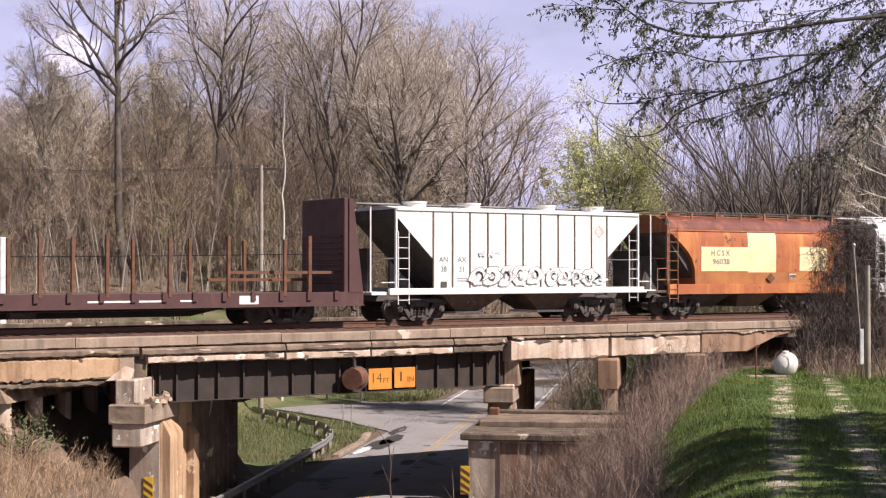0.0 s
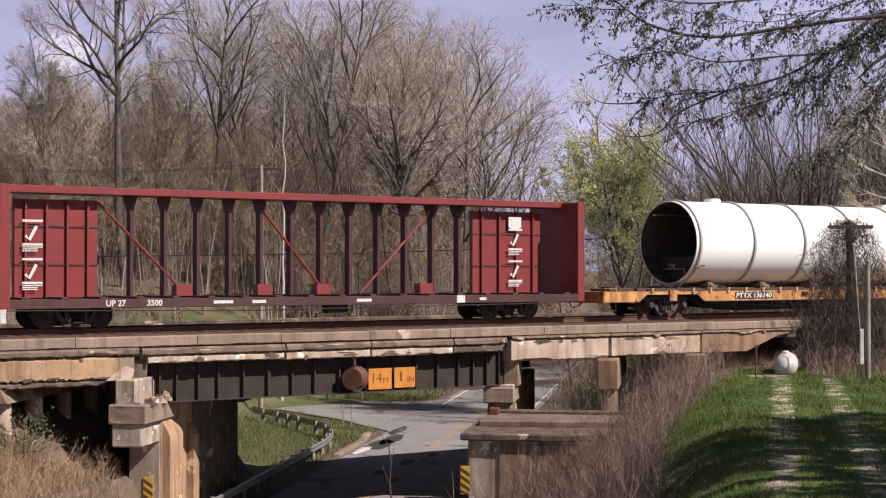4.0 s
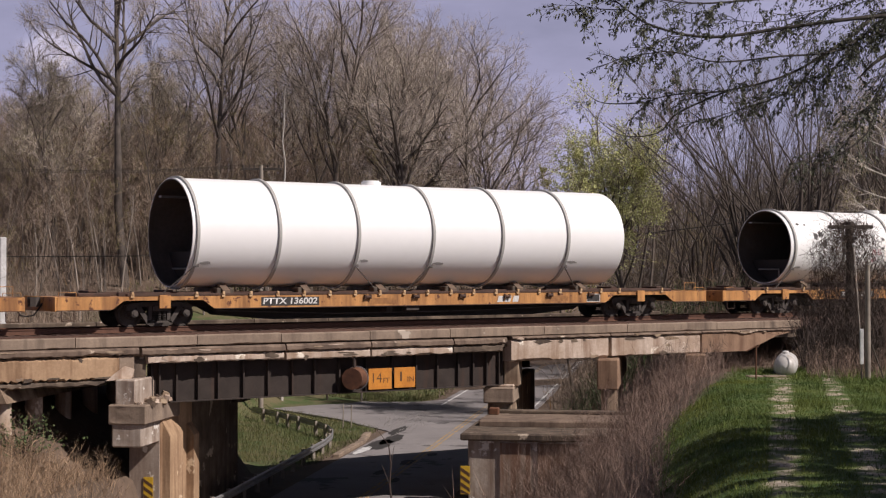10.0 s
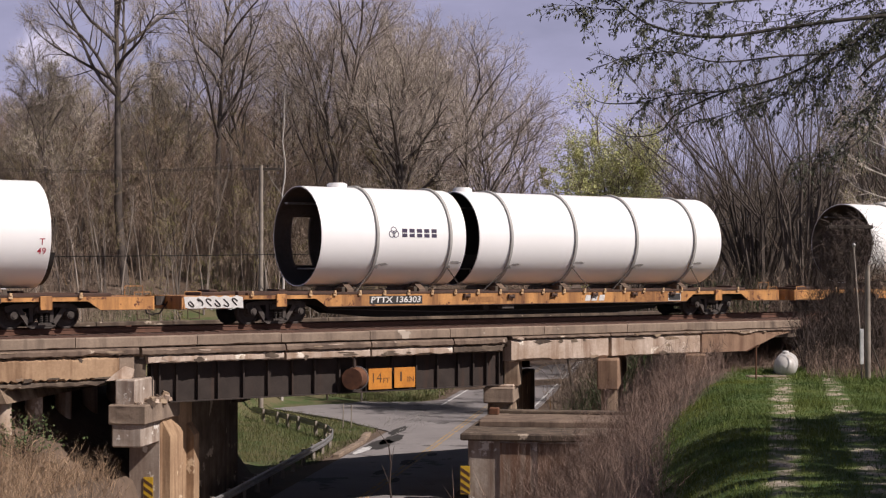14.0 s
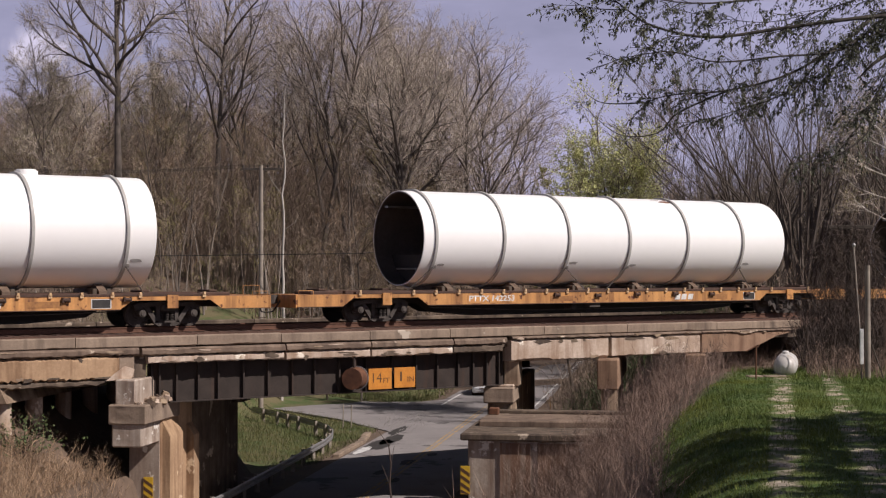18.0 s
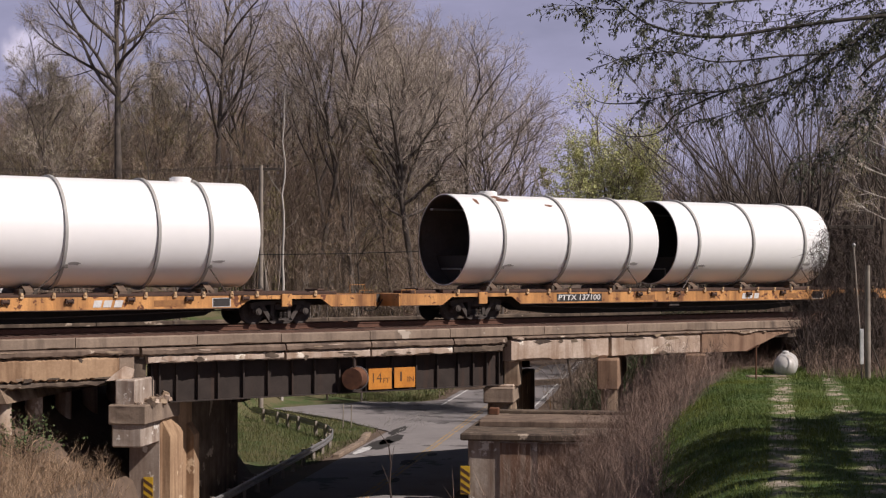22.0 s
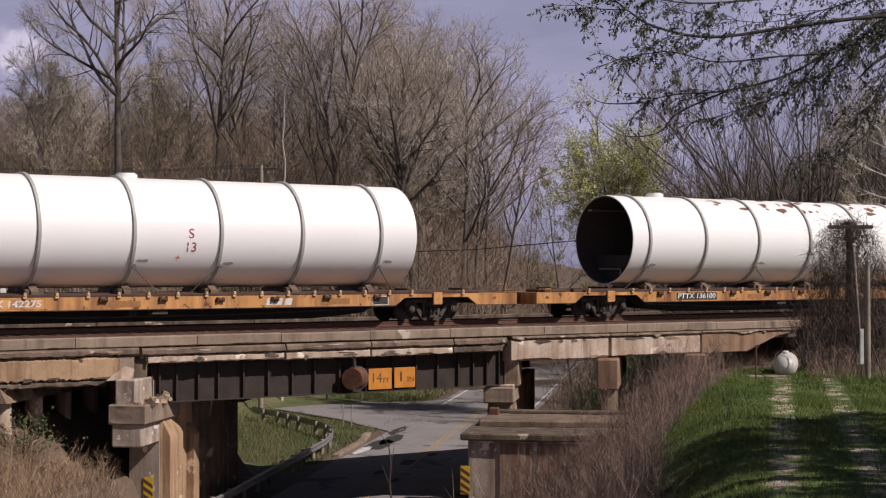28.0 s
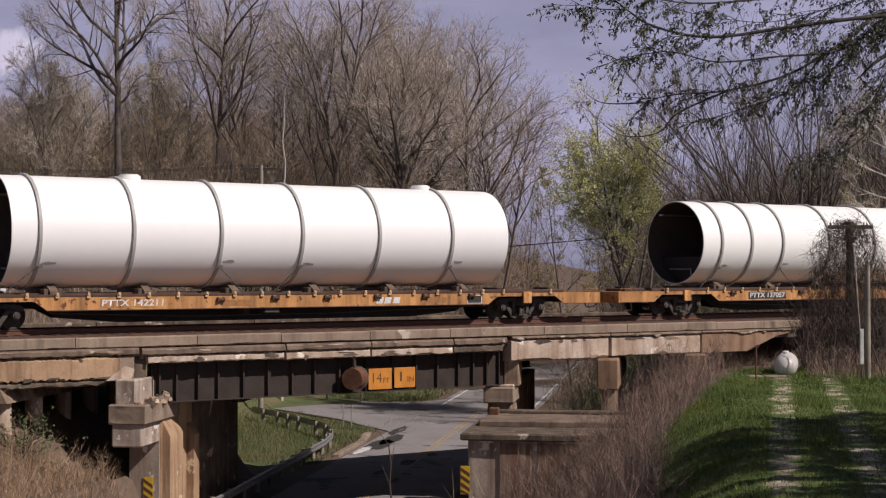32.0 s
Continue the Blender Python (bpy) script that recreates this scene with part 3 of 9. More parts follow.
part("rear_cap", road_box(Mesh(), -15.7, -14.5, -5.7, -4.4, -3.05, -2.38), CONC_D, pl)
part("pedestal", worn(road_box(Mesh(), -25.8, -24.1, -5.5, -4.86, -2.3, -1.52), 0.03, 2), CONC_G, pl, smooth=20)
part("nose_face", road_box(Mesh(), -24.34, -24.28, -5.58, -4.6, -7.2, -2.4, 0.005), CONC_G, pl)
part("corbel", worn(road_box(Mesh(), -25.95, -24.3, -5.55, -4.6, -3.55, -2.83), 0.022, 3), CONC_G, pl, smooth=20)
part("rubble", worn(road_box(Mesh(), -25.0, -23.3, -5.05, -4.55, -2.34, -2.14), 0.05, 4), CONC_DK, pl, smooth=0)
lr = random.Random(33)
for k in range(34):
    q = road_at(lr.uniform(-25.9, -23.4), lr.uniform(-5.0, -4.42), 0)
    h = lr.uniform(0.04, 0.13)
    z = -2.28 + lr.uniform(-0.02, 0.22) * max(0, 1 - abs(k - 17) / 20)
    part("rubble", worn(Mesh().box(-h, h, -h * 0.8, h * 0.8, -h * 0.7, h * 0.7).move(pose(q.x, q.y, z, lr.uniform(-30, 30), lr.uniform(-30, 30), lr.uniform(0, 180))), h * 0.35, k), lr.choice((CONC, CONC_L, CONC_DK)), pl, smooth=0)
pr = empty("bridge_pier", pose(0, 0, 0), "grey concrete pier with a stepped cap beside the road", "pier", "bridge piers")
part("shaft", road_box(Mesh(), -15.0, -5.5, 4.62, 5.5, -7.2, -2.35), CONC, pr)
part("cap", worn(road_box(Mesh(), -15.4, -13.2, 4.52, 5.62, -2.98, -2.42), 0.025, 5), CONC_K, pr, smooth=20)
part("pedestal", road_box(Mesh(), -14.9, -13.6, 5.2, 5.75, -2.42, -1.48, 0.04), CONC, pr)
part("rubble", road_box(Mesh(), -15.2, -14.6, 4.6, 5.6, -2.43, -2.33, 0.03), CONC_L, pr)

# stub of an older pier on the near side of the bridge
stub = empty("old_pier_stub", pose(0, 0, 0), "low rust-stained concrete stub of an older pier", "pier", "bridge piers")
part("block", worn(road_box(Mesh(), -20.8, -15.6, 4.68, 11.0, -7.4, -3.70), 0.03, 7), CONC_G, stub, smooth=20)
part("coping", worn(road_box(Mesh(), -21.0, -15.4, 4.45, 11.1, -3.72, -3.5), 0.03, 6), CONC_D, stub, smooth=20)
part("upper_step", worn(road_box(Mesh(), -18.6, -15.6, 4.75, 11.0, -3.53, -3.3), 0.03, 8), CONC_DK, stub, smooth=20)
part("top_beam", road_box(Mesh(), -16.0, -15.5, 4.9, 11.0, -3.3, -3.18, 0.03), CONC_D, stub)
for c0, c1 in ((5.72, 6.72), (6.95, 8.3), (8.5, 10.6)):
    part("rust_panel", road_box(Mesh(), -20.85, -20.75, c0, c1, -6.9, -3.8, 0.01), RUSTC, stub, "rust-brown stained panel")
part("bearing_lump", road_box(Mesh(), -16.6, -16.2, 4.85, 5.2, -3.3, -3.05, 0.03), RUST, stub)

# pile bents under the approach spans
for c0, a0, ztop, nm in ((-8.45, -27.9, -1.56, 3), (-11.9, -30.8, -1.56, 3), (8.9, -13.0, -1.5, 3), (12.2, -10.0, -1.46, 3)):
    bent = empty("bridge_bent", pose(0, 0, 0), "weathered concrete bent of columns under the bridge", "pier", "bridge bents")
    zc = ztop - (1.15 if c0 > 0 else 0.55)
    cap = Mesh()
    if c0 > 0:
        road_box(cap, a0, a0 + 10.5, c0 - 0.4, c0 + 0.4, zc, ztop, 0.05)
    else:
        road_prism(cap, [(c0 - 0.45, ztop), (c0 + 0.15, ztop), (c0 + 0.42, zc), (c0 - 0.55, zc)], a0, a0 + 10.5)
    part("cap", cap, CONC_R if c0 > 0 else CONC, bent, smooth=0)
    for k in range(5):
        p = road_at(a0 + 0.6 + k * 2.3, c0)
        part("column", Mesh().rod((p.x, p.y, -7.4), (p.x, p.y, zc), 0.3, 0.27, seg=16), CONC_L if c0 < 0 else CONC, bent)

# ---- track ----
SHIFT = 13.002          # metres per second at the start


def gone(t):
    """How far the train has run by t seconds."""
    return 13.002 * t + 0.00126 * t * t


track = empty("railway_track", pose(0, 0, 0), "rusty single railway track on brown ballast", "track", kind="structure")
bed = Mesh()
for y0, y1 in ((-1.9, 1.9),):
    bed.prism([(y0 - 0.15, -0.62), (y0 + 0.1, -0.19), (y1 - 0.1, -0.19), (y1 + 0.15, -0.62)], "x", -300, 400)
bed.box(X0, X1, YN + 0.3, YF - 0.3, -0.62, -0.27)
part("ballast_bed", bed, BALLAST, track, smooth=0)
rail_prof = [(-0.075, -0.172), (0.075, -0.172), (0.075, -0.16), (0.015, -0.14), (0.013, -0.045), (0.037, -0.035), (0.037, -0.004), (0.028, 0.0), (-0.028, 0.0), (-0.037, -0.004), (-0.037, -0.035), (-0.013, -0.045), (-0.015, -0.14), (-0.075, -0.16)]
for yc in (-0.755, 0.755):
    part("rail", Mesh().prism([(p + yc, z) for p, z in rail_prof], "x", -300, 400), RAIL, track, smooth=0)
tie_me = Mesh().box(-0.115, 0.115, -1.3, 1.3, -0.36, -0.172, 0.012).data("tie", BROWNGEAR, 0)
for i in range(-30, 230):
    part("tie", tie_me, None, track, m=pose(i * 0.5 - 8 + rng.uniform(-0.02, 0.02), rng.uniform(-0.03, 0.03), 0, rz=rng.uniform(-0.6, 0.6)))

# ---- bogies, shared by all wagons ----
MOVERS = []             # (thing, place at the start, wheel parts)


def wheelset_mesh():
    m = Mesh()
    for sgn in (-1, 1):
        prof = [(0.665, 0.08), (0.665, 0.445), (0.685, 0.452), (0.70, 0.432), (0.79, 0.415), (0.80, 0.36), (0.755, 0.33), (0.755, 0.16), (0.80, 0.14), (0.80, 0.08)]
        m.lathe([(h * sgn, r) for h, r in prof], "y", 36)
    m.rod((0, -1.05, 0), (0, 1.05, 0), 0.075, seg=10)
    # balance mark cast on the plate
    for sgn in (-1, 1):
        m.box(-0.05, 0.05, sgn * 0.758 - 0.012, sgn * 0.758 + 0.012, 0.2, 0.3)
    return m


def sideframe_mesh(sgn):
    m = Mesh()
    y0, y1 = 0.93 * sgn, 1.10 * sgn
    m.prism([(-1.0, 0.52), (-1.12, 0.56), (-1.14, 0.70), (-0.98, 0.76), (-0.5, 0.80), (0.5, 0.80), (0.98, 0.76), (1.14, 0.70), (1.12, 0.56), (1.0, 0.52), (0.86, 0.62), (0.5, 0.665), (-0.5, 0.665), (-0.86, 0.62)], "y", y0, y1)
    for s in (-1, 1):
        m.prism([(s * 0.80, 0.64), (s * 0.64, 0.67), (s * 0.30, 0.16), (s * 0.44, 0.12)], "y", y0, y1)
        m.prism([(s * 0.26, 0.68), (s * 0.38, 0.68), (s * 0.38, 0.22), (s * 0.26, 0.22)], "y", y0, y1)
        m.rod((s * 0.889, 1.05 * sgn, 0.44), (s * 0.889, 1.22 * sgn, 0.44), 0.115, seg=14)
        m.rod((s * 0.889, 1.22 * sgn, 0.44), (s * 0.889, 1.25 * sgn, 0.44), 0.07, seg=10)
        m.box(s * 0.889 - 0.15, s * 0.889 + 0.15, min(y0, y1), max(y0, y1), 0.40, 0.60, 0.02)
    m.prism([(-0.46, 0.10), (0.46, 0.10), (0.40, 0.20), (-0.40, 0.20)], "y", y0, y1)
    m.prism([(-0.44, 0.10), (0.44, 0.10), (0.30, 0.03), (-0.30, 0.03)], "y", y0 * 0.99, y1 * 0.99)
    for sx in (-0.17, 0.0, 0.17):
        for k in range(5):
            m.rod((sx, 1.03 * sgn, 0.215 + k * 0.055), (sx, 1.03 * sgn, 0.235 + k * 0.055), 0.075, seg=8)
    m.box(-0.25, 0.25, min(y0, y1) - 0.03, max(y0, y1) + 0.03, 0.50, 0.66, 0.02)
    return m


WHEELSET = wheelset_mesh().data("wheelset", BOGIE, 30)
FRAME_N, FRAME_F = sideframe_mesh(-1).data("side_frame", BOGIE, 25), sideframe_mesh(1).data("side_frame", BOGIE, 25)
BOLSTER = Mesh().box(-0.2, 0.2, -1.15, 1.15, 0.50, 0.72, 0.03).rod((0, 0, 0.7), (0, 0, 0.8), 0.2, seg=14).box(-0.14, 0.14, -1.2, 1.2, 0.14, 0.2).data("bogie", BOGIE, 25)
COUPLER = Mesh().box(-0.5, 0.02, -0.11, 0.11, 0.72, 0.92, 0.02).prism([(0.0, -0.17), (0.28, -0.2), (0.38, -0.08), (0.3, 0.02), (0.36, 0.14), (0.2, 0.2), (0.0, 0.17)], "z", 0.68, 0.98).data("coupler", BOGIE, 25)


def bogies(car, xs, wheels):
    for x in xs:
        b = part("bogie", BOLSTER, None, car, "dark steel freight bogie", m=pose(x, 0, 0))
        part("side_frame", FRAME_N, None, b)
        part("side_frame", FRAME_F, None, b)
        for dx in (-0.889, 0.889):
            wheels.append(part("wheelset", WHEELSET, None, b, m=pose(dx, 0, 0.42)))


def couplers(car, x0, x1):
    part("coupler", COUPLER, None, car, m=pose(x1, 0, 0))
    part("coupler", COUPLER, None, car, m=pose(x0, 0, 0, rz=180))
    for x, s in ((x0, -1), (x1, 1)):
        part("air_hose", Mesh().pipe([(x, -0.35, 0.85), (x + 0.18 * s, -0.36, 0.6), (x + 0.3 * s, -0.3, 0.42), (x + 0.5 * s, -0.2, 0.38)], 0.025), BLACK, car, "black rubber air hose")


# ---- flat wagons ----
FL, FR = -3.55, 23.58     # ends, from the left bogie centre
LETW = mat("stencil_white", (0.80, 0.79, 0.75), (0.6, 0.58, 0.54), 0.6, scale=6, fine=30, bump=0)
PLATEB = mat("panel_black", (0.025, 0.023, 0.022), (0.05, 0.045, 0.04), 0.6, scale=6, fine=30, bump=0.05)
TIMBER = mat("dunnage_timber", (0.13, 0.10, 0.075), (0.07, 0.055, 0.04), 0.9, scale=3, fine=25)
SADDLE = mat("saddle_grey", (0.20, 0.135, 0.09), (0.11, 0.075, 0.052), 0.75, scale=4, fine=30)
FLATDATA = {}


DECKO = mat("rusty_deck", (0.46, 0.23, 0.10), (0.26, 0.12, 0.055), 0.8, scale=1.5, fine=20, bump=0.2, spots=((0.12, 0.055, 0.03), 0.62, 3.0))


PALEY = mat("pale_worn_yellow", (0.74, 0.52, 0.30), (0.55, 0.34, 0.17), 0.7, scale=3, fine=25, bump=0.1)


def flat_meshes():
    d = FLATDATA
    arch = [(-1.75, 0.585), (-1.35, 0.86), (1.35, 0.86), (1.75, 0.585)]
    low = [(FL, 0.58)] + arch + [(20.08 + x, z) for x, z in arch] + [(FR, 0.58)]
    for s, nm in ((-1, "n"), (1, "f")):
        d["sill_" + nm] = Mesh().prism(low + [(FR, 0.985), (FL, 0.985)], "y", s * 1.42, s * 1.47).data("side_sill", YEL, 0)
    d["deck"] = Mesh().box(FL, FR, -1.42, 1.42, 0.93, 0.985).data("deck", DECKO, 0)
    d["rub"] = Mesh().box(FL + 2.3, FR - 2.3, -1.48, -1.30, 0.99, 1.075, 0.01).box(FL + 2.3, FR - 2.3, -0.75, -0.55, 0.99, 1.11, 0.01).box(FL + 2.3, FR - 2.3, 0.55, 0.75, 0.99, 1.11, 0.01).box(FL + 2.3, FR - 2.3, 1.30, 1.48, 0.99, 1.075, 0.01).data("deck_channel", BROWNGEAR, 0)
    cs = Mesh().prism([(FL + 0.1, 0.62), (1.9, 0.62), (2.5, 0.32), (4.5, 0.15), (15.6, 0.15), (17.6, 0.32), (18.2, 0.62), (FR - 0.1, 0.62), (FR - 0.1, 0.93), (FL + 0.1, 0.93)], "y", -0.38, 0.38)
    for i in range(12):
        x = 2.6 + i * 1.35
        cs.box(x - 0.05, x + 0.05, -1.40, 1.40, 0.62, 0.92)
    d["centre"] = cs.data("centre_sill", BLACK, 0)
    d["flange"] = Mesh().box(FL, -1.8, -1.5, -1.38, 0.565, 0.585).box(1.8, 18.3, -1.5, -1.36, 0.565, 0.59).box(21.9, FR, -1.5, -1.38, 0.565, 0.585).data("flange", BROWNGEAR, 0)
    d["plate"] = Mesh().box(-0.19, 0.19, -1.54, -1.475, 0.60, 1.03, 0.012).rod((0, -1.55, 0.8), (0, -1.52, 0.8), 0.05, seg=10).data("bolster_plate", YEL, 0)
    d["pocket"] = Mesh().box(-0.06, 0.06, -1.535, -1.475, 0.945, 1.07, 0.012).box(-0.04, 0.04, -1.56, -1.50, 1.03, 1.13, 0.01).data("stake_pocket", PALEY, 0)
    d["winch"] = Mesh().rod((-0.09, -1.53, 0.90), (0.09, -1.53, 0.90), 0.06, seg=10).box(-0.13, -0.08, -1.57, -1.475, 0.83, 0.98).box(0.08, 0.13, -1.57, -1.475, 0.83, 0.98).data("winch", BROWNGEAR, 20)
    d["end"] = Mesh().box(-0.05, 0.05, -1.47, 1.47, 0.55, 1.0, 0.01).data("end_sill", YEL, 0)
    st = Mesh()
    st.pipe([(-0.2, -1.50, 0.57), (-0.2, -1.52, 0.26), (0.2, -1.52, 0.26), (0.2, -1.50, 0.57)], 0.014)
    d["step"] = st.data("step", BROWNGEAR, 0)
    d["grab"] = Mesh().pipe([(-0.28, -1.46, 0.98), (-0.28, -1.46, 1.13), (0.28, -1.46, 1.13), (0.28, -1.46, 0.98)], 0.010).data("grab_rail", YEL, 0)
    d["hitch"] = Mesh().box(-0.55, 0.55, -0.6, 0.6, 0.99, 1.12, 0.03).box(-0.15, 0.15, -0.45, 0.45, 1.12, 1.2, 0.02).data("hitch_plate", BROWNGEAR, 0)
    d["airline"] = Mesh().pipe([(1.9, -1.30, 0.50), (6.5, -1.25, 0.34), (12.0, -1.25, 0.36), (18.2, -1.3, 0.52)], 0.018).rod((8.7, -1.1, 0.45), (8.7, -0.6, 0.45), 0.13, seg=12).box(9.2, 9.75, -1.42, -1.1, 0.40, 0.56, 0.02).data("brake_gear", BOGIE, 20)
    br = Mesh().pipe([(-0.3, -1.1, 1.0), (-0.3, -1.1, 1.32), (0.3, -1.1, 1.32), (0.3, -1.1, 1.0)], 0.011)
    d["brake_rail"] = br.data("hand_rail", YEL, 0)
    d["mark"] = Mesh().box(-0.55, 0.55, -1.476, -1.472, 0.66, 0.86).data("stencil_panel", mat("faded_stencil", (0.42, 0.2, 0.06), (0.25, 0.11, 0.04), 0.7, scale=8, fine=60, bump=0), 0)
    d["datab"] = Mesh().box(-0.30, 0.30, -1.478, -1.472, 0.64, 0.90).data("data_box", PLATEB, 0)
    d["datao"] = Mesh().box(-0.33, 0.33, -1.4765, -1.472, 0.62, 0.92).data("data_box_border", LETW, 0)
    # company mark as plain bars
    lg = Mesh()
    for x in (-0.36, -0.03, 0.33):
        lg.prism([(x - 0.16, 0.66), (x + 0.10, 0.66), (x + 0.16, 0.88), (x - 0.10, 0.88)], "y", -1.478, -1.472)
    d["logo"] = lg.data("company_mark", LETW, 0)
    d["npatch"] = Mesh().box(-1.10, 1.10, -1.4755, -1.472, 0.64, 0.93).data("number_panel", YEL, 0)
    d["nplate"] = Mesh().box(-1.10, 1.10, -1.4755, -1.472, 0.64, 0.93).data("number_panel", PLATEB, 0)
    sd = Mesh().prism([(-1.15, 1.0), (1.15, 1.0), (1.15, 1.16), (0.75, 1.38), (0.45, 1.275), (0.0, 1.245), (-0.45, 1.275), (-0.75, 1.38), (-1.15, 1.16)], "x", -0.13, 0.13)
    d["saddle"] = sd.data("saddle", SADDLE, 0)
    d["block"] = Mesh().box(-0.30, -0.16, -1.05, -0.35, 1.0, 1.24, 0.015).box(0.16, 0.30, -1.05, -0.35, 1.0, 1.24, 0.015).data("timber_block", TIMBER, 0)


flat_meshes()


def flat_wagon(n, number, saddles, dirt=""):
    q = 121.87 + (n - 6) * 28.162
    car = empty("flat_wagon", pose(q, 0, 0), "rust-stained yellow flat wagon" + dirt + " carrying white tower sections", "flat wagon", "flat wagons of the train")
    D = FLATDATA
    wheels = []
    for k in ("sill_n", "sill_f", "deck", "rub", "centre", "flange", "airline"):
        nm = D[k].name.split(".")[0]
        part(nm, D[k], None, car)
    for x in (0, 20.08):
        part("bolster_plate", D["plate"], None, car, m=pose(x, 0, 0))
    r = random.Random(n)
    for i in range(17):
        x = 2.05 + i * 1.0
        part("stake_pocket", D["pocket"], None, car, m=pose(x, 0, 0))
        if i % 2 == (n % 2) and not 2.7 < x + 0.5 < 6.4:
            part("winch", D["winch"], None, car, m=pose(x + 0.5, 0, r.choice((0, 0, -0.04))))
    for x in (-1.1, 1.1, 18.98, 21.18):
        part("stake_pocket", D["pocket"], None, car, m=pose(x, 0, 0))
    for x in (FL, FR):
        part("end_sill", D["end"], None, car, m=pose(x, 0, 0))
    for x in (FL + 0.35, FR - 0.35):
        part("step", D["step"], None, car, m=pose(x, 0, 0))
        part("grab_rail", D["grab"], None, car, m=pose(x, 0, 0))
    part("hand_rail", D["brake_rail"], None, car, m=pose(FR - 0.5, 0, 0))
    for x in (0.6, 19.6, -2.0, 22.0):
        part("hitch_plate", D["hitch"], None, car, m=pose(x, 0, -0.02))
    part("stencil_panel", D["mark"], None, car, m=pose(8.0 + r.uniform(-0.3, 0.3), 0, 0))
    part("stencil_panel", D["mark"], None, car, m=pose(15.9, 0, 0))
    part("data_box_border", D["datao"], None, car, m=pose(17.7, 0, 0))
    part("data_box", D["datab"], None, car, m=pose(17.7, 0, 0))
    part("company_mark", D["logo"], None, car, "white company mark", m=pose(13.9 + r.uniform(-0.3, 0.3), 0, 0))
    if n in (11, 12, 15, 17):
        npl = part("number_panel", D["npatch"], None, car, "rusty yellow panel with white number", m=pose(4.55, 0, 0))
    else:
        npl = part("number_panel", D["nplate"], None, car, "black panel with white number", m=pose(4.55, 0, 0))
    letters(number, 0.205, LETW, npl, lambda u, v: (u + 0.12 * v, -1.479, 0.787 + v), bold=0.006, width=2.05)
    for x in saddles:
        part("saddle", D["saddle"], None, car, m=pose(x, 0, 0))
        part("timber_block", D["block"], None, car, m=pose(x, 0, 0))
    if n == 9:
        blot = [(0.02 + 0.21 * k, 0.97 + 0.03 * math.sin(3 * k)) for k in range(11)] + [(2.15 - 0.23 * k, 0.57 + 0.05 * math.sin(2.3 * k)) for k in range(10)]
        part("sprayed_patch", Mesh().prism([(FL + x, z) for x, z in blot], "y", -1.478, -1.472), LETW, car, "white sprayed patch with black scrawl", smooth=0)
        for k in range(6):
            cx, ph = FL + 0.28 + k * 0.31, r.uniform(0, 6)
            way = [(cx + 0.10 * math.cos(ph + 0.9 * j), -1.481, 0.77 + 0.13 * math.sin(ph + 0.62 * j)) for j in range(7)]
            part("sprayed_mark", Mesh().pipe(way, 0.022), BLACK, car, smooth=0)
    couplers(car, FL, FR)
    bogies(car, (0, 20.08), wheels)
    MOVERS.append((car, q, wheels))
    return car


# ---- tower sections ----
REDPEN = mat("red_marker", (0.45, 0.03, 0.05), (0.35, 0.03, 0.06), 0.6, bump=0)
ORPEN = mat("orange_marker", (0.75, 0.10, 0.03), (0.6, 0.08, 0.03), 0.6, bump=0)
DARKPEN = mat("dark_marker", (0.06, 0.04, 0.09), (0.04, 0.03, 0.06), 0.6, bump=0)
SCUFF = mat("scuffed_primer", (0.16, 0.15, 0.145), (0.08, 0.075, 0.07), 0.8, scale=6, fine=40)
PEEL = mat("rust_peel", (0.26, 0.13, 0.08), (0.13, 0.06, 0.04), 0.85, scale=5, fine=40)
CHAIN = mat("chain_steel", (0.22, 0.20, 0.18), (0.12, 0.10, 0.09), 0.5, 0.7, scale=10, fine=60)
ZB = 1.26
SMUDGE = mat("grey_smudge", (0.50, 0.48, 0.45), (0.36, 0.34, 0.32), 0.7, scale=5, fine=30, bump=0)


def on_tube(R, x, ang, lift=0.006):
    """Maps flat (u, v) marks onto the near side of a tube: ang is degrees above its middle."""
    def fit(u, v):
        w = radians(ang) + v / R
        return (x + u, -(R + lift) * math.cos(w), R + (R + lift) * math.sin(w))
    return fit


def patch_on(R, x, ang, w, h, seed, n=11):
    """An uneven flake or scuff, laid on the tube."""
    r = random.Random(seed)
    f = on_tube(R, x, ang, 0.005)
    m = Mesh()
    pts = []
    for i in range(n):
        a = 2 * math.pi * i / n
        k = r.uniform(0.55, 1.1)
        pts.append(f(math.cos(a) * w / 2 * k, math.sin(a) * h / 2 * k))
    return m.add([f(0, 0)] + pts, [(0, 1 + i, 1 + (i + 1) % n) for i in range(n)])


def pierced(m, x0, x1, rad, R, door):
    """A tube wall with a doorway on its far side: door = (x from, x to, lowest angle, highest angle)."""
    xs = [x0, door[0], door[1], x1]
    n = 96
    k = len(m.v)
    for x in xs:
        for j in range(n):
            a = 2 * math.pi * j / n
            m.v.append((x, rad * math.cos(a), R + rad * math.sin(a)))
    for i in range(3):
        for j in range(n):
            deg = (j + 0.5) * 360 / n
            if i == 1 and door[2] < (deg + 180) % 360 - 180 < door[3]:
                continue
            m.f.append((k + i * n + j, k + i * n + (j + 1) % n, k + (i + 1) * n + (j + 1) % n, k + (i + 1) * n + j))
    return m


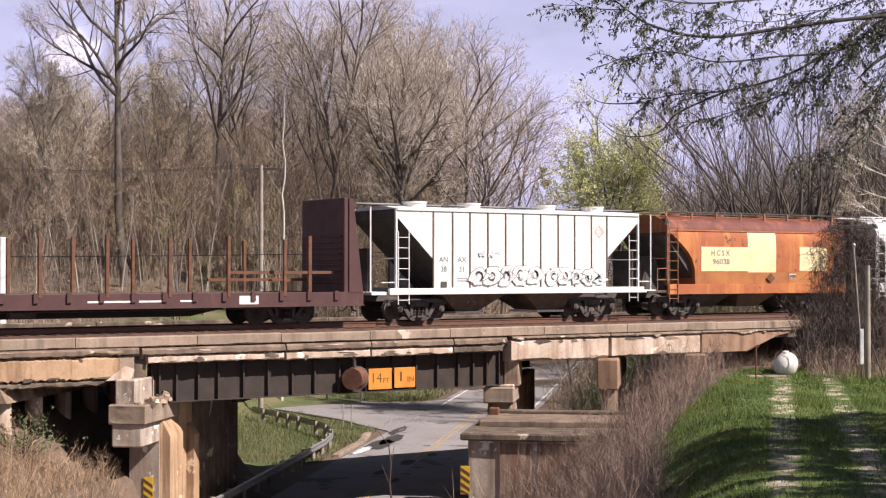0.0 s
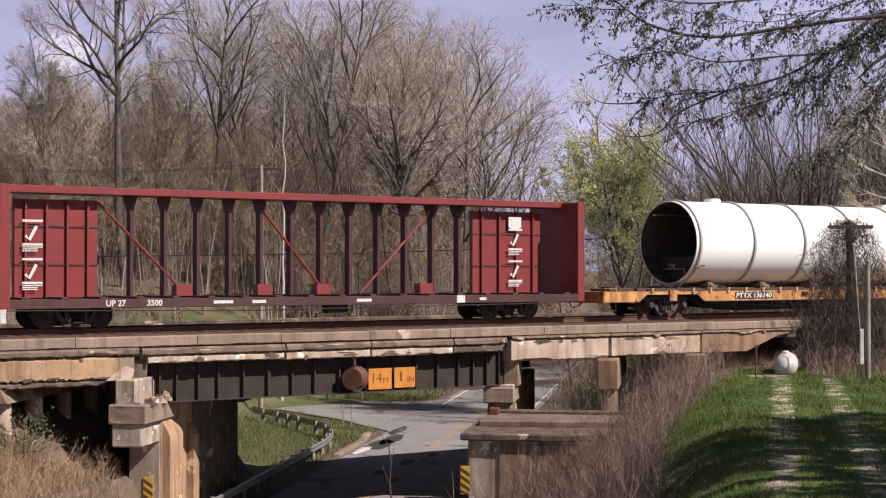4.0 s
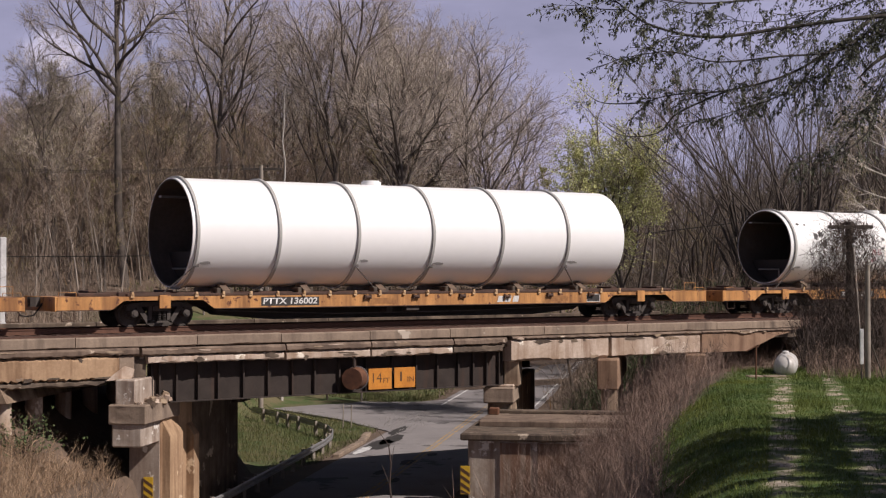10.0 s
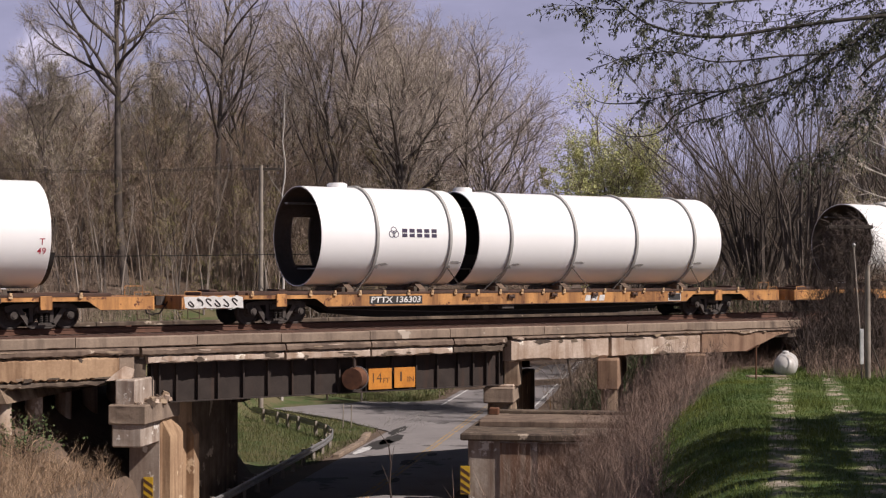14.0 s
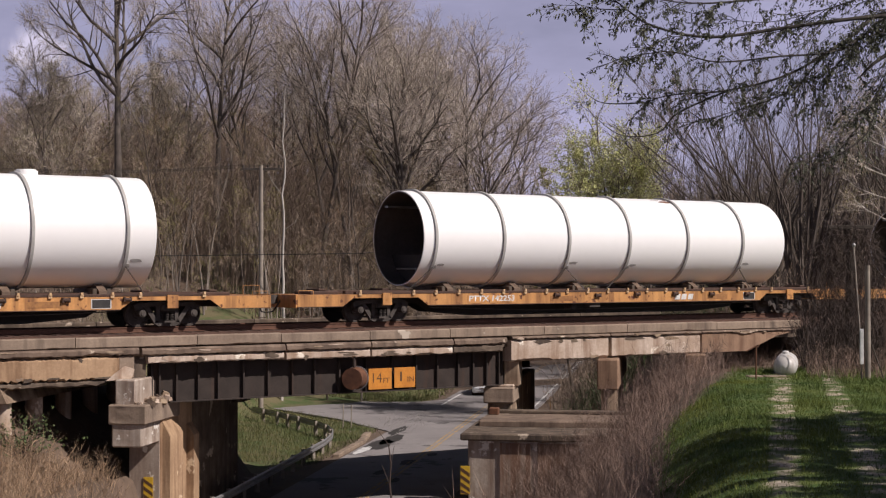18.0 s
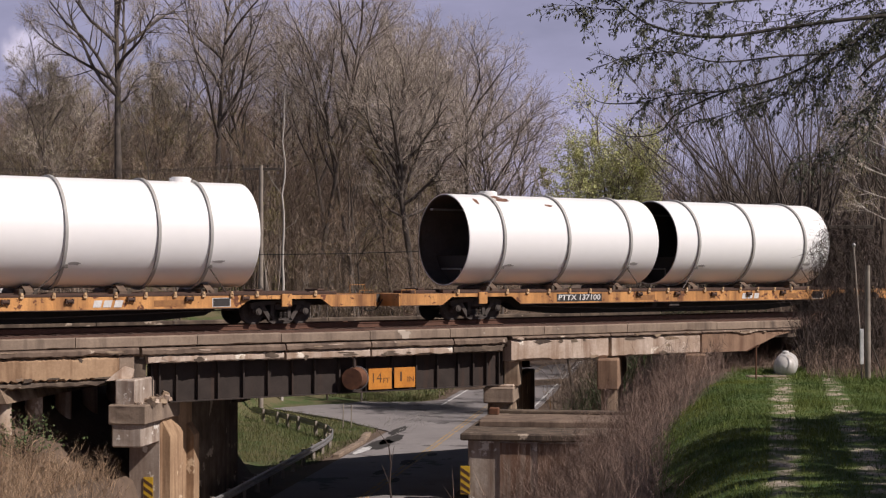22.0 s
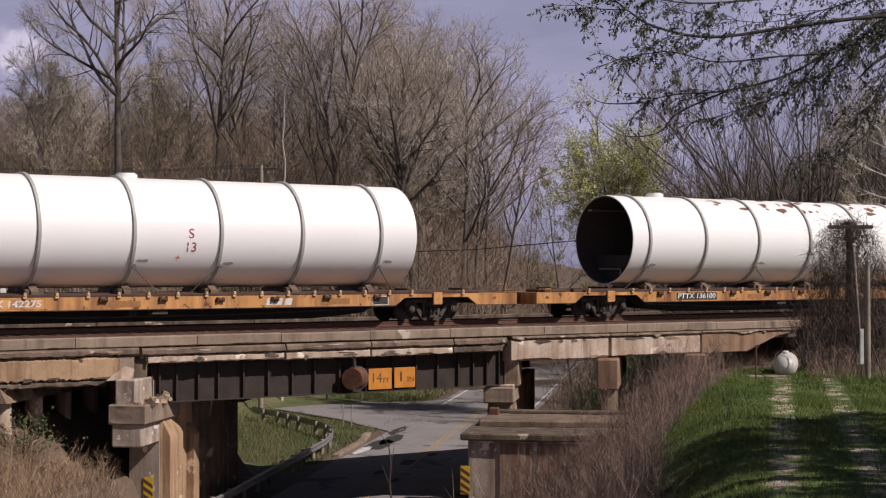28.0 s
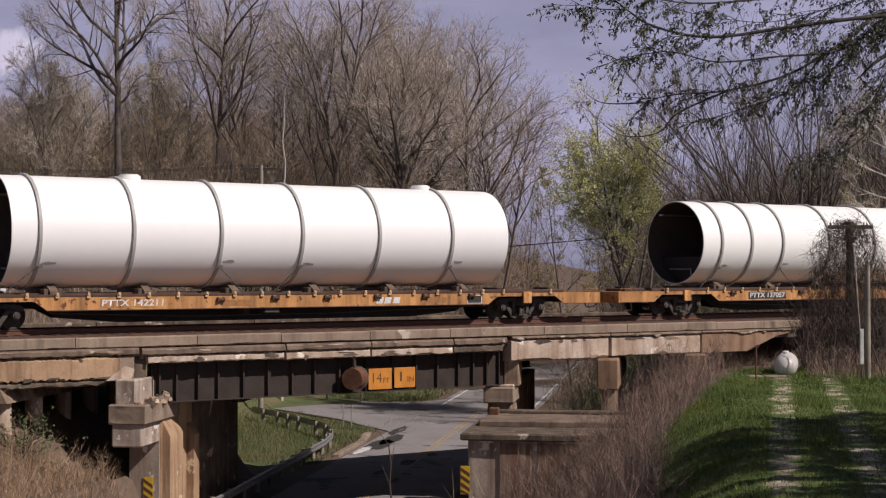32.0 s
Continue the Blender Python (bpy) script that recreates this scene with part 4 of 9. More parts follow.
def tower_section(n, x0, x1, R, rings, knobs=(), chains=True, label="", gear=True, extra=None, door=None):
    q = 121.87 + (n - 6) * 28.162
    th = empty("tower_section", pose(q, 0, ZB), "white tower section" + (label or " with grey rings") + " on a wagon", "tower section", "tower sections on the train")
    i = R - 0.035
    shell = Mesh().lathe([(x0, i), (x0, R - 0.01), (x0 + 0.01, R), (x1 - 0.01, R), (x1, R - 0.01), (x1, i)], "x", 96, closed=False).move(pose(0, 0, R))
    if door:
        shell = pierced(Mesh(), x0, x1, R, R, door).lathe([(x0, i), (x0 - 0.001, R)], "x", 96, closed=False)
        for v in range(len(shell.v) - 192, len(shell.v)):
            shell.v[v] = (shell.v[v][0], shell.v[v][1], shell.v[v][2] + R)
    sh = part("shell", shell, WHITE, th, smooth=40)
    inner = Mesh().lathe([(x0 + 0.002, i), (x1 - 0.002, i)], "x", 64, closed=False).move(pose(0, 0, R))
    if door:
        inner = pierced(Mesh(), x0 + 0.002, x1 - 0.002, i, R, door)
        fr_ = Mesh()
        for a in (door[2], door[3]):
            c, s = math.cos(radians(a)), math.sin(radians(a))
            fr_.rod((door[0], (i + 0.02) * c, R + (i + 0.02) * s), (door[1], (i + 0.02) * c, R + (i + 0.02) * s), 0.05, seg=6)
        for x in door[:2]:
            arc = [radians(door[2] + (door[3] - door[2]) * j / 8) for j in range(9)]
            fr_.pipe([(x, (i + 0.02) * math.cos(a), R + (i + 0.02) * math.sin(a)) for a in arc], 0.05)
        part("door_frame", fr_, INNER, th, "steel frame of the open doorway")
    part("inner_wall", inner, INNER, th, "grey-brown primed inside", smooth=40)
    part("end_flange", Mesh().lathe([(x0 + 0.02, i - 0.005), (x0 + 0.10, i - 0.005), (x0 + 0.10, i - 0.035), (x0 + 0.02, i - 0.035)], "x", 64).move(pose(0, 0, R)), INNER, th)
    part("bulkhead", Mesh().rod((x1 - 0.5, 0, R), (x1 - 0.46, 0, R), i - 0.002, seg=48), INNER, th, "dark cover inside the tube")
    for x in rings:
        part("ring", Mesh().lathe([(x - 0.048, R - 0.003), (x - 0.048, R + 0.075), (x + 0.048, R + 0.075), (x + 0.048, R - 0.003)], "x", 72).move(pose(0, 0, R)), RINGM, th)
    for x in knobs:
        part("hatch", Mesh().rod((x, 0, 2 * R - 0.03), (x, 0, 2 * R + 0.11), 0.36, seg=24).rod((x, 0, 2 * R + 0.11), (x, 0, 2 * R + 0.15), 0.30, seg=24), WHITE, th)
    if gear:
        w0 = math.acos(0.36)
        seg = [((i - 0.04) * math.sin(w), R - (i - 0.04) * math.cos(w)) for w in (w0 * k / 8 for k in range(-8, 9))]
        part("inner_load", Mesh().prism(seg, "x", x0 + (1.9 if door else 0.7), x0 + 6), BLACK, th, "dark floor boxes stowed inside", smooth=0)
        part("inner_rail", Mesh().pipe([(x0 + 0.5, -0.25 * R, 0.1), (x0 + 0.5, -0.25 * R, 0.62), (x0 + 0.5, 0.5 * R, 0.62)], 0.03), GALV, th)
        part("cable_tray", Mesh().box(x0 + 0.1, x1 - 0.6, 0.50 * R, 0.62 * R, 1.66 * R, 1.70 * R), GALV, th)
        if n in (5, 6, 14):
            letters("OK", 0.22, LETW, th, lambda u, v: (x0 + 0.69, 0.3 * R - u, 0.42 * R + v))
    if chains:
        c = [rings[0], rings[len(rings) // 2 - 1], rings[len(rings) // 2], rings[-1]] if len(rings) > 3 else [rings[0], rings[-1]]
        for k, x in enumerate(c):
            dx = (-1.1, 1.0, -1.0, 0.7)[k] if len(c) == 4 else (-0.7, 0.8)[k]
            f = on_tube(R, x, -36, 0.06)
            p0 = Vector(f(0.03, 0))
            p1 = Vector((x + dx, -1.44, 1.05 - ZB))
            ch = Mesh()
            nl = 16
            for j in range(nl):
                a, b = p0.lerp(p1, j / nl), p0.lerp(p1, (j + 0.82) / nl)
                ch.rod(a, b, 0.017 if j % 2 else 0.024, seg=5)
            part("chain", ch, CHAIN, th, "steel tie-down chain")
            part("smudge", patch_on(R, x + 0.38, -34 + 3 * (k % 2), 0.5, 0.13, 40 * n + k), SMUDGE, th, "grey scrape beside the lug")
            part("lashing_lug", Mesh().box(x + 0.03, x + 0.16, p0.y - 0.02, p0.y + 0.10, p0.z - 0.05, p0.z + 0.06, 0.01), CHAIN, th)
    if extra:
        extra(th, R)
    MOVERS.append((th, q, []))
    return th


RINGS6 = [1.32, 4.37, 7.37, 10.4, 13.47, 16.54]


def peel_top(x0, x1, k, seed):
    def f(th, R):
        r = random.Random(seed)
        for j in range(k):
            part("peeled_patch", patch_on(R, r.uniform(x0, x1), r.uniform(46, 82), r.uniform(0.15, 0.8), r.uniform(0.1, 0.45), seed * 100 + j), PEEL, th, "rusty peeled patch")
    return f


def mk(*items):
    """items: (text, x, angle, height, material)."""
    def f(th, R):
        for t, x, a, h, mm in items:
            letters(t, h, mm, th, on_tube(R, x, a), bold=0.002)
    return f


def scuffs(th, R):
    r = random.Random(8)
    rows = {33: (4.4, 4.7, 5.2, 5.45, 5.75, 6.0, 6.85, 7.4, 7.48, 7.9, 8.1, 8.55, 8.7), 37: (1.0, 1.4, 7.1, 9.95), 28: (7.8, 7.5, 10.25, 10.4), 14: (3.9, 4.6, 4.9, 5.6, 6.15, 7.15, 7.45, 7.9, 8.05, 8.6, 10.1, 10.65, 10.85), 0: (4.3, 5.2, 6.1, 6.2), -12: (5.4, 6.0)}
    k = 0
    for ang, xs in rows.items():
        for x in xs:
            k += 1
            big = r.random()
            part("scuff", patch_on(R, x, ang + r.uniform(-2, 2), 0.08 + 0.34 * big * r.random(), 0.05 + 0.12 * big, 300 + k), SCUFF, th, "dark scuff in the paint")
    for x, ang, w, h in ((1.85, 17, 0.36, 0.40), (2.2, 20, 0.38, 0.34), (2.35, 5, 0.48, 0.42), (2.33, -8, 0.10, 0.75), (3.0, 17, 0.10, 0.1), (10.6, -34, 0.5, 0.15)):
        k += 1
        part("scuff", patch_on(R, x, ang, w, h, 300 + k), SCUFF, th)
    mk(("BLD.", 5.75, -8, 0.25, REDPEN), ("#1", 5.6, -20, 0.23, REDPEN), ("TD", 8.1, -6, 0.26, REDPEN), ("Piece", 7.25, -23, 0.22, REDPEN), ("#2", 8.1, -21, 0.33, REDPEN))(th, R)


def wordmark(th, R):
    """The maker's mark as a ring sign and plain bars."""
    f = on_tube(R, 4.28, 4)
    m = Mesh()
    for k in range(3):
        a = 2 * math.pi * k / 3 + math.pi / 2
        for j in range(12):
            b0, b1 = 2 * math.pi * j / 12, 2 * math.pi * (j + 1) / 12
            cx, cy = 0.09 * math.cos(a), 0.09 * math.sin(a)
            q = [f(cx + rr * math.cos(b), cy + rr * math.sin(b)) for rr, b in ((0.10, b0), (0.13, b0), (0.13, b1), (0.10, b1))]
            m.add(q, [(0, 1, 2, 3)])
    part("maker_sign", m, DARKPEN, th, "dark three-ring maker's sign")
    f = on_tube(R, 5.35, 4)
    for k in range(5):
        u = -0.62 + k * 0.31
        m = Mesh()
        m.add([f(u - 0.11, -0.15), f(u + 0.11, -0.15), f(u + 0.11, 0.15), f(u - 0.11, 0.15)], [(0, 1, 2, 3)])
        part("maker_bar", m, DARKPEN, th)


TOWERS = [
    (5, 1.11, 19.28, 1.71, RINGS6, (3.6, 14.4), None, ""),
    (6, 0.67, 18.9, 1.55, [3.13, 6.03, 9.05, 12.1, 15.15, 18.1], (8.0, 15.2), None, " with grey rings"),
    (7, 0.83, 18.98, 1.81, [1.01, 3.97, 7.02, 10.1, 13.15, 16.21], (8.6,), None, ""),
    (8, 0.29, 12.02, 1.58, [0.54, 3.57, 6.54, 9.58], (7.2,), scuffs, " with dark scuffs and red handwriting"),
    (8, 14.36, 20.18, 1.68, [14.9, 17.97], (15.6,), mk(("T\n48", 14.62, -14, 0.21, REDPEN), ("T\n49", 19.9, -14, 0.21, REDPEN)), " with red handwriting, short"),
    (9, 1.4, 7.35, 1.75, [3.61, 6.67], (3.0,), wordmark, " with a dark maker's mark, short"),
    (9, 7.95, 20.02, 1.75, [9.39, 12.42, 15.47, 18.53], (8.4,), None, ""),
    (10, 1.0, 19.42, 1.78, [3.27, 6.29, 9.31, 12.38, 15.41, 18.45], (3.9, 15.8), None, ""),
    (11, 1.41, 19.54, 1.73, [1.92, 4.92, 7.97, 10.98, 14.04, 17.09], (), peel_top(13.3, 14.2, 5, 11), " with one rusty streak"),
    (12, 0.84, 18.98, 1.75, [3.22, 6.26, 9.29, 12.35, 15.4, 17.21], (5.2, 16.9), mk(("S\n7", 7.65, -18, 0.26, DARKPEN)), ""),
    (13, -0.72, 8.4, 1.70, [0.85, 3.88, 6.94], (1.3,), peel_top(0.0, 4.6, 5, 13), " with scraped paint on top"),
    (13, 9.4, 18.22, 1.70, [10.57, 13.62, 16.68], (), None, ""),
    (14, 1.57, 19.38, 1.74, [2.94, 5.98, 9.04, 12.09, 14.88, 18.0], (), None, ""),
    (15, 1.0, 19.02, 1.78, [2.4, 5.4, 8.46, 11.46, 14.46, 17.55], (8.9,), mk(("S\n13", 10.4, -9, 0.32, REDPEN), ("+", 10.0, -28, 0.26, ORPEN)), " with red handwriting"),
    (16, 0.9, 19.14, 1.78, [1.79, 4.79, 7.79, 10.84, 13.84, 16.89], (3.6,), peel_top(6.0, 18.8, 34, 16), " with rusty peeling paint on top"),
    (17, 0.55, 19.03, 1.76, [1.43, 4.44, 7.46, 10.45, 13.48, 16.54], (5.0, 16.3), None, ""),
    (18, 0.7, 18.6, 1.71, [1.72, 3.42, 5.25, 8.09, 11.0, 14.0, 17.0], (), None, ""),
]
NUMBERS = {5: "PTTX 136140", 6: "PTTX 137122", 7: "PTTX 136002", 8: "XTTX 137092", 9: "PTTX 136303", 10: "PTTX 137140", 11: "PTTX 142253", 12: "PTTX 14226", 13: "PTTX 137100", 14: "PTTX 136450", 15: "PTTX 142275", 16: "PTTX 136100", 17: "PTTX 142211", 18: "PTTX 137057"}
for n, x0, x1, R, rings, knobs, extra, lab in TOWERS:
    tower_section(n, x0, x1, R, rings, knobs, True, lab, True, extra, (2.05, 2.85, -37.5, 26.25) if extra is wordmark else None)
for n in range(5, 19):
    sad = []
    for tn, x0, x1, R, rings, *_ in TOWERS:
        if tn == n:
            k = max(2, round((x1 - x0) / 3.05))
            sad += [x0 + (x1 - x0) * (j + 0.5) / k for j in range(k)]
    flat_wagon(n, NUMBERS[n], sad)

# ---- other wagons at the head of the train; x counts from each wagon's left bogie ----
HOPT = mat("hopper_dark_rust", (0.17, 0.05, 0.036), (0.12, 0.036, 0.027), 0.75, scale=1.0, fine=14, bump=0.15, streak=((0.28, 0.09, 0.04), 0.5))
HOPY = mat("hopper_yellow_rust", (0.47, 0.19, 0.05), (0.34, 0.12, 0.04), 0.7, scale=0.9, fine=14, bump=0.15, streak=((0.24, 0.08, 0.03), 0.5))
RAILO = mat("rusty_rail", (0.36, 0.17, 0.085), (0.24, 0.10, 0.05), 0.8, scale=3, fine=20)
MAROON = mat("maroon_paint", (0.085, 0.030, 0.028), (0.055, 0.022, 0.02), 0.7, scale=1.2, fine=20, streak=((0.10, 0.05, 0.03), 0.42))
REDP = mat("red_paint", (0.26, 0.032, 0.030), (0.19, 0.025, 0.023), 0.55, scale=0.9, fine=18, streak=((0.13, 0.035, 0.03), 0.42))
HOPW = mat("hopper_white", (0.80, 0.79, 0.75), (0.70, 0.68, 0.63), 0.6, scale=0.8, fine=14, bump=0.1, streak=((0.42, 0.36, 0.30), 0.40))
HOPG = mat("hopper_grey", (0.78, 0.77, 0.76), (0.62, 0.60, 0.59), 0.6, scale=0.8, fine=14, bump=0.1, streak=((0.36, 0.33, 0.31), 0.42))
HOPO = mat("hopper_orange", (0.46, 0.145, 0.040), (0.30, 0.082, 0.030), 0.7, scale=0.9, fine=14, bump=0.15, streak=((0.52, 0.22, 0.05), 0.5), spots=((0.15, 0.05, 0.025), 0.64, 1.6))
PATCHY = mat("cream_patch", (0.80, 0.67, 0.40), (0.72, 0.56, 0.30), 0.6, scale=1.2, fine=14, bump=0.05)
# dark tone for grimy underparts, and for shade painted on the end sheets
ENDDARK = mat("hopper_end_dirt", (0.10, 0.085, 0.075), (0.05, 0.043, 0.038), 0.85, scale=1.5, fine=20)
SPRAYP = mat("spray_pale", (0.64, 0.62, 0.62), (0.54, 0.52, 0.525), 0.7, scale=3, fine=20, bump=0)
SPRAY = mat("spray_grey", (0.46, 0.45, 0.45), (0.32, 0.31, 0.315), 0.7, scale=3, fine=20, bump=0)
SPRAYM = mat("spray_slate", (0.24, 0.235, 0.245), (0.34, 0.33, 0.34), 0.7, scale=3, fine=20, bump=0)
SPRAYD = mat("spray_dark", (0.10, 0.10, 0.11), (0.2, 0.2, 0.21), 0.7, scale=3, fine=20, bump=0)


# darker copy of the wagon red, with the posts' shadow in the colour
BEAM_SHADE = mat("beam_dark_red", (0.085, 0.022, 0.02), (0.05, 0.015, 0.014), 0.7, scale=1.2, fine=20, streak=((0.04, 0.02, 0.016), 0.45))


def ribbon(pts, w):
    """A flat stroke in the x-z plane, facing the viewer's side."""
    m = Mesh()
    n = len(pts)
    for i, (x, y, z) in enumerate(pts):
        p, q = pts[max(0, i - 1)], pts[min(n - 1, i + 1)]
        dx, dz = q[0] - p[0], q[2] - p[2]
        ln = math.hypot(dx, dz) or 1
        nx, nz = -dz / ln * w / 2, dx / ln * w / 2
        m.v += [(x - nx, y, z - nz), (x + nx, y, z + nz)]
    m.f += [(2 * i, 2 * i + 2, 2 * i + 3, 2 * i + 1) for i in range(n - 1)]
    return m


def spray_marks(car, x0, x1, z0, z1, yside, count, seed, mats):
    """Unreadable sprayed loops as plain strokes."""
    r = random.Random(seed)
    for k in range(count):
        cx = x0 + (x1 - x0) * (k + r.random()) / count
        zb = z0 + (z1 - z0) * 0.25 * r.random() ** 2
        h = (z1 - z0) * r.uniform(0.4, 1.0)
        bend, ph, hook = r.uniform(-0.16, 0.16), r.uniform(0, 6.28), r.choice((-1, 1)) * r.uniform(0.0, 0.22)
        thin = r.random() < 0.4
        pts = []
        for j in range(9):
            f = j / 8
            x, z = cx + bend * math.sin(ph + 3.2 * f) + hook * max(0, f - 0.6) * 2.2, min(zb + h * math.sin(1.75 * f), z1)
            pts.append((x, yside(z) - 0.006 - 0.0003 * k, z))
        part("sprayed_mark", ribbon(pts, r.uniform(0.02, 0.04) if thin else r.uniform(0.07, 0.16)), mats[-1] if thin else r.choice(mats[:-1]), car, "faded sprayed mark", smooth=0)


def graffiti(car, x0, x1, z0, z1, yside, count, seed, fill, line, shade):
    """Bulging sprayed shapes with thick outlines, unreadable."""
    r = random.Random(seed)
    wd = (x1 - x0) / count
    for k in range(count):
        cx, cz = x0 + wd * (k + 0.5) + r.uniform(-0.06, 0.06), (z0 + z1) / 2 + r.uniform(-0.05, 0.05) * (z1 - z0)
        hw, hh = wd * r.uniform(0.42, 0.62), (z1 - z0) * r.uniform(0.40, 0.52)
        n = 13
        lobes = [r.uniform(-0.38, 0.38) for _ in range(6)]
        pts = []
        for j in range(n):
            a = 2 * math.pi * j / n
            e = 1 + sum(v * math.sin((q + 2) * a + 5 * v) for q, v in enumerate(lobes)) * 0.8
            ca, sa = math.cos(a), math.sin(a)
            px, pz = hw * e * math.copysign(abs(ca) ** 0.7, ca), hh * math.copysign(abs(sa) ** 0.7, sa) * (0.75 + 0.25 * e)
            pts.append((cx + px + 0.18 * pz, min(z1, max(z0, cz + pz))))
        d = 0.0005 * (k % 3)
        face = Mesh()
        face.v = [(cx, yside(cz) - 0.006 - d, cz)] + [(x, yside(z) - 0.006 - d, z) for x, z in pts]
        face.f = [(0, 1 + j, 1 + (j + 1) % n) for j in range(n)]
        part("sprayed_mark", face, r.choice(fill), car, "pale sprayed shape", smooth=0)
        part("sprayed_mark", ribbon([(x, yside(z) - 0.009 - d, z) for x, z in pts + pts[:1]], r.uniform(0.018, 0.038)), line, car, "dark sprayed outline", smooth=0)
        for q in range(5):
            a0, rr = r.uniform(0, 6.28), r.uniform(0.25, 0.6)
            arc = [(cx + hw * rr * math.cos(a0 + 0.5 * j), cz + hh * rr * math.sin(a0 + 0.5 * j)) for j in range(5)]
            part("sprayed_mark", ribbon([(x, yside(z) - 0.010 - d, z) for x, z in arc], r.uniform(0.03, 0.10)), r.choice((line, shade)), car, "sprayed stroke", smooth=0)


def ladder(car, x, w, z0, z1, y, material, n=6, name="ladder"):
    m = Mesh().pipe([(x, y, z0), (x, y, z1)], 0.022).pipe([(x + w, y, z0), (x + w, y, z1)], 0.022)
    for i in range(n):
        z = z0 + (z1 - z0) * (i + 0.4) / n
        m.rod((x, y, z), (x + w, y, z), 0.014, seg=5)
    part(name, m, material, car, smooth=0)


def start_wagon(name, q, label):
    return empty(name, pose(q, 0, 0), label, name.replace("_", " "), "mixed wagons of the train"), []


def done(car, q, wheels):
    MOVERS.append((car, q, wheels))


def bulkhead_flat():
    q0 = 11.0
    car, wh = start_wagon("bulkhead_flat_wagon", q0, "empty dark maroon bulkhead flat wagon with upright stakes")
    L = lambda v: v - q0
    x0, x1 = L(5.2), L(27.25)
    for s in (-1, 1):
        part("side_sill", Mesh().box(x0, x1, s * 1.5 - 0.04, s * 1.5 + 0.04, 0.62, 1.08, 0.01).box(x0, x1, min(s * 1.40, s * 1.60), max(s * 1.40, s * 1.60), 0.60, 0.64), MAROON, car, smooth=0)
    part("deck", Mesh().box(x0, x1, -1.46, 1.46, 1.0, 1.06), TIMBER, car, smooth=0)
    part("centre_sill", Mesh().prism([(x0, 0.6), (x0 + 7.5, 0.6), (x0 + 9, 0.3), (x1 - 6, 0.3), (x1 - 4.5, 0.6), (x1, 0.6), (x1, 1.0), (x0, 1.0)], "y", -0.4, 0.4), BLACK, car, smooth=0)
    for i, qx in enumerate((7.4, 9.5, 11.6, 13.7, 15.8, 17.95, 20.05, 22.12, 24.2)):
        for s in (-1, 1):
            part("stake", Mesh().box(L(qx) - 0.055, L(qx) + 0.055, s * 1.5 - 0.06, s * 1.5 + 0.06, 0.95, 2.93 if i % 2 else 2.86, 0.01), RUST, car, smooth=0)
    for i in range(20):
        part("stake_pocket", Mesh().box(-0.08, 0.08, -1.60, -1.54, 0.80, 1.12, 0.01), MAROON, car, m=pose(L(6.2) + i * 1.05, 0, 0), smooth=0)
    for s, xb in ((1, L(26.5)), (-1, x0 + 0.1)):
        xe = xb + 0.18
        bh = part("bulkhead", Mesh().box(xb, xe, -1.5, 1.5, 1.06, 4.32, 0.02), MAROON, car, "corrugated dark maroon bulkhead", smooth=0)
        for k in range(9):
            part("rib", Mesh().box(xb - 0.06, xb, -1.35, 1.35, 1.35 + k * 0.2, 1.43 + k * 0.2, 0.015), MAROON, bh, smooth=0)
        for y in (-1.5, 1.5):
            part("brace", Mesh().prism([(xe, 1.06), (xe + 0.55, 1.06), (xe + 0.16, 4.3), (xe, 4.3)], "y", y - 0.05, y + 0.05), MAROON, bh, smooth=0)
    part("load_bar", Mesh().box(L(22.3), L(26.4), -1.05, -0.95, 1.70, 1.80).box(L(25.35), L(25.47), -1.08, -0.92, 1.06, 3.0), RUST, car, smooth=0)
    part("load_bar", Mesh().box(L(22.3), L(26.4), 0.4, 0.5, 1.45, 1.55), RUST, car, smooth=0)
    for xa, w in ((17.3, 1.5), (19.0, 0.9), (20.4, 0.6)):
        part("stencil_line", Mesh().box(L(xa), L(xa) + w, -1.546, -1.541, 0.80, 0.86), LETW, car, smooth=0)
    part("data_box", Mesh().box(L(22.5), L(23.2), -1.546, -1.541, 0.70, 0.98), LETW, car, smooth=0)
    part("brake_cylinder", Mesh().rod((L(15), -1.0, 0.5), (L(15.8), -1.0, 0.5), 0.18, seg=14).pipe([(L(8), -1.2, 0.5), (L(24), -1.2, 0.55)], 0.02), BOGIE, car)
    couplers(car, x0, x1)
    bogies(car, (L(8.3), L(24.44)), wh)
    done(car, q0, wh)


def end_frame(car, x, s, material, ztop, z0=1.19):
    """Corner posts, cross rails and the sloping dark end of a hopper; s=-1 at the left."""
    for y in (-1.46, 1.46):
        part("corner_post", Mesh().box(x - 0.04, x + 0.04, y - 0.05, y + 0.05, z0, ztop, 0.008), material, car, smooth=0)
    part("end_rail", Mesh().pipe([(x, -1.46, z0 + 1.05), (x, 1.46, z0 + 1.05)], 0.02).pipe([(x, -1.46, z0 + 0.2), (x + s * 0.6, -1.46, z0 + 0.2)], 0.02), material, car, smooth=0)


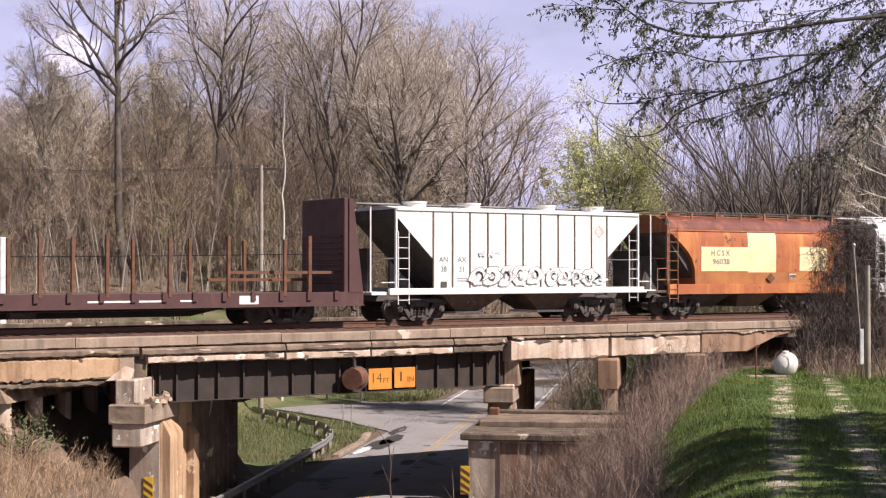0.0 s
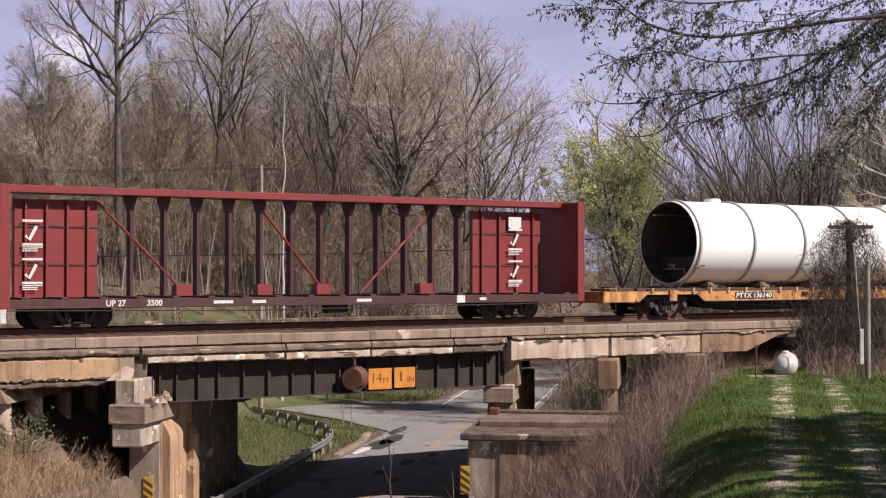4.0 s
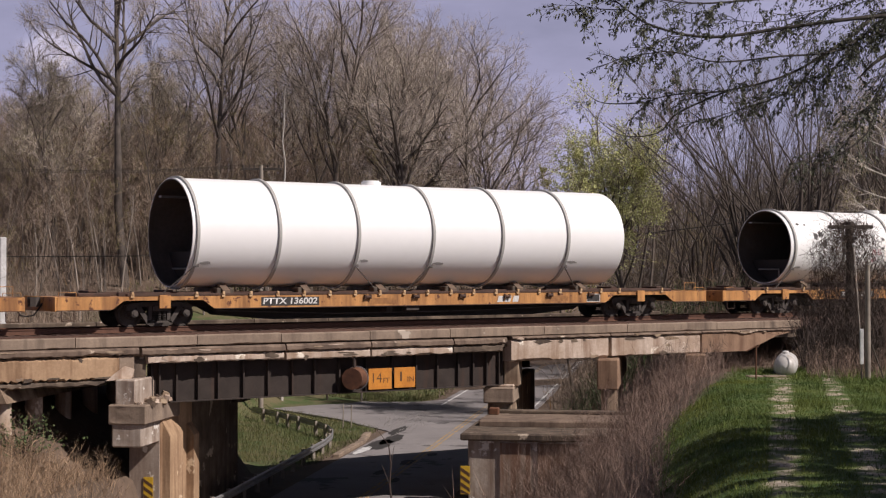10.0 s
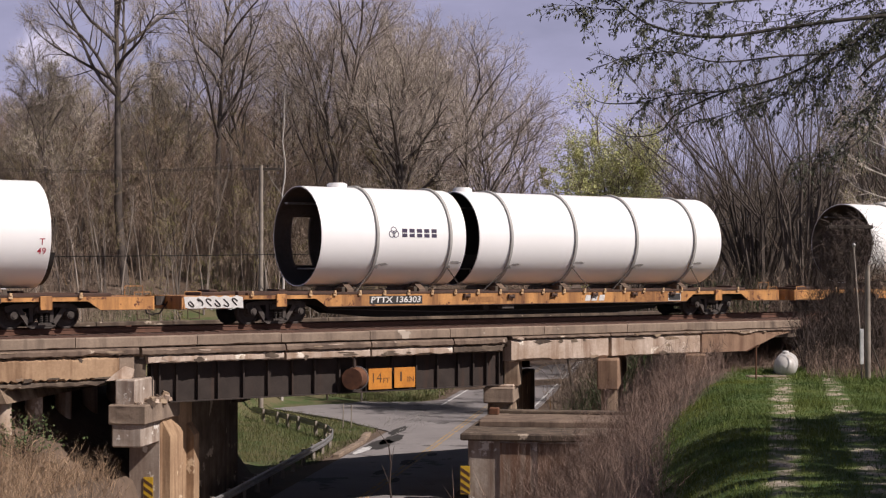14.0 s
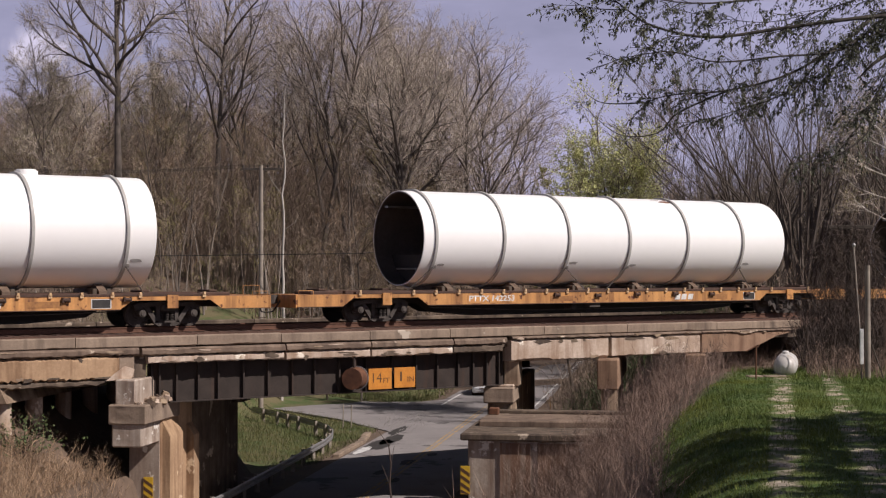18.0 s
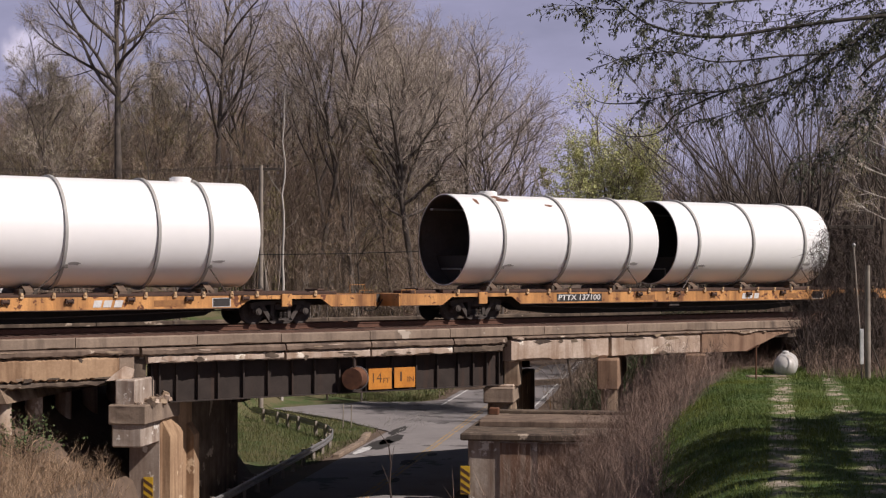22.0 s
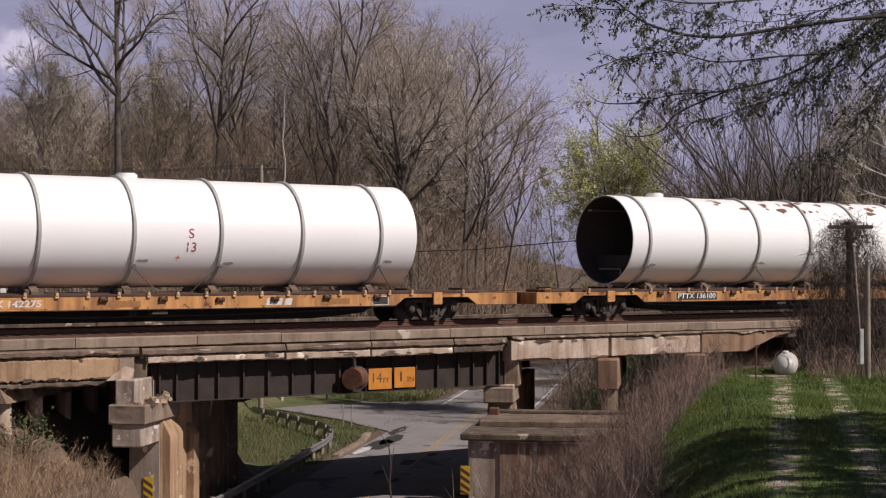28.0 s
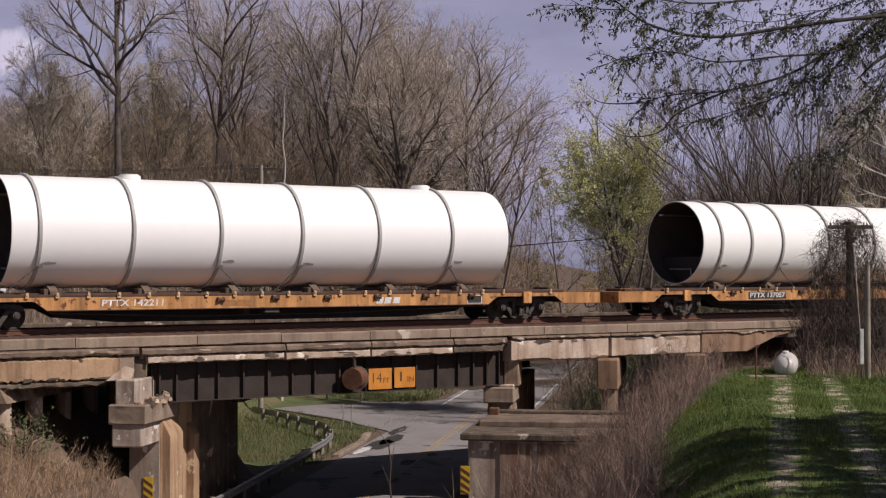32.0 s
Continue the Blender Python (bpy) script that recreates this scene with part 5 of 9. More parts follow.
def posted_hopper():
    q0 = 29.85
    car, wh = start_wagon("hopper_wagon", q0, "white ribbed covered hopper wagon with sprayed marks")
    L = lambda v: v - q0
    zt = 4.03
    a, b, a2, b2 = L(28.63), L(39.85), L(30.2), L(38.26)
    outline = [(a, zt), (a, 3.72), (a2, 2.2), (a2, 1.18), (b2, 1.18), (b2, 2.3), (b, 3.72), (b, zt)]
    for s in (-1, 1):
        part("side_sheet", Mesh().prism(outline, "y", s * 1.50, s * 1.46), HOPW, car, smooth=0)
        part("side_sill", Mesh().box(L(28.3), L(40.1), s * 1.52 - 0.05, s * 1.52 + 0.05, 0.96, 1.185, 0.01), HOPW, car, smooth=0)
        part("top_rail", Mesh().box(a, b, s * 1.50 - 0.05, s * 1.50 + 0.04, zt - 0.10, zt + 0.02, 0.01), HOPW, car, smooth=0)
        for x in (30.18, 31.01, 31.78, 32.58, 33.38, 34.19, 35.01, 35.85, 36.64, 37.47, 38.24):
            part("side_post", Mesh().box(L(x) - 0.028, L(x) + 0.028, s * 1.5 - 0.035, s * 1.5 + 0.035, 1.18, zt - 0.10, 0.008), SADDLE, car, smooth=0)
    for x, xx, s in ((a, L(31.3), -1), (b, L(37.1), 1)):
        # the end sheet's shade is given as a dark base colour
        part("slope_sheet", Mesh().prism([(x, zt - 0.05), (x, 3.65), (xx, 1.15), (xx + 0.1 * -s, 1.15), (x - 0.14 * s, zt - 0.05)], "y", -1.44, 1.44), ENDDARK, car, "sloping end sheet coloured dark for shade", smooth=0)
        end_frame(car, x, s, HOPW, zt)
        part("end_platform", Mesh().box(min(x, x + s * 1.0), max(x, x + s * 1.0), -1.45, 1.45, 0.95, 1.06, 0.01), HOPW, car, smooth=0)
        part("end_brace", Mesh().box(x + s * 0.5 - 0.1, x + s * 0.5 + 0.1, -0.5, 0.5, 1.06, 2.6), ENDDARK, car, smooth=0)
        ladder(car, x + (0.05 if s < 0 else -0.50), 0.45, 0.62, 3.2, -1.53, HOPW, 7)
        ladder(car, x + s * 0.9, 0.02, 1.0, zt, -1.2, HOPW, 1, "corner_rail")
    part("roof", Mesh().prism([(-1.5, zt - 0.02), (-0.6, zt + 0.09), (0.6, zt + 0.09), (1.5, zt - 0.02), (1.5, zt - 0.08), (-1.5, zt - 0.08)], "x", a, b), HOPW, car, smooth=0)
    for x in (30.0, 32.4, 35.9, 38.3):
        part("roof_hatch", Mesh().rod((L(x), -0.55, zt), (L(x), -0.55, zt + 0.22), 0.42, seg=20).rod((L(x), -0.55, zt + 0.22), (L(x), -0.55, zt + 0.27), 0.46, seg=20), HOPW, car)
        part("roof_hatch", Mesh().rod((L(x) + 0.6, 0.55, zt), (L(x) + 0.6, 0.55, zt + 0.2), 0.42, seg=20), HOPW, car)
    part("running_board", Mesh().box(L(27.7), L(40.6), -0.3, 0.3, zt + 0.16, zt + 0.2).box(L(31), L(31.9), -1.3, -0.8, zt + 0.13, zt + 0.16).box(L(33.9), L(35.0), -1.3, -0.8, zt + 0.13, zt + 0.16), GALV, car, smooth=0)
    for x in (32.2, 35.95):
        part("hopper_bottom", Mesh().add([(L(x) - 1.5, -1.2, 0.98), (L(x) + 1.5, -1.2, 0.98), (L(x) + 1.5, 1.2, 0.98), (L(x) - 1.5, 1.2, 0.98), (L(x) - 0.45, -0.7, 0.30), (L(x) + 0.45, -0.7, 0.30), (L(x) + 0.45, 0.7, 0.30), (L(x) - 0.45, 0.7, 0.30)], [(0, 1, 5, 4), (1, 2, 6, 5), (2, 3, 7, 6), (3, 0, 4, 7), (4, 5, 6, 7), (0, 3, 2, 1)]), SADDLE, car, smooth=0)
        part("outlet_gate", Mesh().box(L(x) - 0.65, L(x) + 0.65, -0.9, 0.9, 0.24, 0.32, 0.01), HOPW, car, smooth=0)
        part("sprayed_mark", ribbon([(L(x) - 0.2, -1.0, 0.62), (L(x), -1.0, 0.78), (L(x) + 0.15, -1.0, 0.62), (L(x) + 0.25, -1.0, 0.8)], 0.06), SPRAYD, car, smooth=0)
    part("centre_sill", Mesh().box(L(27.6), L(40.4), -0.3, 0.3, 0.72, 0.97), ENDDARK, car, smooth=0)
    for t, x, z in (("AN", 30.62, 2.20), ("AX", 31.42, 2.20), ("38", 30.62, 1.85), ("31", 31.42, 1.85)):
        letters(t, 0.20, SPRAYD, car, lambda u, v, x=x, z=z: (L(x) + u, -1.505, z + v), bold=0.004)
    for z in (1.42, 1.50):
        part("stencil_line", Mesh().box(L(31.2), L(31.65), -1.505, -1.501, z, z + 0.035), SPRAYD, car, smooth=0)
    dm = Mesh()
    for k in range(4):
        aa, bb = k * math.pi / 2, (k + 1) * math.pi / 2
        for rr in (0.24, 0.12):
            p0, p1 = (rr * math.cos(aa), rr * math.sin(aa)), (rr * math.cos(bb), rr * math.sin(bb))
            p2, p3 = (p1[0] * 0.85, p1[1] * 0.85), (p0[0] * 0.85, p0[1] * 0.85)
            dm.add([(L(37.85) + p[0], -1.505, 3.3 + p[1]) for p in (p0, p1, p2, p3)], [(0, 1, 2, 3)])
    part("company_mark", dm, ORPEN, car, "faint red diamond mark", smooth=0)
    part("placard", Mesh().box(L(30.5), L(30.75), -1.53, -1.50, 1.2, 1.42), ENDDARK, car, smooth=0)
    graffiti(car, L(31.85), L(35.0), 1.22, 2.05, lambda z: -1.538, 5, 4, (HOPW, HOPW, SPRAYP), SPRAYD, SPRAY)
    graffiti(car, L(35.3), L(37.6), 1.22, 1.95, lambda z: -1.538, 4, 5, (HOPW, HOPW, SPRAYP), SPRAYD, SPRAY)
    graffiti(car, L(37.65), L(38.15), 1.25, 1.72, lambda z: -1.538, 1, 7, (HOPW,), SPRAY, SPRAYP)
    spray_marks(car, L(32.1), L(33.1), 2.3, 2.5, lambda z: -1.538, 5, 6, (SPRAYP, SPRAY))
    couplers(car, L(27.5), L(40.55))
    bogies(car, (0, L(37.85)), wh)
    done(car, q0, wh)


def smooth_hopper(q0, qa, qb, q_tr, body, sill, rail, label, kind):
    car, wh = start_wagon("hopper_wagon", q0, label)
    L = lambda v: v - q0
    a, b = L(qa), L(qb)
    prof = [(1.18, 1.50), (1.8, 1.56), (2.6, 1.58), (3.2, 1.55), (3.55, 1.46), (3.62, 1.42), (3.85, 1.18), (4.02, 0.72), (4.08, 0.0)]

    def yat(z):
        for (z0, y0), (z1, y1) in zip(prof, prof[1:]):
            if z <= z1:
                return y0 + (y1 - y0) * max(0, (z - z0) / (z1 - z0))
        return 0.0
    m = Mesh()
    K = 18
    xs = [a, a + 0.25, a + 0.6, a + 1.0, a + 1.25, a + 1.4, a + 1.5, a + 3, (a + b) / 2, b - 3, b - 1.2, b - 1.1, b - 0.95, b - 0.7, b - 0.35, b - 0.1, b]
    low = [3.35, 3.25, 2.95, 2.6, 2.3, 1.9, 1.18, 1.18, 1.18, 1.18, 1.18, 1.9, 2.3, 2.6, 2.95, 3.2, 3.3]
    for x, zl in zip(xs, low):
        ring = []
        for k in range(K + 1):
            z = zl + (4.08 - zl) * (1 - (1 - k / K) ** 1.6)
            ring.append((x, -yat(z), z))
        ring += [(x, -y, z) for (x, y, z) in reversed(ring[:-1])]
        m.v += ring
    nn = 2 * K + 1
    for i in range(len(xs) - 1):
        for k in range(nn):
            m.f.append((i * nn + k, i * nn + (k + 1) % nn, (i + 1) * nn + (k + 1) % nn, (i + 1) * nn + k))
    m.f += [tuple(range(nn)), tuple(range(len(xs) * nn - 1, (len(xs) - 1) * nn - 1, -1))]
    part("body", m, body, car, smooth=38)
    for s in (-1, 1):
        part("side_sill", Mesh().box(a - 0.05, b + 0.05, s * 1.53 - 0.05, s * 1.53 + 0.05, 0.86, 1.27, 0.012), sill, car, smooth=0)
        part("seam", Mesh().box(a + 0.1, b - 0.1, min(s * 1.48, s * 1.535), max(s * 1.48, s * 1.535), 3.40, 3.45, 0.008), body, car, smooth=0)
    for x, s, xi in ((a, -1, a + 1.9), (b, 1, b - 1.6)):
        # shade under the overhanging end is coloured into this sheet
        part("slope_sheet", Mesh().prism([(x - 0.02 * s, 3.9), (x - 0.02 * s, 3.2), (xi, 1.0), (xi - 0.12 * s, 1.0), (x - 0.2 * s, 3.9)], "y", -1.35, 1.35), ENDDARK, car, "sloping end sheet coloured dark for shade", smooth=0)
        end_frame(car, x, s, rail, 3.5, 1.25)
        part("end_platform", Mesh().box(min(x, x + s * 1.05), max(x, x + s * 1.05), -1.5, 1.5, 0.93, 1.02, 0.01), ENDDARK, car, smooth=0)
        part("bolster_web", Mesh().prism([(x + s * 0.5, 1.0), (x - s * 0.9, 1.0), (x - s * 0.3, 2.4), (x + s * 0.1, 2.4)], "y", -0.4, 0.4), ENDDARK, car, smooth=0)
        ladder(car, x - (0.0 if s < 0 else 0.45), 0.45, 0.55, 3.55, -1.60, rail, 8)
        part("roof_grab", Mesh().pipe([(x, -1.58, 3.5), (x - 0.08 * s, -1.5, 3.75), (x - 0.28 * s, -0.95, 4.2)], 0.025), rail, car, smooth=0)
        part("hand_rail", Mesh().pipe([(x + s * 0.05, -1.5, 1.0), (x + s * 0.55, -1.5, 1.0), (x + s * 0.55, -1.5, 1.9), (x + s * 0.05, -1.5, 1.9)], 0.018), rail, car, smooth=0)
        part("hand_rail", Mesh().pipe([(x + s * 0.6, -0.5, 1.0), (x + s * 0.6, -0.5, 2.2), (x + s * 0.6, 0.5, 2.2), (x + s * 0.6, 0.5, 1.0)], 0.02), rail, car, smooth=0)
    rb = Mesh().box(a - 0.75, b + 0.55, -0.98, -0.72, 4.18, 4.22).box(a - 0.75, b + 0.55, 0.72, 0.98, 4.18, 4.22).box(a - 0.75, a - 0.5, -0.98, 0.98, 4.18, 4.22).box(b + 0.3, b + 0.55, -0.98, 0.98, 4.18, 4.22)
    part("running_board", rb, rail if kind == "grey" else ENDDARK, car, smooth=0)
    for i in range(8):
        x = a + 0.4 + (b - a - 0.8) * i / 7
        part("board_bracket", Mesh().box(x - 0.03, x + 0.03, -1.0, -0.94, 3.88, 4.2), rail, car, smooth=0)
    for i in range(4):
        x = a + 1.5 + (b - a - 3) * i / 3
        part("roof_hatch", Mesh().rod((x, 0, 4.02), (x, 0, 4.15), 0.40, seg=18), HOPT if kind == "orange" else body, car)
    part("centre_sill", Mesh().box(a - 1.0, b + 0.7, -0.3, 0.3, 0.72, 0.95), ENDDARK, car, smooth=0)
    mid = (a + b) / 2
    for x in (mid - 2.6, mid, mid + 2.6):
        part("hopper_bottom", Mesh().add([(x - 1.25, -1.4, 1.0), (x + 1.25, -1.4, 1.0), (x + 1.25, 1.4, 1.0), (x - 1.25, 1.4, 1.0), (x - 0.6, -0.6, 0.32), (x + 0.6, -0.6, 0.32), (x + 0.6, 0.6, 0.32), (x - 0.6, 0.6, 0.32)], [(0, 1, 5, 4), (1, 2, 6, 5), (2, 3, 7, 6), (3, 0, 4, 7), (4, 5, 6, 7), (0, 3, 2, 1)]), SADDLE if x == mid else ENDDARK, car, smooth=0)
    ys = lambda z: -yat(z)

    def sheet(name, x0, x1, z0, z1, mm, lab=""):
        pm = Mesh()
        n = 10
        for i in range(n + 1):
            z = z0 + (z1 - z0) * i / n
            pm.v += [(x0, ys(z) - 0.006, z), (x1, ys(z) - 0.006, z)]
        pm.f = [(2 * i, 2 * i + 1, 2 * i + 3, 2 * i + 2) for i in range(n)]
        return part(name, pm, mm, car, lab, smooth=0)
    if kind == "orange":
        sheet("upper_panel", a + 0.05, b - 0.05, 3.46, 3.98, HOPT, "dark rusted upper panel")
        sheet("lower_panel", a + 1.55, b - 1.25, 1.28, 1.74, HOPY, "yellow-orange streaked lower panel")
        sheet("paint_patch", L(43.15), L(45.79), 1.79, 2.78, PATCHY, "cream paint patch")
        sheet("paint_patch", L(45.79), L(47.43), 1.68, 3.40, PATCHY, "cream paint patch")
        sheet("paint_patch", L(48.85), L(50.55), 1.80, 2.82, PATCHY, "cream paint patch")
        letters("H C S X", 0.22, SPRAYD, car, lambda u, v: (L(44.2) + u, ys(2.52 + v) - 0.012, 2.52 + v), bold=0.004)
        letters("96038", 0.22, SPRAYD, car, lambda u, v: (L(44.25) + u, ys(2.17 + v) - 0.012, 2.17 + v), bold=0.004, width=0.95)
        part("placard", Mesh().prism([(L(46.85), 1.5), (L(47.1), 1.3), (L(47.35), 1.5), (L(47.1), 1.7)], "y", -1.60, -1.565), RUST, car, smooth=0)
        sheet("data_box", L(48.25), L(48.65), 1.45, 1.68, LETW)
        sheet("data_box", L(48.29), L(48.61), 1.49, 1.64, SPRAYD)
    else:
        letters("SP", 0.33, SPRAYM, car, lambda u, v: (L(56.1) + u, ys(2.45 + v) - 0.008, 2.45 + v), bold=0.008)
        sheet("number_patch", L(55.75), L(57.4), 1.72, 2.12, SPRAY, "grey overpainted patch")
        letters("490", 0.25, SPRAYD, car, lambda u, v: (L(56.2) + u, ys(1.92 + v) - 0.012, 1.92 + v), bold=0.006)
        graffiti(car, L(55.4), L(60.1), 1.32, 1.95, ys, 9, 14, (SPRAYP, HOPG, SPRAY), SPRAYM, SPRAY)
        graffiti(car, L(60.1), L(64.2), 1.32, 2.45, ys, 6, 15, (SPRAYP, SPRAYP, HOPG), SPRAYM, SPRAY)
        spray_marks(car, L(60.3), L(64.1), 1.4, 2.3, lambda z: ys(z) - 0.008, 12, 16, (SPRAYP, SPRAY))
        for k in range(5):
            sheet("red_stripe", L(61.9 + k * 0.1), L(61.94 + k * 0.1), 2.7, 3.0, REDPEN)
        sheet("data_box", L(62.7), L(63.15), 1.45, 1.78, LETW)
        sheet("data_box", L(62.74), L(63.11), 1.49, 1.74, SPRAYD)
    couplers(car, a - 1.05, b + 0.75)
    bogies(car, (0, L(q_tr)), wh)
    done(car, q0, wh)


def centre_beam():
    q0 = 69.15
    car, wh = start_wagon("centre_beam_wagon", q0, "empty red centre-beam lumber wagon with open posts")
    L = lambda v: v - q0
    a, b = L(66.6), L(88.95)
    for s in (-1, 1):
        part("side_sill", Mesh().box(a, b, s * 1.5 - 0.05, s * 1.5 + 0.05, 0.64, 0.92, 0.01), MAROON, car, smooth=0)
    part("deck", Mesh().box(a, b, -1.45, 1.45, 0.86, 0.92), MAROON, car, smooth=0)
    for i in range(18):
        x = a + 0.8 + i * 1.23
        part("deck_riser", Mesh().box(x - 0.12, x + 0.12, -1.52, 1.52, 0.92, 0.99, 0.01), MAROON, car, smooth=0)
    for x, s in ((a, 1), (b - 0.14, -1)):
        bh = part("bulkhead", Mesh().box(x, x + 0.14, -1.52, 1.52, 0.9, 4.42, 0.02), REDP, car, smooth=0)
        for k in range(5):
            part("rib", Mesh().box(x - 0.05 if s > 0 else x + 0.14, x if s > 0 else x + 0.19, -1.4, 1.4, 1.2 + k * 0.72, 1.34 + k * 0.72), MAROON, bh, smooth=0)
        part("corner_post", Mesh().box(x - 0.02, x + 0.30, -1.56, -1.46, 0.64, 4.42, 0.01), REDP, bh, smooth=0)
    part("top_chord", Mesh().box(a, b, -0.55, 0.55, 4.22, 4.46, 0.02), REDP, car, smooth=0)
    for x0, x1 in ((L(67.5), L(70.2)), (L(84.9), L(88.1))):
        pn = part("centre_panel", Mesh().box(x0, x1, -0.10, 0.10, 0.95, 4.05, 0.01), REDP, car, smooth=0)
        for k in range(4):
            x = x0 + (x1 - x0) * (k + 0.5) / 4
            part("panel_stiffener", Mesh().box(x - 0.04, x + 0.04, -0.2, -0.10, 0.95, 4.05, 0.008), REDP, pn, smooth=0)
        for z in (2.0, 3.2):
            part("panel_rail", Mesh().box(x0, x1, -0.13, -0.10, z - 0.03, z + 0.03), MAROON, pn, smooth=0)
    for i in range(12):
        x = L(71.35) + i * 1.175
        # posts and gussets are painted as if in shadow, darker than the panels
        part("post", Mesh().box(x - 0.055, x + 0.055, -0.16, 0.16, 0.95, 4.25), BEAM_SHADE, car, smooth=0)
        part("gusset", Mesh().prism([(-0.16, 3.75), (0.16, 3.75), (0.45, 4.23), (-0.45, 4.23)], "x", x - 0.065, x + 0.065), BEAM_SHADE, car, smooth=0)
    for x in (72.9, 75.9, 78.2, 82.5):
        part("foot_plate", Mesh().box(L(x), L(x) + 0.55, -0.2, 0.2, 0.98, 1.35), REDP, car, smooth=0)
    for x, d in ((70.2, 3.1), (76.0, 2.6), (83.0, -3.0)):
        part("diagonal", Mesh().rod((L(x), -0.12, 4.0), (L(x) + d, -0.12, 1.0), 0.045, seg=6), REDP, car, smooth=0)
    part("lashing_cable", Mesh().pipe([(L(66.8), -1.56, 0.6), (L(75), -1.57, 0.5), (L(88), -1.56, 0.6)], 0.018).box(L(78), L(78.8), -1.3, -0.9, 0.35, 0.62), BLACK, car, smooth=0)
    letters("UP 27", 0.19, LETW, car, lambda u, v: (L(70.25) + u, -1.556, 0.78 + v), bold=0.006)
    letters("3500", 0.19, LETW, car, lambda u, v: (L(71.55) + u, -1.556, 0.78 + v), bold=0.006)
    for x, w in ((73.6, 0.7), (75.0, 0.5), (79.0, 0.6), (84.2, 0.3)):
        part("stencil_line", Mesh().box(L(x), L(x) + w, -1.556, -1.551, 0.74, 0.84), LETW, car, smooth=0)
    part("data_box", Mesh().box(L(83.2), L(83.55), -1.556, -1.551, 0.66, 0.92), LETW, car, smooth=0)
    # warning panels, unreadable lines as bars
    for x in (67.62, 86.4):
        for z0 in (1.15, 2.35):
            part("warning_mark", ribbon([(L(x) + 0.2, -0.215, z0 + 0.55), (L(x) + 0.32, -0.215, z0 + 0.42), (L(x) + 0.55, -0.215, z0 + 0.85)], 0.10), LETW, car, smooth=0)
            for k in range(5):
                zz = z0 + (0.98 if k == 0 else 0.30 - k * 0.06)
                part("warning_line", Mesh().box(L(x) + 0.1, L(x) + (0.75 if k < 3 else 0.6), -0.215, -0.212, zz, zz + (0.07 if k < 2 else 0.03)), LETW, car, smooth=0)
    part("shield_mark", Mesh().prism([(L(86.5), 3.45), (L(86.8), 3.35), (L(87.1), 3.45), (L(87.1), 3.85), (L(86.5), 3.85)], "y", -0.216, -0.212), LETW, car, "white shield mark", smooth=0)
    couplers(car, a - 0.2, b + 0.2)
    bogies(car, (0, L(86.13)), wh)
    done(car, q0, wh)


bulkhead_flat()
posted_hopper()
smooth_hopper(42.4, 41.4, 51.92, 50.3, HOPO, HOPO, RAILO, "rust-orange covered hopper wagon with cream patches", "orange")
smooth_hopper(55.15, 53.85, 65.42, 63.6, HOPG, HOPG, HOPG, "grimy white covered hopper wagon with sprayed marks", "grey")
centre_beam()

# ---- trees ----
TWIG = mat("twigs", (0.34, 0.26, 0.195), (0.22, 0.16, 0.115), 0.95, scale=0.3, fine=4, bump=0, rand=0.28, island=True)
TWIGD = mat("dark_twigs", (0.085, 0.06, 0.048), (0.05, 0.036, 0.03), 0.95, scale=0.3, fine=4, bump=0, rand=0.2)
BUDLEAF = mat("young_leaves", (0.80, 0.79, 0.34), (0.66, 0.67, 0.26), 0.7, scale=0.4, fine=5, bump=0, rand=0.2)
BUDBROWN = mat("red_brown_buds", (0.40, 0.23, 0.11), (0.30, 0.20, 0.09), 0.8, scale=0.3, fine=4, bump=0, rand=0.25)
PALEBARK = mat("pale_bark", (0.72, 0.67, 0.60), (0.52, 0.47, 0.41), 0.9, scale=1.0, fine=10, bump=0.3, rand=0.15)
TWIGM = mat("grey_twigs", (0.22, 0.18, 0.145), (0.13, 0.105, 0.085), 0.95, scale=0.3, fine=4, bump=0, rand=0.25, island=True)
BOUGH = mat("dark_bough", (0.055, 0.045, 0.038), (0.032, 0.026, 0.022), 0.95, scale=2, fine=20, bump=0.4)
DARKLEAF = mat("dull_green_leaves", (0.12, 0.125, 0.075), (0.075, 0.08, 0.05), 0.7, scale=2, fine=9, bump=0, rand=0.1)


def sliver(m, pts, w, r):
    """A flat tapering ribbon through pts, turned at random."""
    k = len(m.v)
    n = len(pts)
    d = (pts[-1] - pts[0])
    if d.length < 1e-5:
        return
    s = d.orthogonal().normalized()
    s.rotate(Matrix.Rotation(r.uniform(0, 6.28), 3, d.normalized()))
    for i, p in enumerate(pts[:-1]):
        ww = w * (1 - 0.8 * i / (n - 1))
        m.v += [tuple(p - s * ww), tuple(p + s * ww)]
    m.v.append(tuple(pts[-1]))
    for i in range(n - 2):
        m.f.append((k + 2 * i, k + 2 * i + 1, k + 2 * i + 3, k + 2 * i + 2))
    m.f.append((k + 2 * (n - 2), k + 2 * (n - 2) + 1, k + 2 * (n - 1)))


def leaflet(m, c, size, r, drop=0.0, slim=0.3):
    u = Vector((r.gauss(0, 1), r.gauss(0, 1), r.gauss(0, 1) - drop)).normalized() * size * r.uniform(0.6, 1.3)
    w = u.orthogonal().normalized()
    w.rotate(Matrix.Rotation(r.uniform(0, 6.28), 3, u.normalized()))
    w *= size * slim
    if drop:
        m.add([c, c + u * 0.5 + w, c + u, c + u * 0.5 - w], [(0, 1, 2, 3)])
    else:
        m.add([c - w, c + w, c + u * 1.1], [(0, 1, 2)])


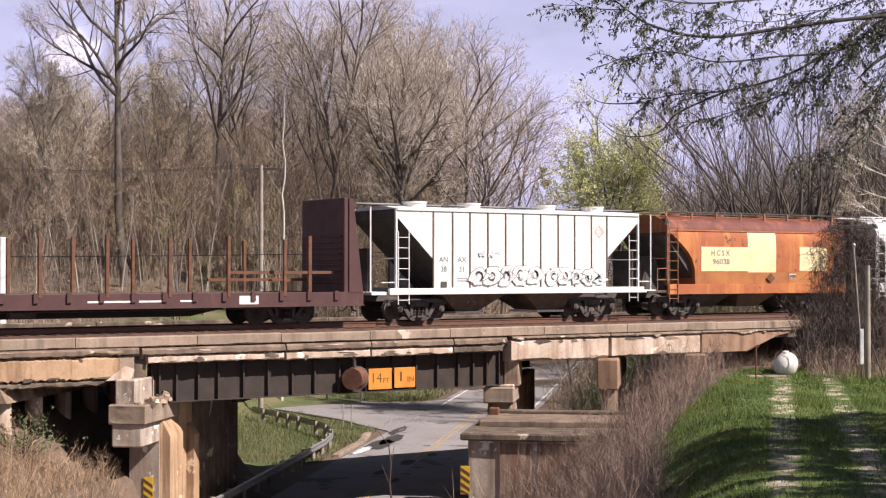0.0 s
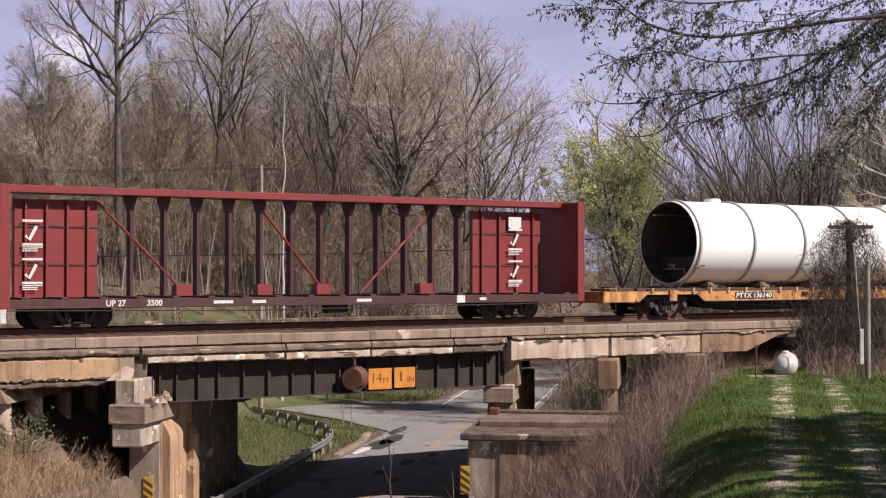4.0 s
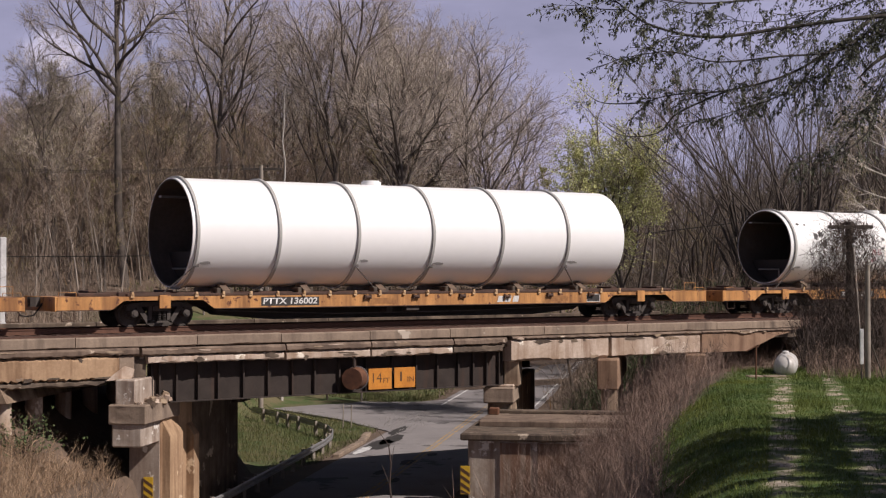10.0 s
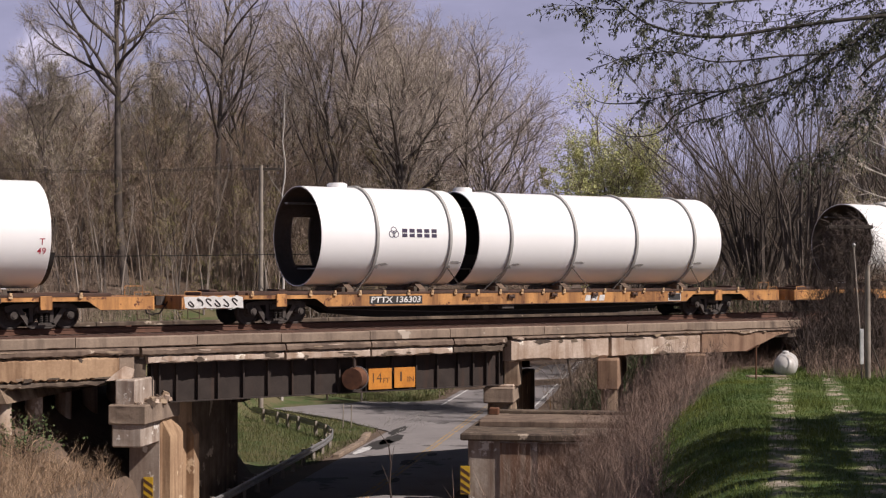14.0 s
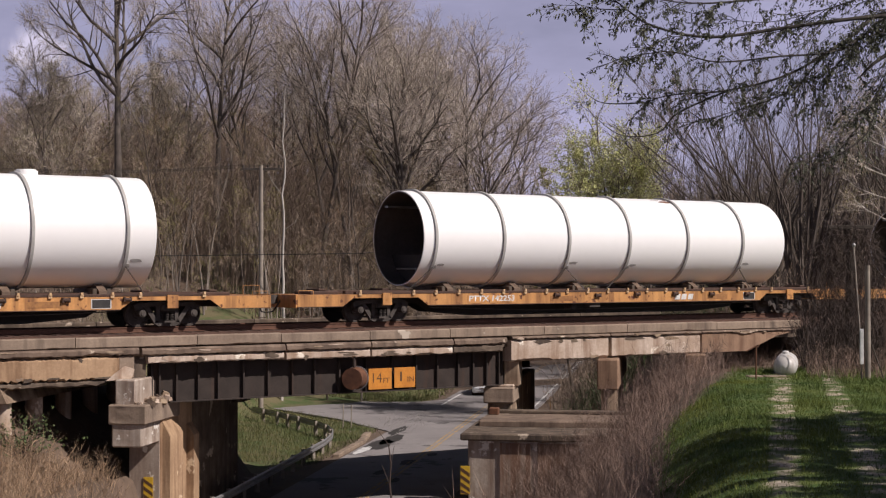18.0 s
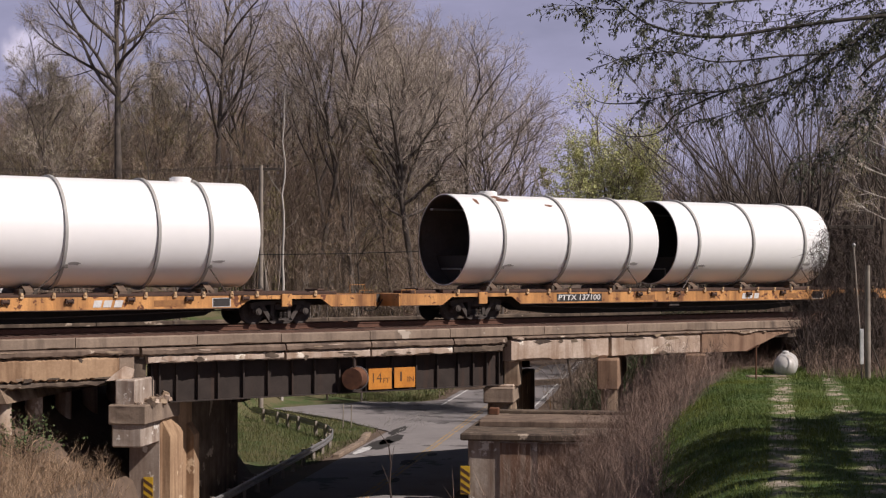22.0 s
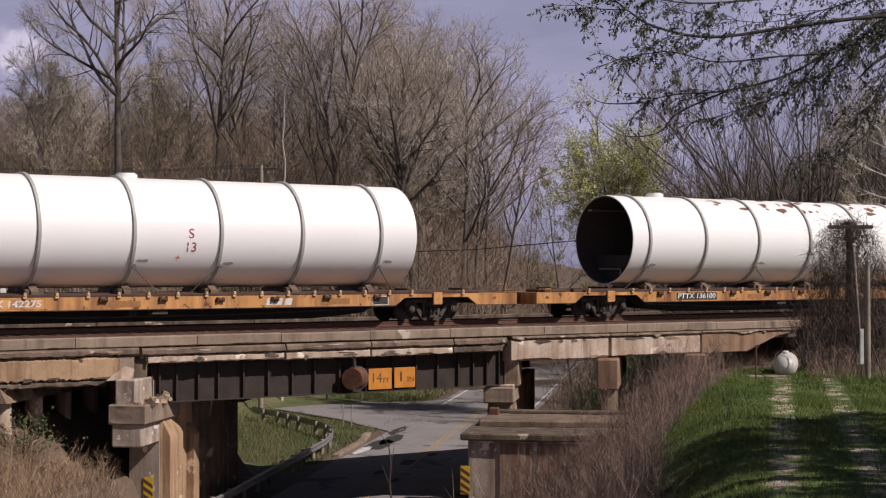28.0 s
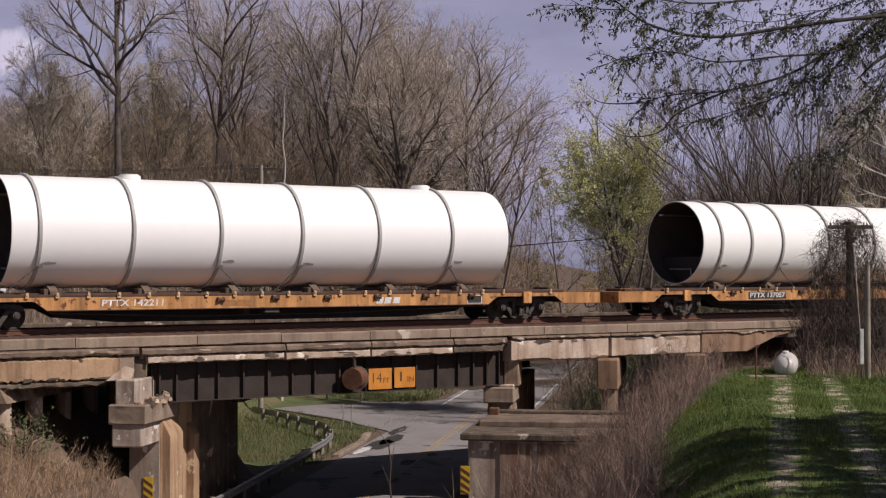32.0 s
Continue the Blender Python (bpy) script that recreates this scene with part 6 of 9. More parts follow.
def bare_tree(seed, height, crown=0.26, low=0.3, limbs=14, sub=6, fine=5, twigs=6, leaf=None, stems=1, r0=None, tw_w=0.011, open_=62, wob=0.13, fat=0.42):
    """Trunk and limbs, a crown of fine twigs, and buds or young leaves, as three meshes. crown: its half width over the height."""
    r = random.Random(seed)
    wood, shoots, leaves = Mesh(), Mesh(), Mesh()
    base_r = r0 or height * 0.0085

    def bent(p, d, ln, n, w, rise):
        pts, dd = [p.copy()], d.copy()
        for i in range(n):
            dd = (dd + Vector((r.gauss(0, w), r.gauss(0, w), r.gauss(rise, w * 0.6)))).normalized()
            pts.append(pts[-1] + dd * ln / n)
        return pts

    def along(pts, f):
        n = len(pts) - 1
        j = min(n - 1, int(f * n))
        return pts[j].lerp(pts[j + 1], f * n - j), (pts[j + 1] - pts[j]).normalized()

    def limb(pts, ra, rb, seg):
        n = len(pts) - 1
        for i in range(n):
            wood.rod(pts[i], pts[i + 1], ra + (rb - ra) * i / n, ra + (rb - ra) * (i + 1) / n, seg, caps=False)

    def aside(d, most):
        s = d.orthogonal().normalized()
        s.rotate(Matrix.Rotation(r.uniform(0, 6.28), 3, d))
        return (d + s * r.uniform(0.35, most) + Vector((0, 0, 0.12))).normalized()

    for s in range(stems):
        sd = 0.04 if stems == 1 else 0.30
        o = 0.0 if stems == 1 else 0.3
        hh = height * (r.uniform(0.75, 1) if stems > 1 else 1)
        rad = base_r * (0.6 if stems > 1 else 1)
        trunk = bent(Vector((r.uniform(-o, o), r.uniform(-o, o), -0.4)), Vector((r.gauss(0, sd), r.gauss(0, sd), 1)).normalized(), hh, 8, 0.05, 0.03)
        limb(trunk, rad, rad * 0.14, 7)
        turn = r.uniform(0, 6.28)
        for i in range(limbs):
            fc = (i + r.random() * 0.9) / limbs
            f = min(0.985, low + (1 - low) * fc)
            p, here = along(trunk, f)
            turn += 2.4 + r.uniform(-0.5, 0.5)
            ang = radians(open_ * (1 - 0.62 * fc) + r.uniform(-9, 9))
            d = Vector((math.cos(turn) * math.sin(ang), math.sin(turn) * math.sin(ang), math.cos(ang)))
            ln = height * crown * (0.55 + 0.75 * math.sin(math.pi * min(1, 0.2 + 0.72 * fc))) * r.uniform(0.75, 1.2)
            pts = bent(p, d, ln, 5, wob, 0.05)
            ra = min(rad * (1 - 0.86 * f) * 0.8, rad * fat * r.uniform(0.5, 1) * (1.1 - 0.6 * fc))
            limb(pts, ra, ra * 0.25, 5)
            for j in range(sub):
                g = 0.22 + 0.77 * (j + r.random()) / sub
                p2, h2 = along(pts, min(g, 0.995))
                l2 = ln * r.uniform(0.3, 0.5) * (1.15 - 0.45 * g)
                pts2 = bent(p2, aside(h2, 1.0), l2, 2, wob * 1.1, 0.07)
                limb(pts2, ra * 0.36, ra * 0.12, 3)
                for k in range(fine):
                    p3, h3 = along(pts2, r.uniform(0.15, 1) * 0.995)
                    l3 = l2 * r.uniform(0.35, 0.6)
                    pts3 = bent(p3, aside(h3, 1.0), l3, 2, 0.16, 0.07)
                    sliver(shoots, pts3, tw_w * 1.25, r)
                    for q in range(twigs):
                        p4, h4 = along(pts3, r.uniform(0.1, 1) * 0.995)
                        e = p4 + aside(h4, 1.2) * (l3 * r.uniform(0.3, 0.7) + 0.15)
                        sliver(shoots, [p4, e], tw_w * 0.8, r)
                        if leaf:
                            for _ in range(int(leaf[1] + r.random())):
                                leaflet(leaves, p4.lerp(e, r.uniform(0.2, 1.05)), leaf[0], r)
    return wood, shoots, leaves


def make_tree(name, label, meshes, leafmat, m, group, barkmat=None, twigmat=None):
    wood, crown, leaves = meshes
    t = empty(name, m, label, "tree", group)
    part("trunk", wood, barkmat or BARK, t, smooth=60)
    part("crown", crown, twigmat or TWIG, t, smooth=0)
    if leaves.v:
        part("leaves", leaves, leafmat, t, smooth=0)
    return t


def at_view(px, dist, sink=0.0):
    """A spot on the land: px across a picture 1568 wide, dist metres ahead of the viewer."""
    s = (px - 784) / 2697.0 * dist
    x = EYE.x + math.sin(AZ) * dist + math.cos(AZ) * s
    y = EYE.y + math.cos(AZ) * dist - math.sin(AZ) * s
    return x, y, land(x, y) - sink


def ahead(px, py, dist):
    """A point seen in that direction at that distance ahead."""
    right = Vector((math.cos(AZ), -math.sin(AZ), 0))
    return EYE + (VIEW + right * ((px - 784) / 2697.0) + right.cross(VIEW) * ((441 - py) / 2697.0)) * dist


def planted(t, px, dist, sc, turn):
    x, y, z = at_view(px, dist)
    a, c = ac(x, y)
    if -30 < c < 7 and y < 44 or abs(c) < 5.5 and a < 120:
        return None
    return copy_thing(t, Matrix.Translation((x, y, z)) @ Matrix.Rotation(turn, 4, "Z") @ Matrix.Diagonal((sc, sc, sc, 1)))


OLIVE = mat("olive_buds", (0.35, 0.32, 0.085), (0.25, 0.235, 0.065), 0.8, scale=0.3, fine=4, bump=0, rand=0.25)
TWIGT = mat("tan_grey_twigs", (0.57, 0.485, 0.41), (0.40, 0.335, 0.275), 0.95, scale=0.3, fine=4, bump=0, rand=0.2, island=True)
GREYBUD = mat("grey_olive_buds", (0.44, 0.40, 0.21), (0.34, 0.31, 0.16), 0.8, scale=0.3, fine=4, bump=0, rand=0.2)
STEMBARK = mat("pale_stems", (0.34, 0.29, 0.24), (0.22, 0.18, 0.15), 0.9, scale=1.0, fine=10, bump=0.3, rand=0.3)
BARKD = mat("dark_bark", (0.165, 0.135, 0.112), (0.09, 0.072, 0.06), 0.95, scale=1.2, fine=18, bump=0.6, dist=0.02, rand=0.3)


def grown(seed, height, limbs, r0, n2=8, n3=7, n4=8, tw=0.0075, leaf=None, wob=0.15, rise=0.06, start=0.4, lean=0.0, open2=1.05, reach=1.0):
    """A tree whose trunk carries limbs (height as a share, offset right, away and up, in metres); finer wood grows on them."""
    r = random.Random(seed)
    wood, shoots, leaves = Mesh(), Mesh(), Mesh()

    def bent(p, d, ln, n, w, up):
        pts, dd = [p.copy()], d.normalized()
        for i in range(n):
            dd = (dd + Vector((r.gauss(0, w), r.gauss(0, w), r.gauss(up, w * 0.6)))).normalized()
            pts.append(pts[-1] + dd * ln / n)
        return pts

    def along(pts, f):
        n = len(pts) - 1
        j = min(n - 1, int(f * n))
        return pts[j].lerp(pts[j + 1], f * n - j), (pts[j + 1] - pts[j]).normalized()

    def tube(pts, ra, rb, seg):
        n = len(pts) - 1
        for i in range(n):
            wood.rod(pts[i], pts[i + 1], ra + (rb - ra) * i / n, ra + (rb - ra) * (i + 1) / n, seg, caps=False)

    def aside(d, most, lift):
        q = d.orthogonal().normalized()
        q.rotate(Matrix.Rotation(r.uniform(0, 6.28), 3, d))
        return (d + q * r.uniform(0.45, 1.0) * most + Vector((0, 0, lift))).normalized()

    def twiggy(pts, ln, ra, f0, count):
        for j in range(count):
            f = min(0.995, f0 + (1 - f0) * (j + r.random()) / count)
            p2, h2 = along(pts, f)
            l2 = ln * r.uniform(0.28, 0.5) * (1.25 - 0.65 * f) + 0.25
            q2 = bent(p2, aside(h2, open2, 0.06), l2, 3, wob, rise * 0.5)
            tube(q2, max(0.012, ra * 0.42 * (1.1 - 0.6 * f)), 0.009, 3)
            for k in range(n3):
                p3, h3 = along(q2, min(0.995, 0.2 + 0.8 * (k + r.random()) / n3))
                l3 = l2 * r.uniform(0.28, 0.5) + 0.15
                q3 = bent(p3, aside(h3, 1.0, 0.06), l3, 2, 0.16, 0.03)
                sliver(shoots, q3, tw * 1.3, r)
                for q in range(n4):
                    p4, h4 = along(q3, r.uniform(0.1, 1) * 0.995)
                    e = p4 + aside(h4, 1.1, 0.06) * (l3 * r.uniform(0.35, 0.75) + 0.15)
                    sliver(shoots, [p4, e], tw, r)
                    if leaf:
                        for _ in range(int(leaf[1] + r.random())):
                            leaflet(leaves, p4.lerp(e, r.uniform(0.2, 1.1)), leaf[0], r)

    trunk = bent(Vector((0, 0, -0.4)), Vector((lean, r.gauss(0, 0.03), 1)), height + 0.4, 10, 0.045, 0.04)
    tube(trunk[:6], r0, r0 * 0.62, 9)
    tube(trunk[5:], r0 * 0.62, r0 * 0.10, 7)
    twiggy(trunk, height * 0.55, r0 * 0.5, max(0.45, start), n2 + 3)
    for f, dx, dy, dz in limbs:
        p, h = along(trunk, f)
        d = Vector((dx, dy, dz)) * reach
        ln = d.length
        side = d.normalized() + Vector((dx, dy, 0)).normalized() * 0.15
        pts = bent(p, side, ln, 7, wob, rise)
        ra = min(r0 * 0.48, r0 * (0.17 + 0.04 * ln))
        tube(pts, ra, 0.018, 6)
        twiggy(pts, ln * 0.9, ra, 0.22, n2)
    return wood, shoots, leaves


def limbs_round(seed, count, f0, height, spread, steep):
    """Limbs set round a trunk at even turns, shorter towards the top."""
    r = random.Random(seed)
    out, turn = [], r.uniform(0, 6.28)
    for i in range(count):
        g = i / count
        turn += 2.4 + r.uniform(-0.4, 0.4)
        h = height * spread * (1.1 - 0.65 * g) * r.uniform(0.75, 1.15)
        out.append((f0 + (0.93 - f0) * g, math.cos(turn) * h, math.sin(turn) * h, h * steep * r.uniform(0.8, 1.25) + height * 0.05))
    return out


FACING = Matrix.Rotation(-AZ, 4, "Z")
TALL, SLIM, SMALL = [], [], []
GRP = "trees on the hill"
LIMBS_A = ((0.50, -2.4, -0.8, 7.2), (0.48, -5.4, 0.8, 6.0), (0.53, 1.9, 0.9, 6.8), (0.56, 3.4, -1.2, 3.2), (0.46, 2.0, 0.5, 1.2), (0.52, -4.6, -0.5, 2.6), (0.62, -5.0, 1.0, 3.6), (0.60, 3.6, 1.2, 4.2), (0.66, 0.6, -3.0, 4.6), (0.68, -0.6, 3.0, 4.4), (0.72, 2.6, -1.0, 4.6), (0.74, -3.2, 0.6, 4.6))
LIMBS_G = ((0.60, -1.7, 0.8, 6.6), (0.61, 1.0, -0.9, 7.6), (0.62, 3.4, 0.6, 5.6), (0.58, 5.0, -0.6, 2.6), (0.54, 4.2, 0.4, 0.9), (0.54, -2.6, -0.4, 1.2), (0.59, -3.2, 0.8, 4.6), (0.64, 2.3, 1.6, 6.8), (0.66, -0.4, -2.8, 5.2), (0.70, 3.8, -0.8, 3.6), (0.72, -2.4, 1.4, 4.6), (0.57, 1.6, 3.4, 3.6))
# height, limbs, trunk, buds, wobble, upward bend, where the twigs begin
KINDS = ((28.5, LIMBS_A, 0.33, (0.065, 1.5), 0.17, 0.035, 0.5, "tall spreading tree with a haze of pale olive buds"),
         (23.0, LIMBS_G, 0.34, (0.06, 0.5), 0.22, 0.04, 0.58, "big crooked leafless tree with spreading grey limbs"),
         (25.0, limbs_round(3, 9, 0.52, 25, 0.13, 2.2), 0.22, (0.06, 0.6), 0.12, 0.05, 0.5, "tall slender tree with upswept grey limbs"),
         (24.0, limbs_round(8, 10, 0.45, 24, 0.20, 1.3), 0.26, (0.06, 0.6), 0.19, 0.04, 0.42, "tall leafless tree with a grey-brown crown"),
         (15.0, limbs_round(12, 10, 0.28, 15, 0.24, 1.3), 0.16, (0.06, 1.9), 0.15, 0.05, 0.28, "middling tree with a round crown of pale olive buds"))
for k, (h, lm, tr, lf, wb, rs, st, words) in enumerate(KINDS):
    TALL.append(make_tree("bare_tree", words, grown(170 + k, h, lm, tr, 10, 8, (8, 6, 7, 6, 8)[k], 0.010, lf, wb, rs, st, reach=(1.35, 1.3, 1.2, 1.25, 1.0)[k]), GREYBUD, pose(*at_view((222, 752, 562, 380, 96)[k], (106, 110, 112, 113, 110)[k])) @ FACING, GRP, twigmat=TWIGT, barkmat=BARKD))
for k, (h, cr, lo, lf) in enumerate(((19, 0.13, 0.40, None), (17, 0.17, 0.32, (0.06, 0.8)), (20, 0.12, 0.45, None), (16, 0.20, 0.25, (0.06, 1.6)))):
    SLIM.append(make_tree("bare_tree", "slender leafless tree on the wooded hill" if not lf else "slender tree with brown-green buds on the hill", bare_tree(270 + k, h, cr, lo, 12, 5, 5, 5, lf, r0=0.12, tw_w=0.011, open_=46), BUDBROWN if k == 1 else OLIVE, pose(*at_view(100 + 200 * k, 112 + 3 * k)), GRP, twigmat=(TWIG, TWIGM, TWIGT, TWIG)[k]))
for k, (h, cr, lf) in enumerate(((9, 0.26, None), (8, 0.28, (0.06, 1.6)), (11, 0.24, (0.06, 0.9)))):
    SMALL.append(make_tree("young_tree", "young bare tree at the foot of the hill" if not lf else "young tree with fresh olive buds", bare_tree(370 + k, h, cr, 0.15, 11, 5, 5, 5, lf, r0=0.07, tw_w=0.011, open_=50), OLIVE if k == 1 else BUDBROWN, pose(*at_view(60 + 260 * k, 93 + 2 * k)), GRP))
STEM = make_tree("young_tree", "thin pale-stemmed young tree on the hill", bare_tree(391, 10, 0.10, 0.45, 9, 4, 4, 4, None, r0=0.075, tw_w=0.010, open_=46), OLIVE, pose(*at_view(640, 97)), GRP, barkmat=STEMBARK)
fr = random.Random(21)
# how high the woods' outline stands, along the view
OUTLINE = ((-60, 260), (0, 215), (60, 150), (110, 100), (150, 60), (250, 20), (520, 40), (800, 20), (850, 90), (900, 160), (950, 215), (1000, 265), (1080, 330), (1700, 300))


def outline(px):
    for (x0, y0), (x1, y1) in zip(OUTLINE, OUTLINE[1:]):
        if px <= x1:
            return y0 + (y1 - y0) * (px - x0) / (x1 - x0)
    return 300


TOPS = {}


def topped(t, px, dist, ytop, most=1.3, turn=None):
    """A tree of kind t at that place, its top that high in the view."""
    x, y, z = at_view(px, dist)
    if t.name not in TOPS:
        TOPS[t.name] = max(v.co.z for o in t.children for v in o.data.vertices)
    h = TOPS[t.name]
    return planted(t, px, dist, min(most, max(0.3, (EYE.z + (480 - ytop) / 2697 * dist - z) / h)), fr.uniform(0, 6.28) if turn is None else turn)


for px, dist, k, top in ((50, 118, 4, 150), (8, 122, 4, 215), (150, 124, 3, 100), (-40, 120, 4, 240), (120, 128, 4, 80), (330, 128, 3, 45), (300, 118, 4, 95), (415, 124, 3, -30), (455, 116, 2, -20), (500, 132, 3, 45), (535, 138, 4, 95), (592, 116, 2, -55), (626, 115, 2, -45), (655, 126, 2, -10), (688, 119, 3, -15), (720, 130, 2, 0), (785, 130, 2, -5), (815, 126, 3, 20), (838, 136, 3, 60), (860, 146, 3, 100), (884, 150, 2, 130), (900, 152, 2, 155), (916, 154, 2, 180), (930, 158, 2, 200), (944, 160, 2, 218), (957, 163, 2, 240), (970, 166, 2, 262), (260, 132, 4, 60), (190, 136, 3, 40), (480, 146, 3, 10), (610, 146, 2, 5), (668, 142, 3, 5), (745, 148, 3, 10), (800, 150, 2, 10), (85, 138, 4, 120)):
    topped(TALL[k], px, dist, top)
for i in range(130):
    px = fr.uniform(-50, 975) if i < 92 else fr.uniform(700, 995)
    k = fr.randrange(4)
    low = 165 if px < 860 else outline(px) + 20
    topped(SLIM[k], px, (108 + 75 * ((i * 37 % 135) / 135)) if px < 780 else fr.uniform(128, 190), max(low, outline(px) + 20) + fr.uniform(0, 150), 1.0)
for px, dist, top in ((285, 106, 125), (310, 112, 150), (340, 110, 165), (625, 108, 115), (85, 110, 215), (40, 106, 235), (150, 104, 225), (470, 108, 190), (925, 150, 225), (700, 112, 220)):
    topped(SLIM[3], px, dist, top)
for i in range(84):
    planted(fr.choice(SMALL), fr.uniform(-50, 1000), 92 + 43 * (i / 84), fr.uniform(0.6, 1.1), fr.uniform(0, 6.28))
for i in range(70):
    planted(STEM, fr.uniform(-20, 880), 92 + 16 * (i / 70), fr.uniform(0.55, 1.15), fr.uniform(0, 6.28))
# white dead stems
for px, top, dist in ((499, 11.6, 95),):
    x, y, z = at_view(px, dist)
    t = empty("dead_tree", pose(x, y, z), "thin pale dead tree trunk on the hill", "tree", GRP)
    r = random.Random(px)
    m = Mesh()
    p = Vector((0, 0, -0.3))
    tall = top + 1.79 - z
    side = Vector((math.cos(-AZ), math.sin(-AZ), 0))
    for i in range(18):
        f = (i + 1) / 18
        q = Vector((0, 0, -0.3 + tall * f)) + side * (0.12 * f + r.uniform(-0.07, 0.07)) + Vector((r.uniform(-0.06, 0.06), r.uniform(-0.06, 0.06), 0))
        m.rod(p, q, 0.12 - 0.095 * (f - 1 / 18), 0.12 - 0.095 * f, 7, caps=False)
        p = q
        if i > 8 and i % 2:
            e = p + side * r.choice((-1, 1)) * r.uniform(0.35, 0.9) + Vector((0, r.uniform(-0.3, 0.3), r.uniform(0.4, 1.0)))
            k = e + (e - p) * 0.5 + Vector((0, 0, 0.35))
            m.rod(p, e, 0.018, 0.012, 5, caps=False)
            m.rod(e, k, 0.012, 0.005, 5, caps=False)
    part("trunk", m, PALEBARK, t, smooth=60)

# bright young tree and the spreading bare trees beyond the bridge's end
make_tree("willow_tree", "young spreading tree with fresh yellow-green leaves", grown(501, 16.0, ((0.42, -2.2, 0.3, 7.2), (0.42, 2.2, -0.3, 7.2), (0.50, -1.3, -0.6, 7.0), (0.50, 1.3, 0.6, 7.0), (0.55, -2.6, 0.5, 5.0), (0.55, 2.6, -0.5, 4.8), (0.45, 0.4, 1.8, 7.0), (0.45, -0.4, -1.8, 7.0), (0.60, -1.8, 1.0, 5.5), (0.60, 1.8, -1.0, 5.5), (0.62, 0.7, -0.9, 5.5), (0.62, -0.7, 0.9, 5.5), (0.50, -2.6, -1.0, 3.4), (0.50, 2.6, 1.0, 3.4), (0.36, -1.6, 1.2, 5.9), (0.36, 1.6, -1.2, 5.9)), 0.17, 9, 7, 6, 0.008, (0.10, 8), 0.13, 0.05, 0.3, reach=0.8), BUDLEAF, pose(*at_view(1116, 88)) @ FACING, "trees beyond the bridge", twigmat=TWIGT)
make_tree("willow_tree", "small round tree with dull yellow-green leaves", bare_tree(502, 13.5, 0.22, 0.2, 13, 5, 5, 5, (0.09, 5), r0=0.12), OLIVE, pose(*at_view(1015, 94)), "trees beyond the bridge")


def fan_tree(seed, height, stems, left, right, tw=0.0095, stool=6.3):
    """Many stems from one stool, arching out between two leans."""
    r = random.Random(seed)
    wood, shoots = Mesh(), Mesh()
    for i in range(stems):
        a = radians(left + (right - left) * (i + r.random()) / stems)
        b = radians(r.uniform(-22, 22))
        d = Vector((math.sin(a) * math.cos(b), math.sin(b), math.cos(a) * math.cos(b)))
        ln = height * r.uniform(0.72, 1.05)
        root = Vector((r.uniform(-0.5, 0.5), r.uniform(-0.6, 0.6), -0.3))
        p = Vector((r.uniform(-1.3, 1.3) + 1.3 * math.sin(a), r.uniform(-0.9, 0.9), stool + r.uniform(-1.8, 0.5)))
        wood.rod(root, p, 0.10, 0.07, 5, caps=False)
        dd, pts = (d + Vector((0, 0, 0.12))).normalized(), [p]
        for k in range(8):
            dd = (dd + Vector((math.sin(a) * 0.035 + r.gauss(0, 0.035), r.gauss(0, 0.04), 0.0))).normalized()
            pts.append(pts[-1] + dd * ln / 8)
        ra = r.uniform(0.03, 0.065)
        for k in range(8):
            wood.rod(pts[k], pts[k + 1], ra * (1 - 0.11 * k), ra * (0.89 - 0.11 * k), 5, caps=False)
        for k in range(16):
            f = 0.3 + 0.7 * (k + r.random()) / 16.1
            j = int(f * 8)
            q = pts[j].lerp(pts[j + 1], f * 8 - j)
            h = (pts[j + 1] - pts[j]).normalized()
            e = (h + Vector((r.gauss(0, 0.38), r.gauss(0, 0.38), 0.15))).normalized()
            l2 = ln * r.uniform(0.14, 0.3) * (1.3 - 0.7 * f)
            mid = q + e * l2 * 0.5 + Vector((r.gauss(0, 0.06), r.gauss(0, 0.06), 0))
            end = mid + (e + Vector((r.gauss(0, 0.15), r.gauss(0, 0.15), 0.12))).normalized() * l2 * 0.5
            sliver(shoots, [q, mid, end], tw * 1.7, r)
            for g in range(7):
                o = q.lerp(mid, r.random()) if g < 3 else mid.lerp(end, r.random())
                sliver(shoots, [o, o + (e + Vector((r.gauss(0, 0.45), r.gauss(0, 0.45), 0.15))).normalized() * l2 * r.uniform(0.25, 0.5)], tw, r)
    return wood, shoots, Mesh()


FAN = []
for k, (px, dist, h, n, lf, rt) in enumerate(((1340, 84, 10.2, 40, -56, 36), (1425, 78, 9.6, 24, -36, 44), (1240, 94, 7.6, 18, -40, 40))):
    FAN.append(make_tree("bare_tree", "spreading many-stemmed leafless tree beyond the bridge", fan_tree(520 + k, h, n, lf, rt), BUDBROWN, pose(*at_view(px, dist)) @ FACING, "trees beyond the bridge", twigmat=TWIGM, barkmat=BARK))
make_tree("bare_tree", "pale-limbed leafless tree beside the railway", grown(540, 14.0, ((0.42, -3.6, 0.3, 1.6), (0.48, -3.4, -0.6, 2.6), (0.55, -2.6, 0.6, 3.2), (0.50, 2.2, 0.8, 3.0), (0.62, -2.2, -0.8, 3.4), (0.66, 1.6, 0.4, 3.6), (0.36, -2.8, 0.5, 0.6), (0.58, -3.2, 0.2, 1.4)), 0.10, 7, 6, 6, 0.008, (0.06, 1.0), 0.26, 0.03, 0.45, reach=0.8), OLIVE, pose(*at_view(1592, 70)) @ FACING, "trees beyond the bridge", twigmat=TWIGT, barkmat=PALEBARK)
for px, dist, top in ((1112, 104, 118), (1138, 100, 100), (1160, 106, 130)):
    topped(SLIM[0], px, dist, top)
